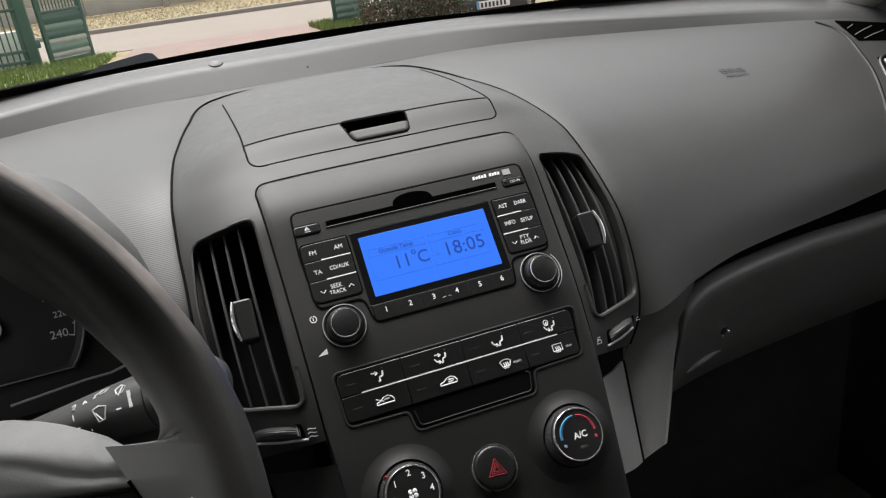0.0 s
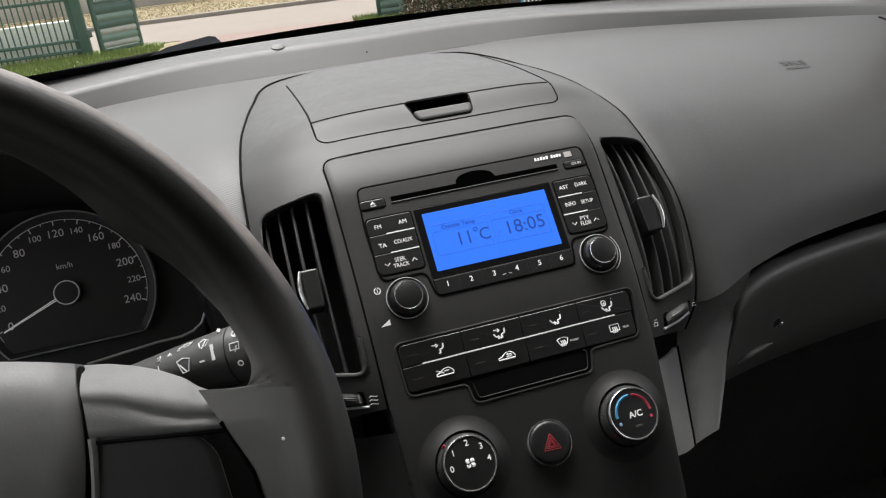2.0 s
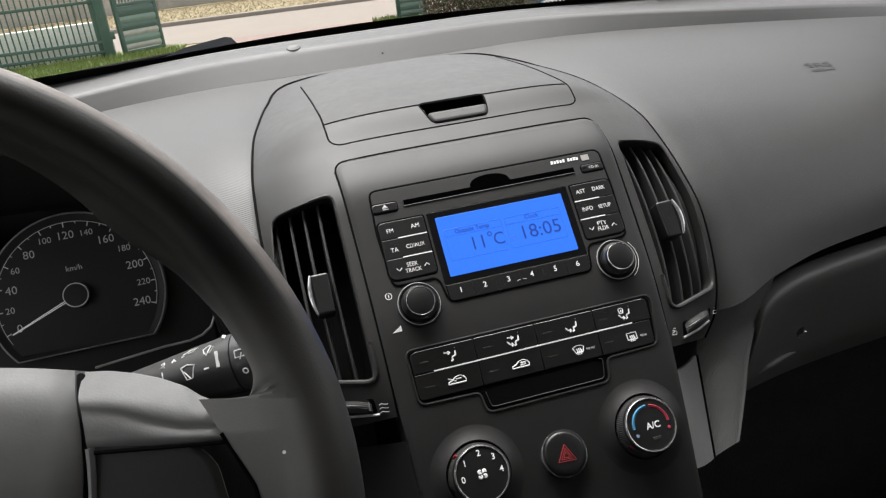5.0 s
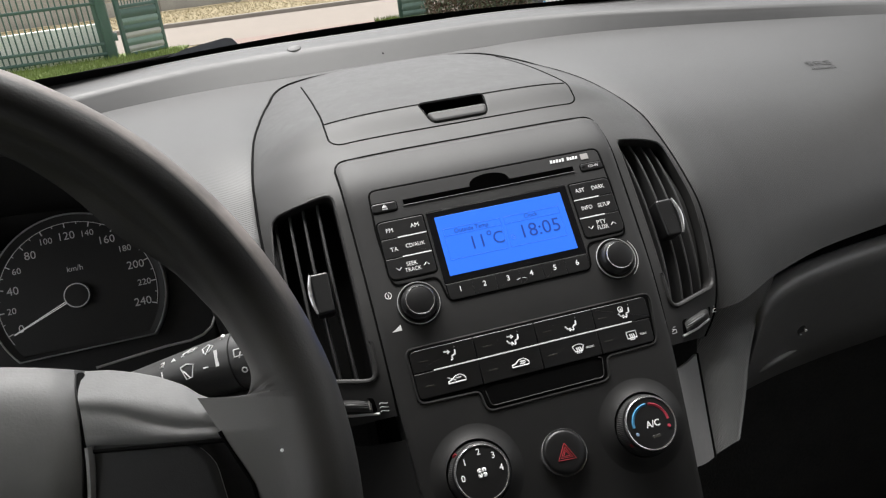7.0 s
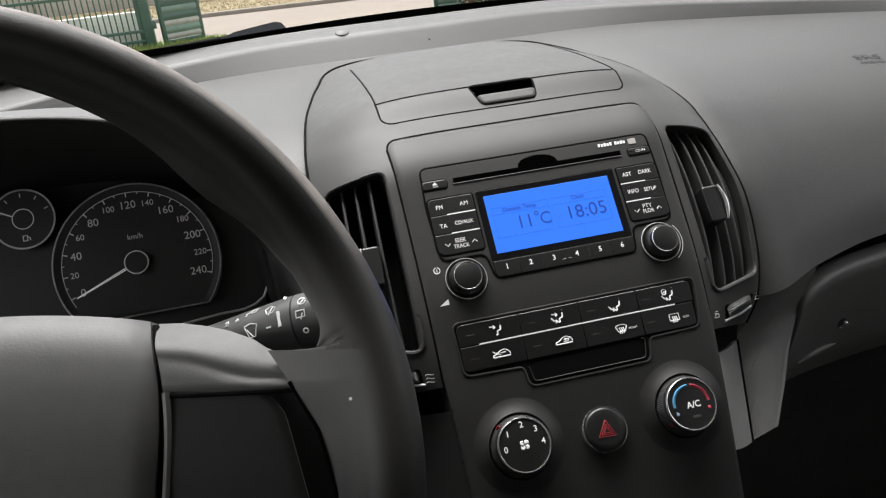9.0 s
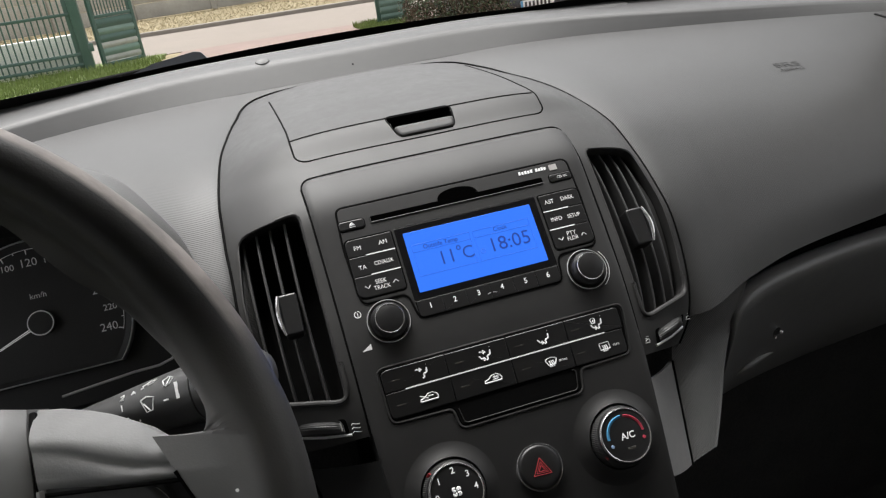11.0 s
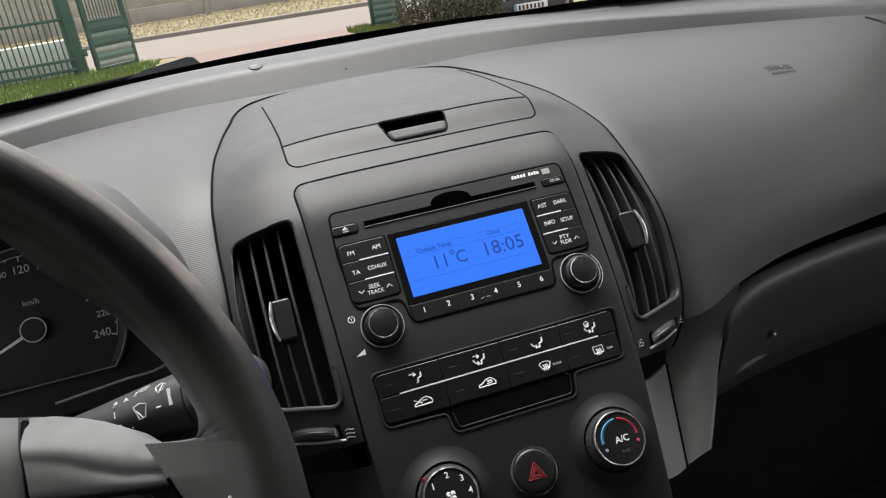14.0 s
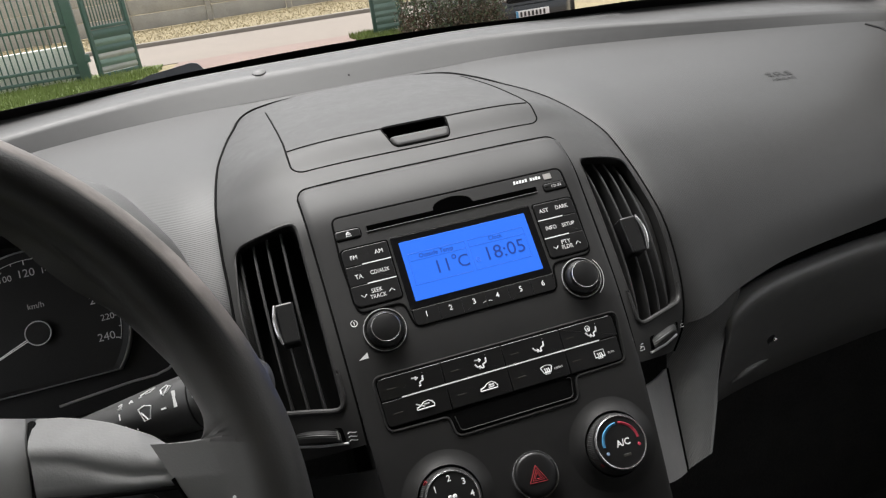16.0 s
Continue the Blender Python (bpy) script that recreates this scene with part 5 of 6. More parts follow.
part("needle_hub", lathe([(0.0086, 0.0), (0.0084, -0.006), (0.0076, -0.0074), (0, -0.0076)], seg=40), DIALFACE, speedo)
part("hub_ring", tube([(0.0085 * math.cos(radians(b)), -0.0062, 0.0085 * math.sin(radians(b))) for b in range(0, 360, 10)], 0.00045, 5, True), DIMWHITE, speedo)
fuel = part("fuel_gauge", lathe([(0.0220, 0.003), (0.0218, 0.0), (0, 0.0)], seg=48), DIALFACE, cluster, "small round fuel gauge")
fuel.matrix_local = GAUGE @ pose(-0.0755, 0, 0.0470)
part("bezel_ring", tube([(0.0222 * math.cos(radians(b)), -0.0005, 0.0222 * math.sin(radians(b))) for b in range(0, 360, 8)], 0.0007, 6, True), SATIN, fuel)
part("hub_ring", tube([(0.0075 * math.cos(radians(b)), -0.001, 0.0075 * math.sin(radians(b))) for b in range(0, 360, 15)], 0.0004, 5, True), DIMWHITE, fuel)
for k in range(5):
    b = 160 - 35 * k
    p0, p1 = on_gauge(0.0195, b), on_gauge(0.0165, b)
    part("tick", tube([(p0[0], -0.0003, p0[1]), (p1[0], -0.0003, p1[1])], 0.0004, 4), DIMWHITE, fuel, smooth=False)
part("needle", tube([(-0.0072, -0.001, 0.0030), (-0.0150, -0.001, 0.0070)], 0.0006, 5), DIMWHITE, fuel)
strokes([[(-0.002, -0.002), (-0.002, 0.002), (0.001, 0.002), (0.001, -0.002), (-0.002, -0.002)], [(0.001, 0.001), (0.0028, 0.0), (0.0028, -0.002)]], 0.0004, -0.0003, fuel, DIMWHITE, at=(0.0, -0.0145), name="pump_symbol")
rimline = [(0.006, -0.0545), (0.030, -0.0524), (0.055, -0.0503), (0.0725, -0.0500), (0.0815, -0.0478), (0.0885, -0.0432), (0.0922, -0.0360), (0.0930, -0.0250), (0.0925, -0.010)]
part("lower_bezel", tube([(x, -0.016, z) for x, z in dense(rimline, 5)], 0.0010, 6), SATIN, cluster, "thin bright edge of the cluster surround").matrix_local = GAUGE
bm = grid(lambda u, v: (-0.60 + 0.435 * u, -0.02 + 0.10 * v, 0.868 + 0.012 * v + 0.012 * max(0, u - 0.85) / 0.15), 20, 6)
part("cluster_shelf", solid(bm, 0.004), KEY, cluster)

# ---------------------------------------------------------------- steering wheel
WC, WT, WR = Vector((-0.3580, -0.2265, 0.9627)), 30.5, 0.1950
WHEEL = pose(*WC, -WT, 0, 0)     # local x right, z up in the wheel's plane, -y to the driver
RIM_OFF = Vector((0.0040, -0.0030))      # the rim sits a little off the hub's middle
BLANK = mat("switch_blank_plastic", (0.044, 0.044, 0.046), 0.46, grain=0.25, grain_size=0.0006, vary=0.08, vary_size=0.04)
# the rim's outer side is paled brownish by wear and a painted-in highlight
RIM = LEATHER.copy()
RIM.name = "worn_sheen_rim_rubber"
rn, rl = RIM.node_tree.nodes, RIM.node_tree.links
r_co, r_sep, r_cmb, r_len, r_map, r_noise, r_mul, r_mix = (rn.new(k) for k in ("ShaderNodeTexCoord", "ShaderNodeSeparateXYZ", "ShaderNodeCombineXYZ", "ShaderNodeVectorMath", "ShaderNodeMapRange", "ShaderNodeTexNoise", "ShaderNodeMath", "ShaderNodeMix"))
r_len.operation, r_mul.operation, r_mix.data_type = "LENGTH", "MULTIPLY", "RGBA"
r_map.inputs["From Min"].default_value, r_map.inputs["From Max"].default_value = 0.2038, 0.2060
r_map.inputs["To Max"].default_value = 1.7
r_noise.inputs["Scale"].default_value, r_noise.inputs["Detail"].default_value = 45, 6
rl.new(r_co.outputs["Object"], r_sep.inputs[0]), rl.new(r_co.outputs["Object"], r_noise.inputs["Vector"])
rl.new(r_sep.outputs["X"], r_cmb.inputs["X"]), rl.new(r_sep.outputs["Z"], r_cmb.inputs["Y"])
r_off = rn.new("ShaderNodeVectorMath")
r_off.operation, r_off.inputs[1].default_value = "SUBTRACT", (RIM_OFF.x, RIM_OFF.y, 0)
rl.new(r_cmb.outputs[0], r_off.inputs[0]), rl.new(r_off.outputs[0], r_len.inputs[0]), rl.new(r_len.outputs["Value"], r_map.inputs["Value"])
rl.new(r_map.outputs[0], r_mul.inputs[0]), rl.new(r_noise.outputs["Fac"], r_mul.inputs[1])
# hardly any of that band down beside the spokes
r_high, r_worn_sheen = rn.new("ShaderNodeMapRange"), rn.new("ShaderNodeMath")
r_high.interpolation_type, r_worn_sheen.operation = "SMOOTHSTEP", "MULTIPLY"
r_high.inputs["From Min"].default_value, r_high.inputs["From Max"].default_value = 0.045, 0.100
rl.new(r_sep.outputs["Z"], r_high.inputs["Value"]), rl.new(r_high.outputs[0], r_worn_sheen.inputs[0]), rl.new(r_mul.outputs[0], r_worn_sheen.inputs[1])
rl.new(r_worn_sheen.outputs[0], r_mix.inputs["Factor"])
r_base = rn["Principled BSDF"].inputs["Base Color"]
# and greyed where the thumbs rest: rubbing, plus sheen put into the colour
r_abs, r_flat, r_dist, r_near, r_rest = (rn.new(k) for k in ("ShaderNodeMath", "ShaderNodeCombineXYZ", "ShaderNodeVectorMath", "ShaderNodeMapRange", "ShaderNodeMix"))
r_abs.operation, r_dist.operation, r_rest.data_type = "ABSOLUTE", "DISTANCE", "RGBA"
r_near.interpolation_type = "SMOOTHSTEP"
r_dist.inputs[1].default_value = (0.167, 0.016, 0)
for key_, val_ in (("From Min", 0.002), ("From Max", 0.072), ("To Min", 1.0), ("To Max", 0.0)):
    r_near.inputs[key_].default_value = val_
rl.new(r_sep.outputs["X"], r_abs.inputs[0]), rl.new(r_abs.outputs[0], r_flat.inputs["X"]), rl.new(r_sep.outputs["Z"], r_flat.inputs["Y"])
rl.new(r_flat.outputs[0], r_dist.inputs[0]), rl.new(r_dist.outputs["Value"], r_near.inputs["Value"]), rl.new(r_near.outputs[0], r_rest.inputs["Factor"])
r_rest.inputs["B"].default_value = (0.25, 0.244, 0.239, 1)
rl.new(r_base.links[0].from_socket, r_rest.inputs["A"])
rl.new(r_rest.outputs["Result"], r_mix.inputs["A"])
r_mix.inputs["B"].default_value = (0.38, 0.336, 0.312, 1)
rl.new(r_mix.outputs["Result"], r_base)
wheel = thing("steering_wheel", "black rubber steering wheel with a grey centre pad", "steering wheel", WHEEL)

# the web between spoke and rim: its edge runs up the joint, then round a small fillet into the rim
WEB = [(0.1572, -0.0910, -0.008), (0.1690, -0.0590, 0.000), (0.1738, -0.0270, 0.002), (0.1715, -0.0014, 0.001), (0.1630, 0.0214, 0.000), (0.1560, 0.0363, 0.008), (0.1620, 0.0331, 0.007), (0.1690, 0.0308, 0.005), (0.1752, 0.0322, 0.001), (0.1790, 0.0386, -0.004), (0.1783, 0.0470, -0.008), (0.1722, 0.0640, -0.010)]
WEB_ANGLES = [-30.5, -19.0, -9.0, -1.0, 5.5, 9.0, 10.5, 11.5, 12.5, 14.0, 16.2, 20.5]


def rim_rows():
    """Rows round the rim: angle, then the inner edge's x, z and depth."""
    half = []
    for k in range(177):
        v = k / 176
        i_ = min(int(v * 11), 10)
        f_ = v * 11 - i_
        e_ = [WEB[i_][m_] + (WEB[i_ + 1][m_] - WEB[i_][m_]) * f_ for m_ in range(3)] if i_ in (4, 5) else spline(WEB, v)
        half.append((spline([[q_] for q_ in WEB_ANGLES], v)[0], *e_))

    def plain(a_):
        # the grip swells into thumb rests above the spokes
        r_ = float(np.interp(90 - abs(a_ - 90), [-90, 20.5, 29, 35, 39, 44, 52, 90], [0.1832, 0.1832, 0.1800, 0.1755, 0.1750, 0.1768, 0.1784, 0.1784]))
        return (a_, r_ * math.cos(radians(a_)), r_ * math.sin(radians(a_)), -0.010)

    upper = [plain(20.5 + 139.0 * k / 56) for k in range(1, 56)]
    lower_ = [plain(210.5 + 119.0 * k / 48) for k in range(1, 48)]
    left = [(180 - a_, -x, z, y) for a_, x, z, y in reversed(half)]
    return half + upper + left + lower_


bm = bmesh.new()
rows = []
for a_, ex, ez, ey in rim_rows():
    ca, sa = math.cos(radians(a_)), math.sin(radians(a_))
    fade = min(1.0, max(0.0, (sa + 0.42) / 0.60))
    kx, kz = RIM_OFF.x * fade + WR * ca, RIM_OFF.y * fade + WR * sa
    row = []
    for k in range(44):
        b = 2 * math.pi * k / 44
        cb, sb = math.cos(b), math.sin(b)
        if cb >= 0:
            row.append(bm.verts.new((kx + 0.0148 * cb * ca, 0.0165 * sb - 0.010, kz + 0.0148 * cb * sa)))
        else:
            # a quarter of an ellipse from the crest to the inner edge, before and behind
            yc = 0.0065 if sb > 0 else -0.0265
            f_ = -cb
            if sb < 0:
                # round like the rim near its crest, then running out flatly to the web's edge
                far = math.dist((ex, ez), (kx, kz))
                d = far * f_
                web = min(1.0, max(0.0, (far - 0.0120) / 0.008))
                q_ = min(d / 0.0124, 0.97)
                round_ = 0.0165 * (1 - math.sqrt(1 - q_ * q_)) + 3.0 * max(0.0, d - 0.0124 * 0.97)
                flat_ = (ey - yc) * f_ ** 0.65
                h_ = max(0.004 - abs(round_ - flat_), 0.0) / 0.004
                soft_ = min(round_, flat_) - h_ * h_ * 0.001
                y = yc + (ey - yc) * (1 - abs(sb)) * (1 - web) + max(soft_, 0.0) * web
            else:
                y = ey + (max(yc, ey + 0.004) - ey) * sb
            row.append(bm.verts.new((kx + (ex - kx) * f_, y, kz + (ez - kz) * f_)))
    rows.append(row)
for i in range(len(rows)):
    for k in range(44):
        bm.faces.new((rows[i - 1][k - 1], rows[i - 1][k], rows[i][k], rows[i][k - 1]))
part("rim", bm, RIM, wheel, "grained black rim, paled by wear and painted sheen along its outer edge and by the spokes")

FALL = [(0.0, 0.034), (0.006, 0.0250), (0.016, 0.0175), (0.030, 0.0125), (0.045, 0.0090), (0.060, 0.0070), (0.072, 0.0066), (0.090, 0.0090), (0.115, 0.0155), (0.140, 0.0250), (0.175, 0.042)]


def fall(d):
    """How deep the pad lies a distance d below its upper edge."""
    return float(np.interp(d, [p[0] for p in FALL], [p[1] for p in FALL]))


def smooth_fall(d):
    return sum(fall(max(0.0, d + k * 0.002)) for k in (-2, -1, 0, 1, 2)) / 5


def pad_top(x):
    return 0.0775 - 1.5 * x * x


def pad_half(d):
    """Half the pad's width a distance d below its upper edge."""
    return sum(float(np.interp(d + k * 0.004, [0, 0.010, 0.030, 0.050, 0.075, 0.120, 0.175], [0.1040, 0.1060, 0.1080, 0.1062, 0.1015, 0.0925, 0.0820])) for k in (-2, -1, 0, 1, 2)) / 5


def pad_side(z):
    """Where the pad's side lies at the height z."""
    return pad_half(max(0.0, 0.0600 - z))


def pad_surface(u, v):
    d = 0.175 * v ** 1.6
    x = pad_half(d) * (2 * u - 1)
    side = 0.006 * max(0.0, (abs(2 * u - 1) - 0.92) / 0.08) ** 2
    return (x, smooth_fall(d) + side, pad_top(x) - d)


bm = grid(pad_surface, 48, 48)
grid(lambda u, v: Vector(pad_surface(u, 0)) + Vector((0, 0.04 * v, -0.004 * v)), 48, 4, bm)
for e in (0, 1):
    grid(lambda u, v: Vector(pad_surface(e, u)) + Vector((0, 0.03 * v, 0)), 48, 3, bm)
bmesh.ops.remove_doubles(bm, verts=bm.verts, dist=0.0002)
part("centre_pad", bm, PADMAT, wheel, "smooth grey airbag cover")
for e in (0, 1):
    line = [Vector(pad_surface(e, k / 40)) + Vector(((2 * e - 1) * 0.0016, 0.0034, 0)) for k in range(3, 41)]
    part("pad_joint", tube(line, 0.0017, 8), BLACK, wheel, "dark joint beside the pad")


def spoke_f(x):
    return (x - 0.1125) / 0.0535


for side in (-1, 1):
    def spoke(u, v, side=side):
        top = float(np.interp(u, [0, 0.20, 0.42, 0.60, 0.80, 0.90, 1.0], [0.0600, 0.0579, 0.0538, 0.0495, 0.0432, 0.0382, 0.0350]))
        low = 0.0262 - 0.0085 * u
        z = top + (low - top) * v
        x = pad_side(z) + 0.0026
        x += (0.1598 + 0.0058 * v - x) * u
        # two lobes: the upper one rolls in to a fold, below which a second ridge catches the light
        fold_ = float(np.interp(u, [0, 0.04, 0.28, 0.52, 0.72, 1.0], [0.49, 0.50, 0.55, 0.67, 0.73, 0.64]))
        rise = math.sin(min(1.0, v / fold_) * 1.57)
        deep = 0.0300 * (1 - 0.35 * u)
        y = (0.0440 - 0.0235 * u) - deep * (0.86 * rise + 0.14 * min(1.0, max(0.0, (v - fold_) / (1 - fold_))))
        keen = min(1.0, 0.35 + 1.2 * u)
        y += 0.0009 * keen * math.exp(-((v - fold_ - 0.03) / 0.080) ** 2) - 0.0009 * keen * math.exp(-((v - fold_ - 0.22) / 0.11) ** 2)
        tuck = max(0.0, (v - 0.86) / 0.14)
        return (side * x, y + 0.0035 * tuck * tuck, z)
    bm = grid(spoke, 32, 44)
    grid(lambda u, v: Vector(spoke(u, 0)) + Vector((0, 0.03 * v, -0.003 * v)), 32, 3, bm)
    bmesh.ops.remove_doubles(bm, verts=bm.verts, dist=0.0001)
    part("spoke", bm, PADMAT, wheel, "grey upper spoke cover")
    part("lower_joint", tube([Vector(spoke(k / 30, 1)) + Vector((0, -0.0030, -0.0004)) for k in range(0, 30)], 0.0009, 6), BLACK, wheel, "dark joint under the spoke")

    def blank(u, v, side=side):
        z = 0.0300 - 0.130 * v
        x0 = pad_side(z) + 0.0056
        x1 = float(np.interp(z, [-0.105, -0.033, 0.0178, 0.0377], [0.1750, 0.1795, 0.1710, 0.1640]))
        x = x0 + (x1 - x0) * u
        top = 0.0110 * spoke_f(x)
        y = 0.0164 - 0.0088 * u - 0.002 * math.sin(math.pi * min(1, v * 2)) + 0.006 * max(0, u - 0.80) / 0.20
        return (side * x, y, z - top * (1 - v))
    # black rubber here paints the shade on the spoke's down-facing part
    part("switch_surround", solid(grid(blank, 30, 40), 0.004), LEATHER, wheel, "surround of the switch panel, coloured black for its shade")
    # the blank itself: proud of its surround, with a rounded upper corner and a fine pale edge
    def blank_face(u, v, blank=blank):
        cut = 0.21 + 0.16 * (1 - math.sqrt(1 - max(0.0, 1 - v / 0.10) ** 2))
        p_ = Vector(blank(u * (1 - cut), 0.018 + 0.982 * v))
        return p_ + Vector((0, -0.0016 + 0.0012 * max(0.0, u - 0.94) / 0.06, 0))
    part("switch_blank", solid(grid(blank_face, 30, 60), 0.003), BLANK, wheel, "black blank switch panel")
    part("blank_edge", tube([Vector(blank_face(1, k / 40)) + Vector((0, 0.0002, 0)) for k in range(41)], 0.00025, 5), GREYTRIM, wheel, "fine pale edge of the blank")
    bm = grid(lambda u, v, side=side: (side * (pad_side(0.0275 - 0.102 * v) + 0.0026 + 0.0030 * u), 0.0122 - 0.0012 * math.sin(math.pi * u), 0.0275 - 0.102 * v), 4, 24)
    part("pad_edge", solid(bm, 0.003), GREYTRIM, wheel, "thin grey strip beside the pad")

    part("spoke_joint", tube([(side * e_[0], e_[2] - 0.0004, e_[1]) for e_ in WEB[1:5]], 0.0008, 6), BLACK, wheel)
part("speck", lathe([(0.0007, 0.0003), (0.0005, -0.0002), (0, -0.0003)], seg=8), WHITE, wheel).matrix_local = pose(0.186, -0.0262, 0.010)
part("hub", lathe([(0.060, 0.03), (0.060, 0.12), (0.02, 0.14)], (0, 0), 32), BLACK, wheel)
column = thing("steering_column", "black plastic steering column shroud", "steering column", WHEEL)
part("shroud", plate(rrect(-0.062, 0.062, -0.060, 0.045, 0.03), 0.085, 0.16, 0.008), KEY, column)

# ---------------------------------------------------------------- wiper stalk
mid, axis = Vector((-0.2095, -0.119, 0.9585)), Vector((0.93, -0.28, 0.20)).normalized()
base = mid - axis * 0.080
STALK = Matrix.Translation(base) @ axis.to_track_quat("-Y", "Z").to_matrix().to_4x4()
stalk = thing("wiper_stalk", "black wiper stalk with white printed symbols", "stalk", STALK)
LS = [0.0, 0.030, 0.050, 0.080, 0.098, 0.103]
RS = [0.008, 0.0088, 0.0106, 0.0134, 0.0148, 0.0150]
part("stalk_arm", lathe([(r, -l) for l, r in zip(LS, RS)] + [(0.0140, -0.1033)], seg=40), SLAT, stalk)
part("turning_ring", lathe([(0.0140, -0.1036), (0.0151, -0.1039), (0.0151, -0.1172), (0.0142, -0.1176)], seg=40), SLAT, stalk, "turning switch ring")
part("end_cap", lathe([(0.0135, -0.1180), (0.0140, -0.1183), (0.0128, -0.131), (0.0116, -0.1365), (0.0080, -0.1400), (0, -0.1410)], seg=40), SLAT, stalk, "rounded end cap")


def wrap(lines, l0, a0, r=0.00042, material=DIMWHITE, name="symbol"):
    """Bars printed round the stalk: l0 along it from the middle, a0 degrees round it; lines of (along, downwards)."""
    bmw = bmesh.new()
    for line in lines:
        pts_ = []
        for du, dv in line:
            l_ = 0.080 + l0 + du
            rad = float(np.interp(l_, LS, RS)) + 0.00025
            an = radians(a0) + dv / rad
            pts_.append((rad * math.cos(an), -l_, rad * math.sin(an)))
        tube(pts_, r, 4, bm=bmw)
    part(name, bmw, material, stalk, smooth=False)


FANW = [[(-0.0035, -0.0030), (0.0, -0.0042), (0.0040, -0.0030), (0.0022, 0.0030), (-0.0012, 0.0034), (-0.0035, -0.0030)], [(-0.0020, -0.0010), (0.0008, 0.0028)]]
wrap(FANW, 0.000, 148)
wrap([[(0, -0.0075), (0.0014, 0.0085)], [(-0.0010, -0.0062), (0, -0.0080), (0.0012, -0.0064)]], -0.0080, 140)
wrap([[(-0.0010, -0.001), (0.0008, -0.0018), (0.0010, -0.0004), (-0.0010, 0.0012), (0.0012, 0.0012)]], -0.0145, 112)
wrap([[(0, -0.0016), (0.0002, 0.0016)]], -0.0145, 137)
wrap([[(-0.0028, 0), (-0.0016, 0)], [(-0.0004, 0), (0.0008, 0)], [(0.0020, 0), (0.0032, 0)]], -0.0150, 163)
wrap([arc(0, 0, 0.0012, 0, 350, 8)], -0.0140, 186, 0.0003)
wrap([[(-0.004, 0.001), (0.000, -0.001), (0.004, -0.001), (0.002, 0.001), (-0.001, 0.0012)], [(-0.003, 0.002), (-0.0045, 0.0024)]], 0.001, 97)
wrap([[(-0.0012, 0), (0.0014, 0)]], 0.0105, 150, 0.0005)
wrap([[(-0.003, -0.001), (0.000, -0.003), (0.003, -0.001), (0.001, 0.002), (-0.002, 0.002), (-0.003, -0.001)], [(-0.001, 0.003), (0.001, -0.002)]], 0.0120, 112)
wrap([[(0, -0.0042), (0.0005, 0.0042)]], 0.0165, 138, 0.0011)
wrap([[(0, -0.0016), (0.0003, 0.0016)]], 0.0190, 88, 0.0011)
wrap([[(-0.0024, -0.0020), (0.0024, -0.0020), (0.0024, 0.0016), (-0.0024, 0.0016), (-0.0024, -0.0020)], [(0, 0.0028), (0.0012, -0.0004)]], 0.0290, 140)
wrap([arc(0, 0, 0.0021, 0, 340, 10), [(-0.001, 0.0016), (0.0012, -0.0012)]], 0.0300, 112)
wrap([arc(0, 0, 0.0013, 0, 350, 10)], 0.0300, 174)
# ---------------------------------------------------------------- windscreen and cabin shell
BODY = mat("dark_body_lining", (0.05, 0.05, 0.05), 0.7, grain=0.3, grain_size=0.002, vary=0.1, vary_size=0.1)
FRIT = mat("black_glass_border", (0.004, 0.004, 0.004), 0.5)
def glass_at(u, v):
    s = 2 * u - 1
    x = s * (0.72 - 0.13 * v)
    base_y, top_y = 0.585 - 0.24 * s * s + 0.12 * (abs(s) - 0.6 + math.hypot(abs(s) - 0.6, 0.03)), -0.17 - 0.05 * s * s
    base_z = 1.025 - 0.045 * s * s
    return (x, base_y + (top_y - base_y) * v, base_z + (1.455 - base_z) * v)


shell = thing("cabin_shell", "plain dark car cabin lining round the seats", "car body", pose(0, 0, 0), kind="structure")
part("roof_lining", box(-0.62, 0.62, -2.2, -0.15, 1.44, 1.47, 0.01), CLOTH, shell)
for s in (-1, 1):
    part("door_panel", box(min(s * 0.75, s * 0.79), max(s * 0.75, s * 0.79), -2.2, 0.62, 0.0, 0.98, 0.01), BODY, shell)
    part("window_pillar", tube([(s * 0.765, 0.37, 1.00), (s * 0.695, 0.02, 1.28), (s * 0.62, -0.20, 1.47)], 0.035, 16), CLOTH, shell)
    part("door_corner", box(min(s * 0.752, s * 0.785), max(s * 0.752, s * 0.785), 0.02, 0.45, 0.90, 1.09, 0.01), BODY, shell, "dark trim in the door's front corner")
    part("middle_pillar", tube([(s * 0.76, -0.85, 0.96), (s * 0.62, -0.88, 1.48)], 0.05, 8), BODY, shell)
    part("rear_pillar", tube([(s * 0.76, -2.05, 0.96), (s * 0.60, -1.95, 1.48)], 0.10, 8), BODY, shell)
    part("roof_rail", tube([(s * 0.61, -0.18, 1.46), (s * 0.62, -2.2, 1.45)], 0.03, 8), BODY, shell)
# unseen panel added under the glass's top to shade the wheel rim
part("header_light_blocker", solid(grid(lambda u, v: Vector(glass_at(0.04 + 0.92 * u, 0.82 + 0.17 * v)) + Vector((0, -0.004, -0.022 + 0.008 * v)), 24, 6), 0.010), CLOTH, shell, "added panel above the windscreen that holds back sky light")
# unseen boxes added over the side windows to hold back light
part("driver_light_blocker", box(-0.77, -0.73, -0.95, -0.62, 0.97, 1.47, 0.01), BODY, shell)
part("passenger_light_blocker", box(0.73, 0.77, -0.95, -0.42, 0.97, 1.47, 0.01), BODY, shell)
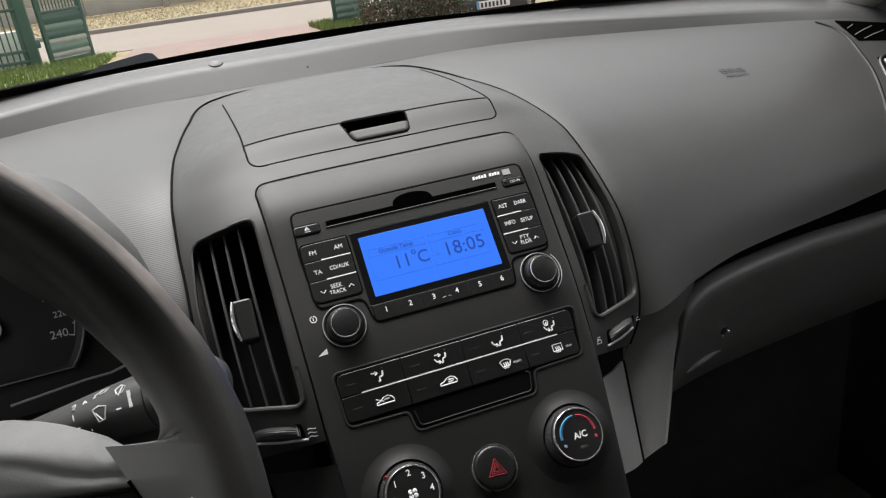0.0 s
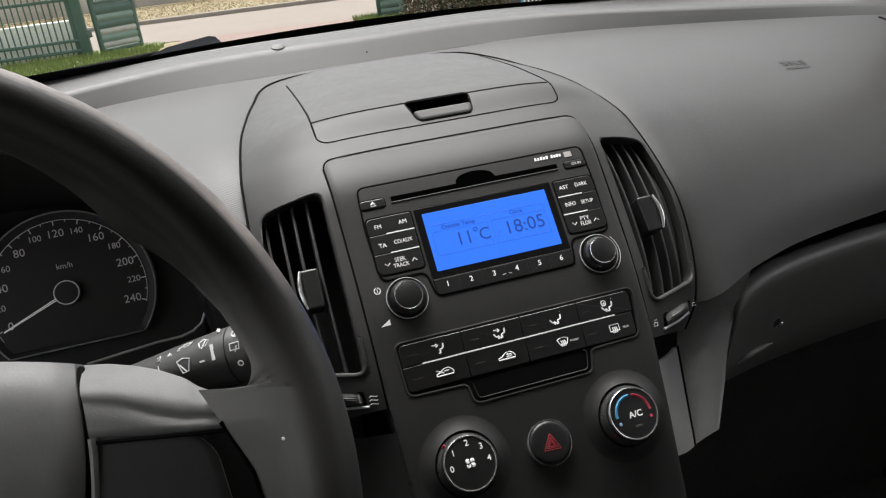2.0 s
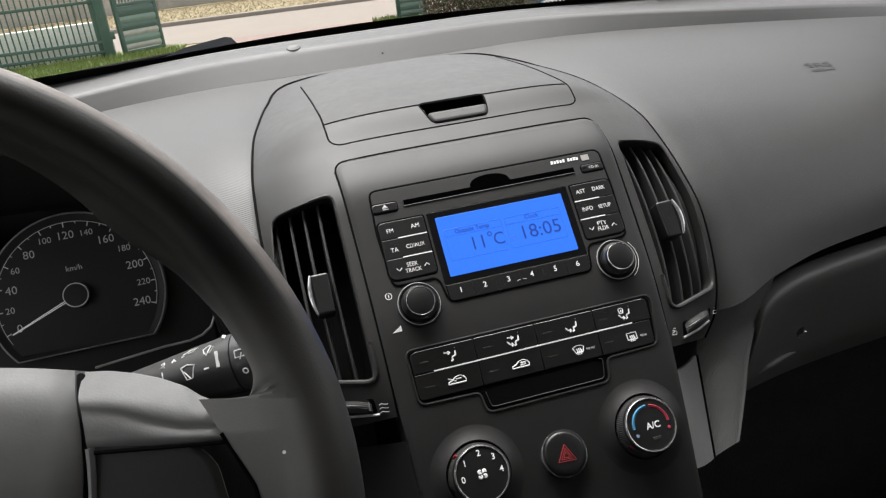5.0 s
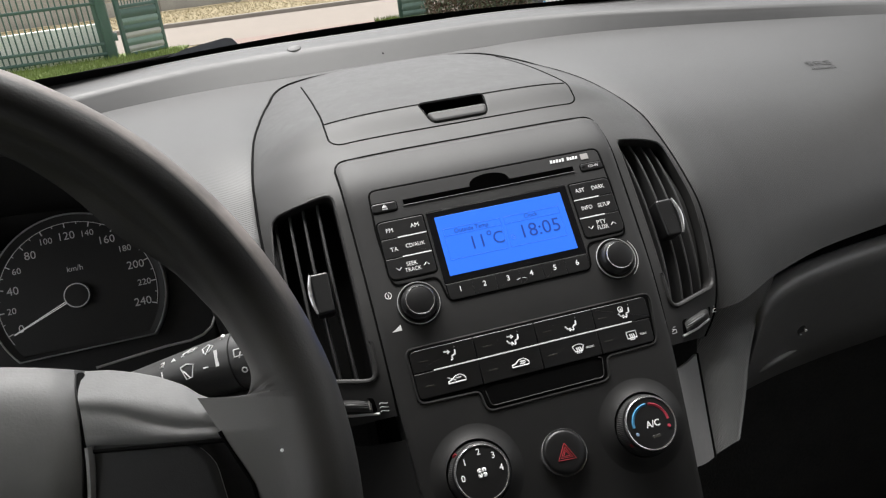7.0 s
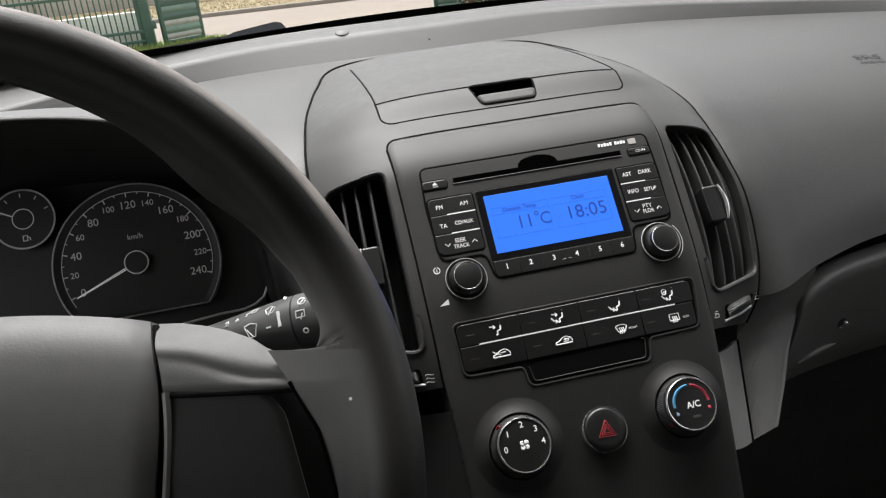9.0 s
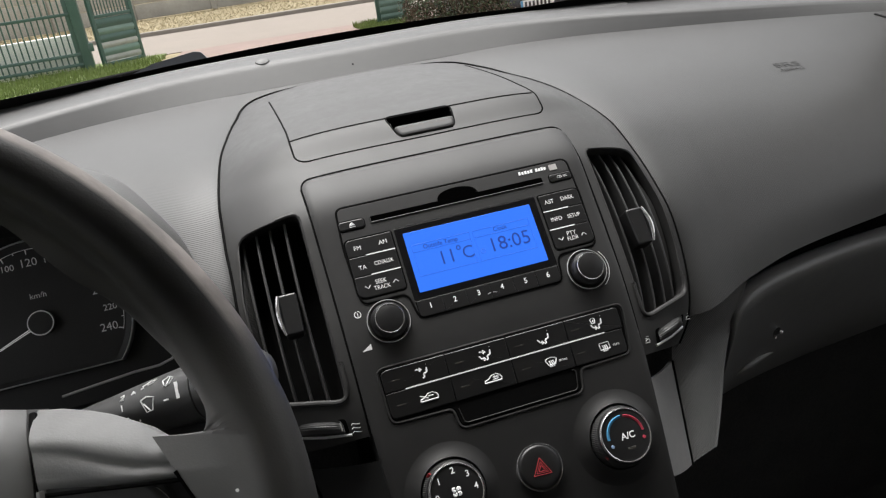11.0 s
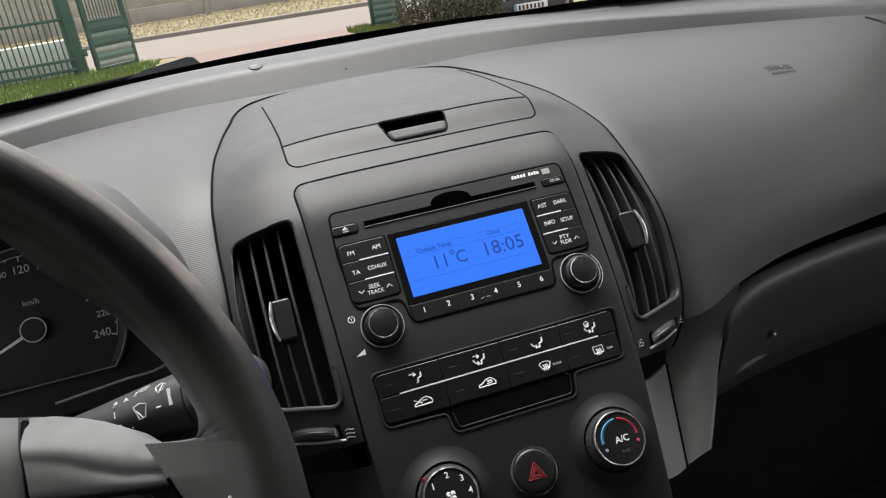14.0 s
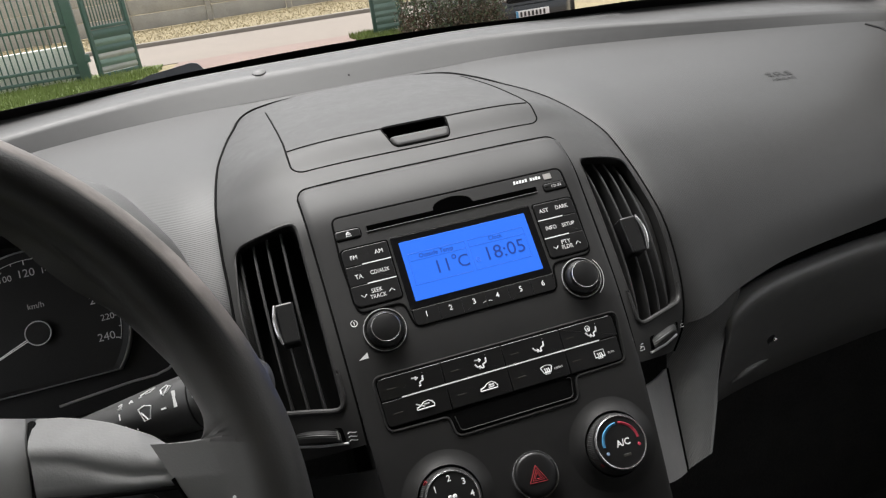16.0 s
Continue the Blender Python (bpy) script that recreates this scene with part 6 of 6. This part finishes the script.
part("rear_panel", box(-0.78, 0.78, -2.24, -2.2, 0.0, 1.05, 0.01), BODY, shell)
part("firewall", box(-0.78, 0.78, 0.61, 0.64, 0.0, 1.0, 0.01), BODY, shell)
# unseen wall added behind the front row to cut light from the rear
part("rear_light_blocker", box(-0.75, 0.75, -1.00, -0.95, 0.25, 1.26, 0.02), BODY, shell)

GLASS = bpy.data.materials.new("clear_glass")
GLASS.use_nodes = True
gn = GLASS.node_tree
gn.nodes.clear()
g_out, g_mix, g_tr, g_gl = (gn.nodes.new(k) for k in ("ShaderNodeOutputMaterial", "ShaderNodeMixShader", "ShaderNodeBsdfTransparent", "ShaderNodeBsdfGlossy"))
g_mix.inputs[0].default_value = 0.04
g_tr.inputs[0].default_value = (0.94, 0.94, 0.94, 1)
g_gl.inputs["Roughness"].default_value = 0.02
gn.links.new(g_tr.outputs[0], g_mix.inputs[1]), gn.links.new(g_gl.outputs[0], g_mix.inputs[2]), gn.links.new(g_mix.outputs[0], g_out.inputs[0])


window = thing("window_1", "clear car windscreen with a black border", "windscreen", pose(0, 0, 0), kind="structure")
ob = part("pane", grid(glass_at, 24, 16), GLASS, window)
ob.visible_shadow = False
part("black_border", grid(lambda u, v: Vector(glass_at(u, 0.001 + (0.094 + 0.022 * min(1.0, max(0.0, (abs(2 * u - 1) - 0.35) / 0.2))) * v)) + Vector((0, -0.003, -0.003)), 40, 2), FRIT, window, "black printed band along the lower edge")

# ---------------------------------------------------------------- outside
GRASS = mat("lawn", (0.120, 0.160, 0.042), 0.9, grain=0.8, grain_size=0.02, vary=0.35, vary_size=0.3)
DRYGRASS = mat("dry_verge", (0.25, 0.205, 0.115), 0.95, grain=0.8, grain_size=0.03, vary=0.3, vary_size=0.8)
ROADM = mat("pale_dusty_road", (0.216, 0.184, 0.155), 0.9, grain=0.4, grain_size=0.01, vary=0.08, vary_size=1.5)
PAVE = mat("reddish_paving", (0.216, 0.155, 0.133), 0.9, grain=0.4, grain_size=0.03, vary=0.12, vary_size=0.4)
KERB = mat("kerb_concrete", (0.216, 0.194, 0.166), 0.9, grain=0.4, grain_size=0.01, vary=0.15, vary_size=0.2)
GREEN = mat("green_gate_paint", (0.050, 0.108, 0.086), 0.45, grain=0.15, grain_size=0.01, vary=0.15, vary_size=0.2)
SHEETM = mat("pale_green_sheet", (0.15, 0.235, 0.195), 0.5, vary=0.2, vary_size=0.15)
# pale tone that paints reflections on the gate's sheet
PALESHEET = mat("pale_reflection_sheet", (0.36, 0.37, 0.34), 0.6, vary=0.25, vary_size=0.15)
CONC = mat("weathered_concrete", (0.38, 0.365, 0.33), 0.9, grain=0.5, grain_size=0.02, vary=0.2, vary_size=0.4)
LEAF = mat("hedge_leaf", (0.05, 0.075, 0.03), 0.6, vary=0.4, vary_size=0.1)
TWIG = mat("twig_bark", (0.10, 0.07, 0.05), 0.9, vary=0.3, vary_size=0.1)

bm = grid(lambda u, v: (-300 + 600 * u, -200 + 800 * v, 0.0), 40, 40)
tagged(part("ground", bm, DRYGRASS), "dry yellowish grassland reaching the horizon", "ground", kind="structure")
YAW = -6.0
ROAD = pose(0, 0, 0, 0, 0, YAW)
bm = box(-80, 80, 13.0, 18.05, -0.1, 0.010)
tagged(part("road", bm, ROADM), "pale dusty asphalt road", "road", kind="structure").matrix_world = ROAD
bm = box(-2.0, 4.2, -6, 13.0, -0.1, 0.012)
tagged(part("pavement", bm, PAVE), "reddish paved driveway through the gate", "driveway", kind="structure").matrix_world = ROAD
bm = box(-80, 80, 18.05, 18.30, -0.1, 0.10, 0.02)
tagged(part("kerb", bm, KERB), "weathered concrete kerb along the road", "kerb", kind="structure").matrix_world = ROAD
bm = grid(lambda u, v: (-80 + 160 * u, 18.30 + 0.75 * v + 0.12 * math.sin(40 * u) * v, 0.070 - 0.05 * v), 160, 4)
tagged(part("dirt_strip", bm, mat("pale_dirt", (0.27, 0.235, 0.185), 0.95, grain=0.5, grain_size=0.02, vary=0.18, vary_size=0.5)), "pale worn dirt strip behind the kerb", "verge", kind="structure").matrix_world = ROAD
bm = box(-30, -2.25, -6, 12.98, -0.1, 0.030)
tagged(part("lawn", bm, GRASS), "green lawn inside the fence", "lawn", kind="structure").matrix_world = ROAD

# wiper at the foot of the glass
wiper = thing("windscreen_wiper", "dark grey wiper arm lying at the foot of the windscreen", "wiper", pose(0, 0, 0))
bm = bmesh.new()
sect = [(-0.252, 1.046, 0.002), (-0.221, 1.0500, 0.008), (-0.168, 1.0555, 0.009), (-0.160, 1.0545, 0.008), (-0.152, 1.048, 0.004)]
rows = [[bm.verts.new((x, y, z + dz)) for y, dz in ((0.570, -0.02), (0.570, h), (0.595, h - 0.002), (0.595, -0.02))] for x, z, h in sect]
for a, b in zip(rows, rows[1:]):
    for k in range(4):
        bm.faces.new((a[k - 1], a[k], b[k], b[k - 1]))
bm.faces.new(rows[0]), bm.faces.new(rows[-1][::-1])
part("arm_cover", bm, mat("wiper_grey", (0.085, 0.09, 0.10), 0.45, grain=0.2, grain_size=0.001, vary=0.1), wiper)
part("blade", tube([(-0.55, 0.60, 1.030), (-0.24, 0.60, 1.046), (0.05, 0.61, 1.040)], 0.006, 6), BLACK, wiper)

# ---------------------------------------------------------------- gate and fence


def rail(p, q, w, parent, name, material=GREEN):
    p, q = Vector(p), Vector(q)
    d = (q - p)
    m_ = Matrix.Translation((p + q) / 2) @ d.to_track_quat("X", "Z").to_matrix().to_4x4()
    ob_ = part(name, box(-d.length / 2, d.length / 2, -w / 2, w / 2, -w / 2, w / 2, w * 0.12), material, parent)
    ob_.matrix_local = m_
    return ob_


def gate_leaf(hinge, angle, width, label, tones):
    """A leaf of upright bars above and ribbed sheet below."""
    t = thing("gate_leaf", label, "gate", pose(hinge[0], hinge[1], -0.04, 0, 0, angle), "leaves of the driveway gate")
    for x in (0.0, width):
        rail((x, 0, 0.0), (x, 0, 1.75), 0.06, t, "stile")
    for z in (0.10, 0.80, 1.70):
        rail((0, 0, z), (width, 0, z), 0.05, t, "rail")
    bands = [0.13, 0.22, 0.33, 0.42, 0.53, 0.63, 0.77]
    for k, (a, b) in enumerate(zip(bands, bands[1:])):
        bmq = grid(lambda u, v: (0.03 + (width - 0.06) * u, -0.012 - 0.02 * math.sin(math.pi * v), a + (b - a) * v), 1, 6)
        part("sheet_rib", solid(bmq, 0.004), tones[k], t)
    n = int(width / 0.055)
    for k in range(1, n):
        rail((width * k / n, 0, 0.82), (width * k / n, 0, 1.68), 0.014, t, "bar")
    return t


post = thing("gate_post", "green painted steel gate post", "post", pose(-1.98, 12.55, 0), "posts of the driveway gate")
part("post_tube", box(-0.07, 0.07, -0.07, 0.07, 0, 1.9, 0.012), GREEN, post)
part("post_cap", box(-0.085, 0.085, -0.085, 0.085, 1.9, 1.93, 0.01), GREEN, post)
for z in (0.35, 1.35):
    part("hinge", box(0.06, 0.13, -0.09, -0.03, z - 0.06, z + 0.06, 0.01), GREEN, post)
copy_thing(post, pose(2.62, 11.9, 0))
# the alternating tones paint reflections on this leaf's ribbed sheet
gate_leaf((-1.77, 12.55), 42, 0.72, "open green gate leaf with painted reflections on ribbed sheet below bars", (PALESHEET, SHEETM, PALESHEET, GREEN, SHEETM, GREEN))
gate_leaf((2.43, 11.74), 0, 0.42, "open green gate leaf with plain green sheet", (SHEETM,) * 6)

fence = thing("picket_fence", "green steel fence of upright bars before a pale plinth", "fence", pose(0, 0, 0))
for z in (0.12, 0.27, 0.86, 1.5):
    rail((-6.6, 12.62, z), (-2.00, 12.55, z), 0.045, fence, "rail")
for k in range(55):
    x = -6.6 + 4.58 * k / 54
    rail((x, 12.60, 0.06), (x, 12.60, 1.55), 0.020, fence, "picket")
for x in (-6.6, -4.35, -2.08):
    part("fence_post", box(x - 0.05, x + 0.05, 12.56, 12.66, 0, 1.65, 0.01), GREEN, fence)
tagged(part("plinth_wall", box(-6.6, -2.12, 12.75, 12.90, 0.0, 0.56, 0.02), mat("pale_plinth", (0.86, 0.85, 0.81), 0.85, grain=0.4, grain_size=0.02, vary=0.12, vary_size=0.3)), "low pale concrete plinth behind the fence", "wall", kind="structure")

far = thing("concrete_fence", "weathered grey concrete panel fence across the road", "fence", pose(0, 0, 0, 0, 0, YAW))
slab = None
for k in range(14):
    x = -26 + 2.6 * k
    part("concrete_post", box(x - 0.09, x + 0.09, 26.9, 27.1, 0, 2.0, 0.02), CONC, far)
    for j in range(4):
        if slab is None:
            slab = part("concrete_slab", box(0.10, 2.50, 26.96, 27.04, 0.0, 0.47, 0.03), CONC, far)
            first = slab.data
            slab.location = (x, 0, 0.02 + 0.48 * j)
        else:
            o2 = new("concrete_slab", first)
            o2.parent = far
            o2.location = (x, 0, 0.02 + 0.48 * j)

# verge grass tufts
bm = bmesh.new()
rng = random.Random(4)
for _ in range(20000):
    x, y = rng.uniform(-12, 14), rng.uniform(18.7, 26.8)
    h, w = rng.uniform(0.02, 0.09), rng.uniform(0.005, 0.014)
    a = rng.uniform(0, 6.28)
    dx, dy = w * math.cos(a), w * math.sin(a)
    lean = (rng.uniform(-0.10, 0.10), rng.uniform(-0.10, 0.10))
    v = [bm.verts.new(p) for p in ((x - dx, y - dy, 0), (x + dx, y + dy, 0), (x + lean[0], y + lean[1], h))]
    bm.faces.new(v)
tagged(part("verge_grass", bm, mat("straw_grass", (0.29, 0.242, 0.145), 0.9, vary=0.22, vary_size=1.2), smooth=False), "dry straw-coloured grass along the road", "grass", kind="stuff").matrix_world = ROAD
bm = bmesh.new()
for _ in range(14000):
    if rng.random() < 0.8:
        y = rng.uniform(9.5, 12.6)
        x = rng.uniform(-5.5, -2.2 + 0.105 * y)
    else:
        x, y = rng.uniform(2.1, 2.9), rng.uniform(10.9, 12.3)
    h, w = rng.uniform(0.03, 0.10), rng.uniform(0.006, 0.014)
    a = rng.uniform(0, 6.28)
    dx, dy = w * math.cos(a), w * math.sin(a)
    v = [bm.verts.new(p) for p in ((x - dx, y - dy, 0.0), (x + dx, y + dy, 0.0), (x + rng.uniform(-0.04, 0.04), y + rng.uniform(-0.04, 0.04), 0.03 + h))]
    bm.faces.new(v)
tagged(part("lawn_grass", bm, mat("grass_blade", (0.150, 0.200, 0.050), 0.8, vary=0.35, vary_size=0.4), smooth=False), "short green grass by the gate", "grass", kind="stuff")

# hedge beside the gate
hedge = thing("hedge", "dark green hedge with some pale blossoms", "hedge", pose(2.50, 7.95, 0))
bm = bmesh.new()
for k in range(26):
    x = -0.56 + 1.14 * k / 25
    tube([(x, 0, 0), (x + rng.uniform(-0.1, 0.1), rng.uniform(-0.15, 0.15), 0.5), (x + rng.uniform(-0.2, 0.2), rng.uniform(-0.3, 0.3), 1.1)], [0.015, 0.01, 0.004], 5, bm=bm)
part("stems", bm, TWIG, hedge)["kind"] = "stuff"
for nm, mt, n, lo in (("foliage", LEAF, 13000, 0.02), ("withered_leaves", mat("withered_leaf", (0.085, 0.062, 0.038), 0.8, vary=0.3), 9000, 0.0), ("blossom", mat("pale_blossom", (0.75, 0.68, 0.58), 0.8, vary=0.15), 160, 0.35)):
    bm = bmesh.new()
    for _ in range(n):
        c = Vector((rng.uniform(-0.58, 0.60), rng.gauss(0, 0.16), rng.uniform(lo, 0.55 if nm == "withered_leaves" else 1.25)))
        s_ = rng.uniform(0.010, 0.022)
        a, b = Vector((rng.gauss(0, 1), rng.gauss(0, 1), rng.gauss(0, 1))).normalized() * s_, Vector((rng.gauss(0, 1), rng.gauss(0, 1), rng.gauss(0, 1))).normalized() * s_
        bm.faces.new([bm.verts.new(c + q_) for q_ in (-a, b * 0.6, a, -b * 0.6)])
    part(nm, bm, mt, hedge, smooth=False)["kind"] = "stuff"

# ---------------------------------------------------------------- parked car beyond the hedge
CARM = mat("dark_grey_car_paint", (0.045, 0.05, 0.055), 0.25, metal=0.3, vary=0.05, vary_size=0.5)
car = thing("parked_car", "dark grey parked car seen from the front", "car", pose(3.66, 8.42, 0, 0, 0, -6) @ Matrix.Diagonal((0.8, 0.8, 0.8, 1)))
prof = [(0.0, 0.22, 0.45), (0.02, 0.22, 0.62), (0.10, 0.20, 0.74), (0.55, 0.20, 0.86), (1.15, 0.20, 0.98), (1.75, 0.20, 1.40), (2.9, 0.20, 1.45), (3.7, 0.20, 1.05), (4.2, 0.25, 0.80)]
bm = bmesh.new()
rows = []
for y, z0, z1 in prof:
    w = 0.86 - 0.34 * max(0, 1 - y / 0.5) ** 1.6
    tw = w - 0.12 * (z1 > 1.0) - 0.05
    rows.append([bm.verts.new(p) for p in ((-w, y, z0), (-w, y, (z0 + min(z1, 0.95)) / 2 + 0.1), (-tw, y, z1 - 0.02), (-tw * 0.6, y, z1), (tw * 0.6, y, z1), (tw, y, z1 - 0.02), (w, y, (z0 + min(z1, 0.95)) / 2 + 0.1), (w, y, z0))])
for a, b in zip(rows, rows[1:]):
    for k in range(8):
        bm.faces.new((a[k - 1], a[k], b[k], b[k - 1]))
bm.faces.new(rows[0]), bm.faces.new(rows[-1][::-1])
part("body", bm, CARM, car)
part("bumper", box(-0.56, 0.56, -0.06, 0.12, 0.24, 0.50, 0.05), CARM, car)
part("grille", box(-0.36, 0.36, -0.035, 0.02, 0.54, 0.66, 0.02), BLACK, car)
part("lower_grille", box(-0.42, 0.42, -0.072, -0.02, 0.14, 0.23, 0.02), BLACK, car)
plate_ = part("number_plate", box(-0.26, 0.26, -0.085, -0.065, 0.31, 0.42, 0.008), mat("plate_white", (0.78, 0.78, 0.78), 0.4, vary=0.04), car, "white plate with dark bars")
part("plate_band", box(-0.26, -0.225, -0.088, -0.084, 0.312, 0.418), BLUE, plate_)
for k in range(7):
    xk = -0.18 + 0.06 * k
    part("plate_bar", box(xk - 0.016, xk + 0.016, -0.088, -0.084, 0.33, 0.40), KEY, plate_)
for s in (-1, 1):
    part("headlight", box(s * 0.50 - 0.15, s * 0.50 + 0.15, -0.01, 0.12, 0.56, 0.72, 0.05), mat("headlight_glass", (0.75, 0.77, 0.80), 0.12, vary=0.05), car, "clear headlight")
    for y in (0.80, 3.35):
        w_ = part("wheel", lathe([(0.0, -0.10), (0.20, -0.10), (0.22, -0.09), (0.30, -0.10), (0.315, -0.06), (0.315, 0.06), (0.30, 0.10), (0, 0.10)], seg=28), mat("tyre", (0.02, 0.02, 0.02), 0.8, vary=0.1), car)
        w_.matrix_local = pose(s * 0.78, y, 0.315, 0, 0, 90)
part("windscreen", box(-0.62, 0.62, 0, 0.02, 0, 0.55, 0.008), GLOSS, car, "dark windscreen").matrix_local = pose(0, 1.17, 0.99, -54, 0, 0)
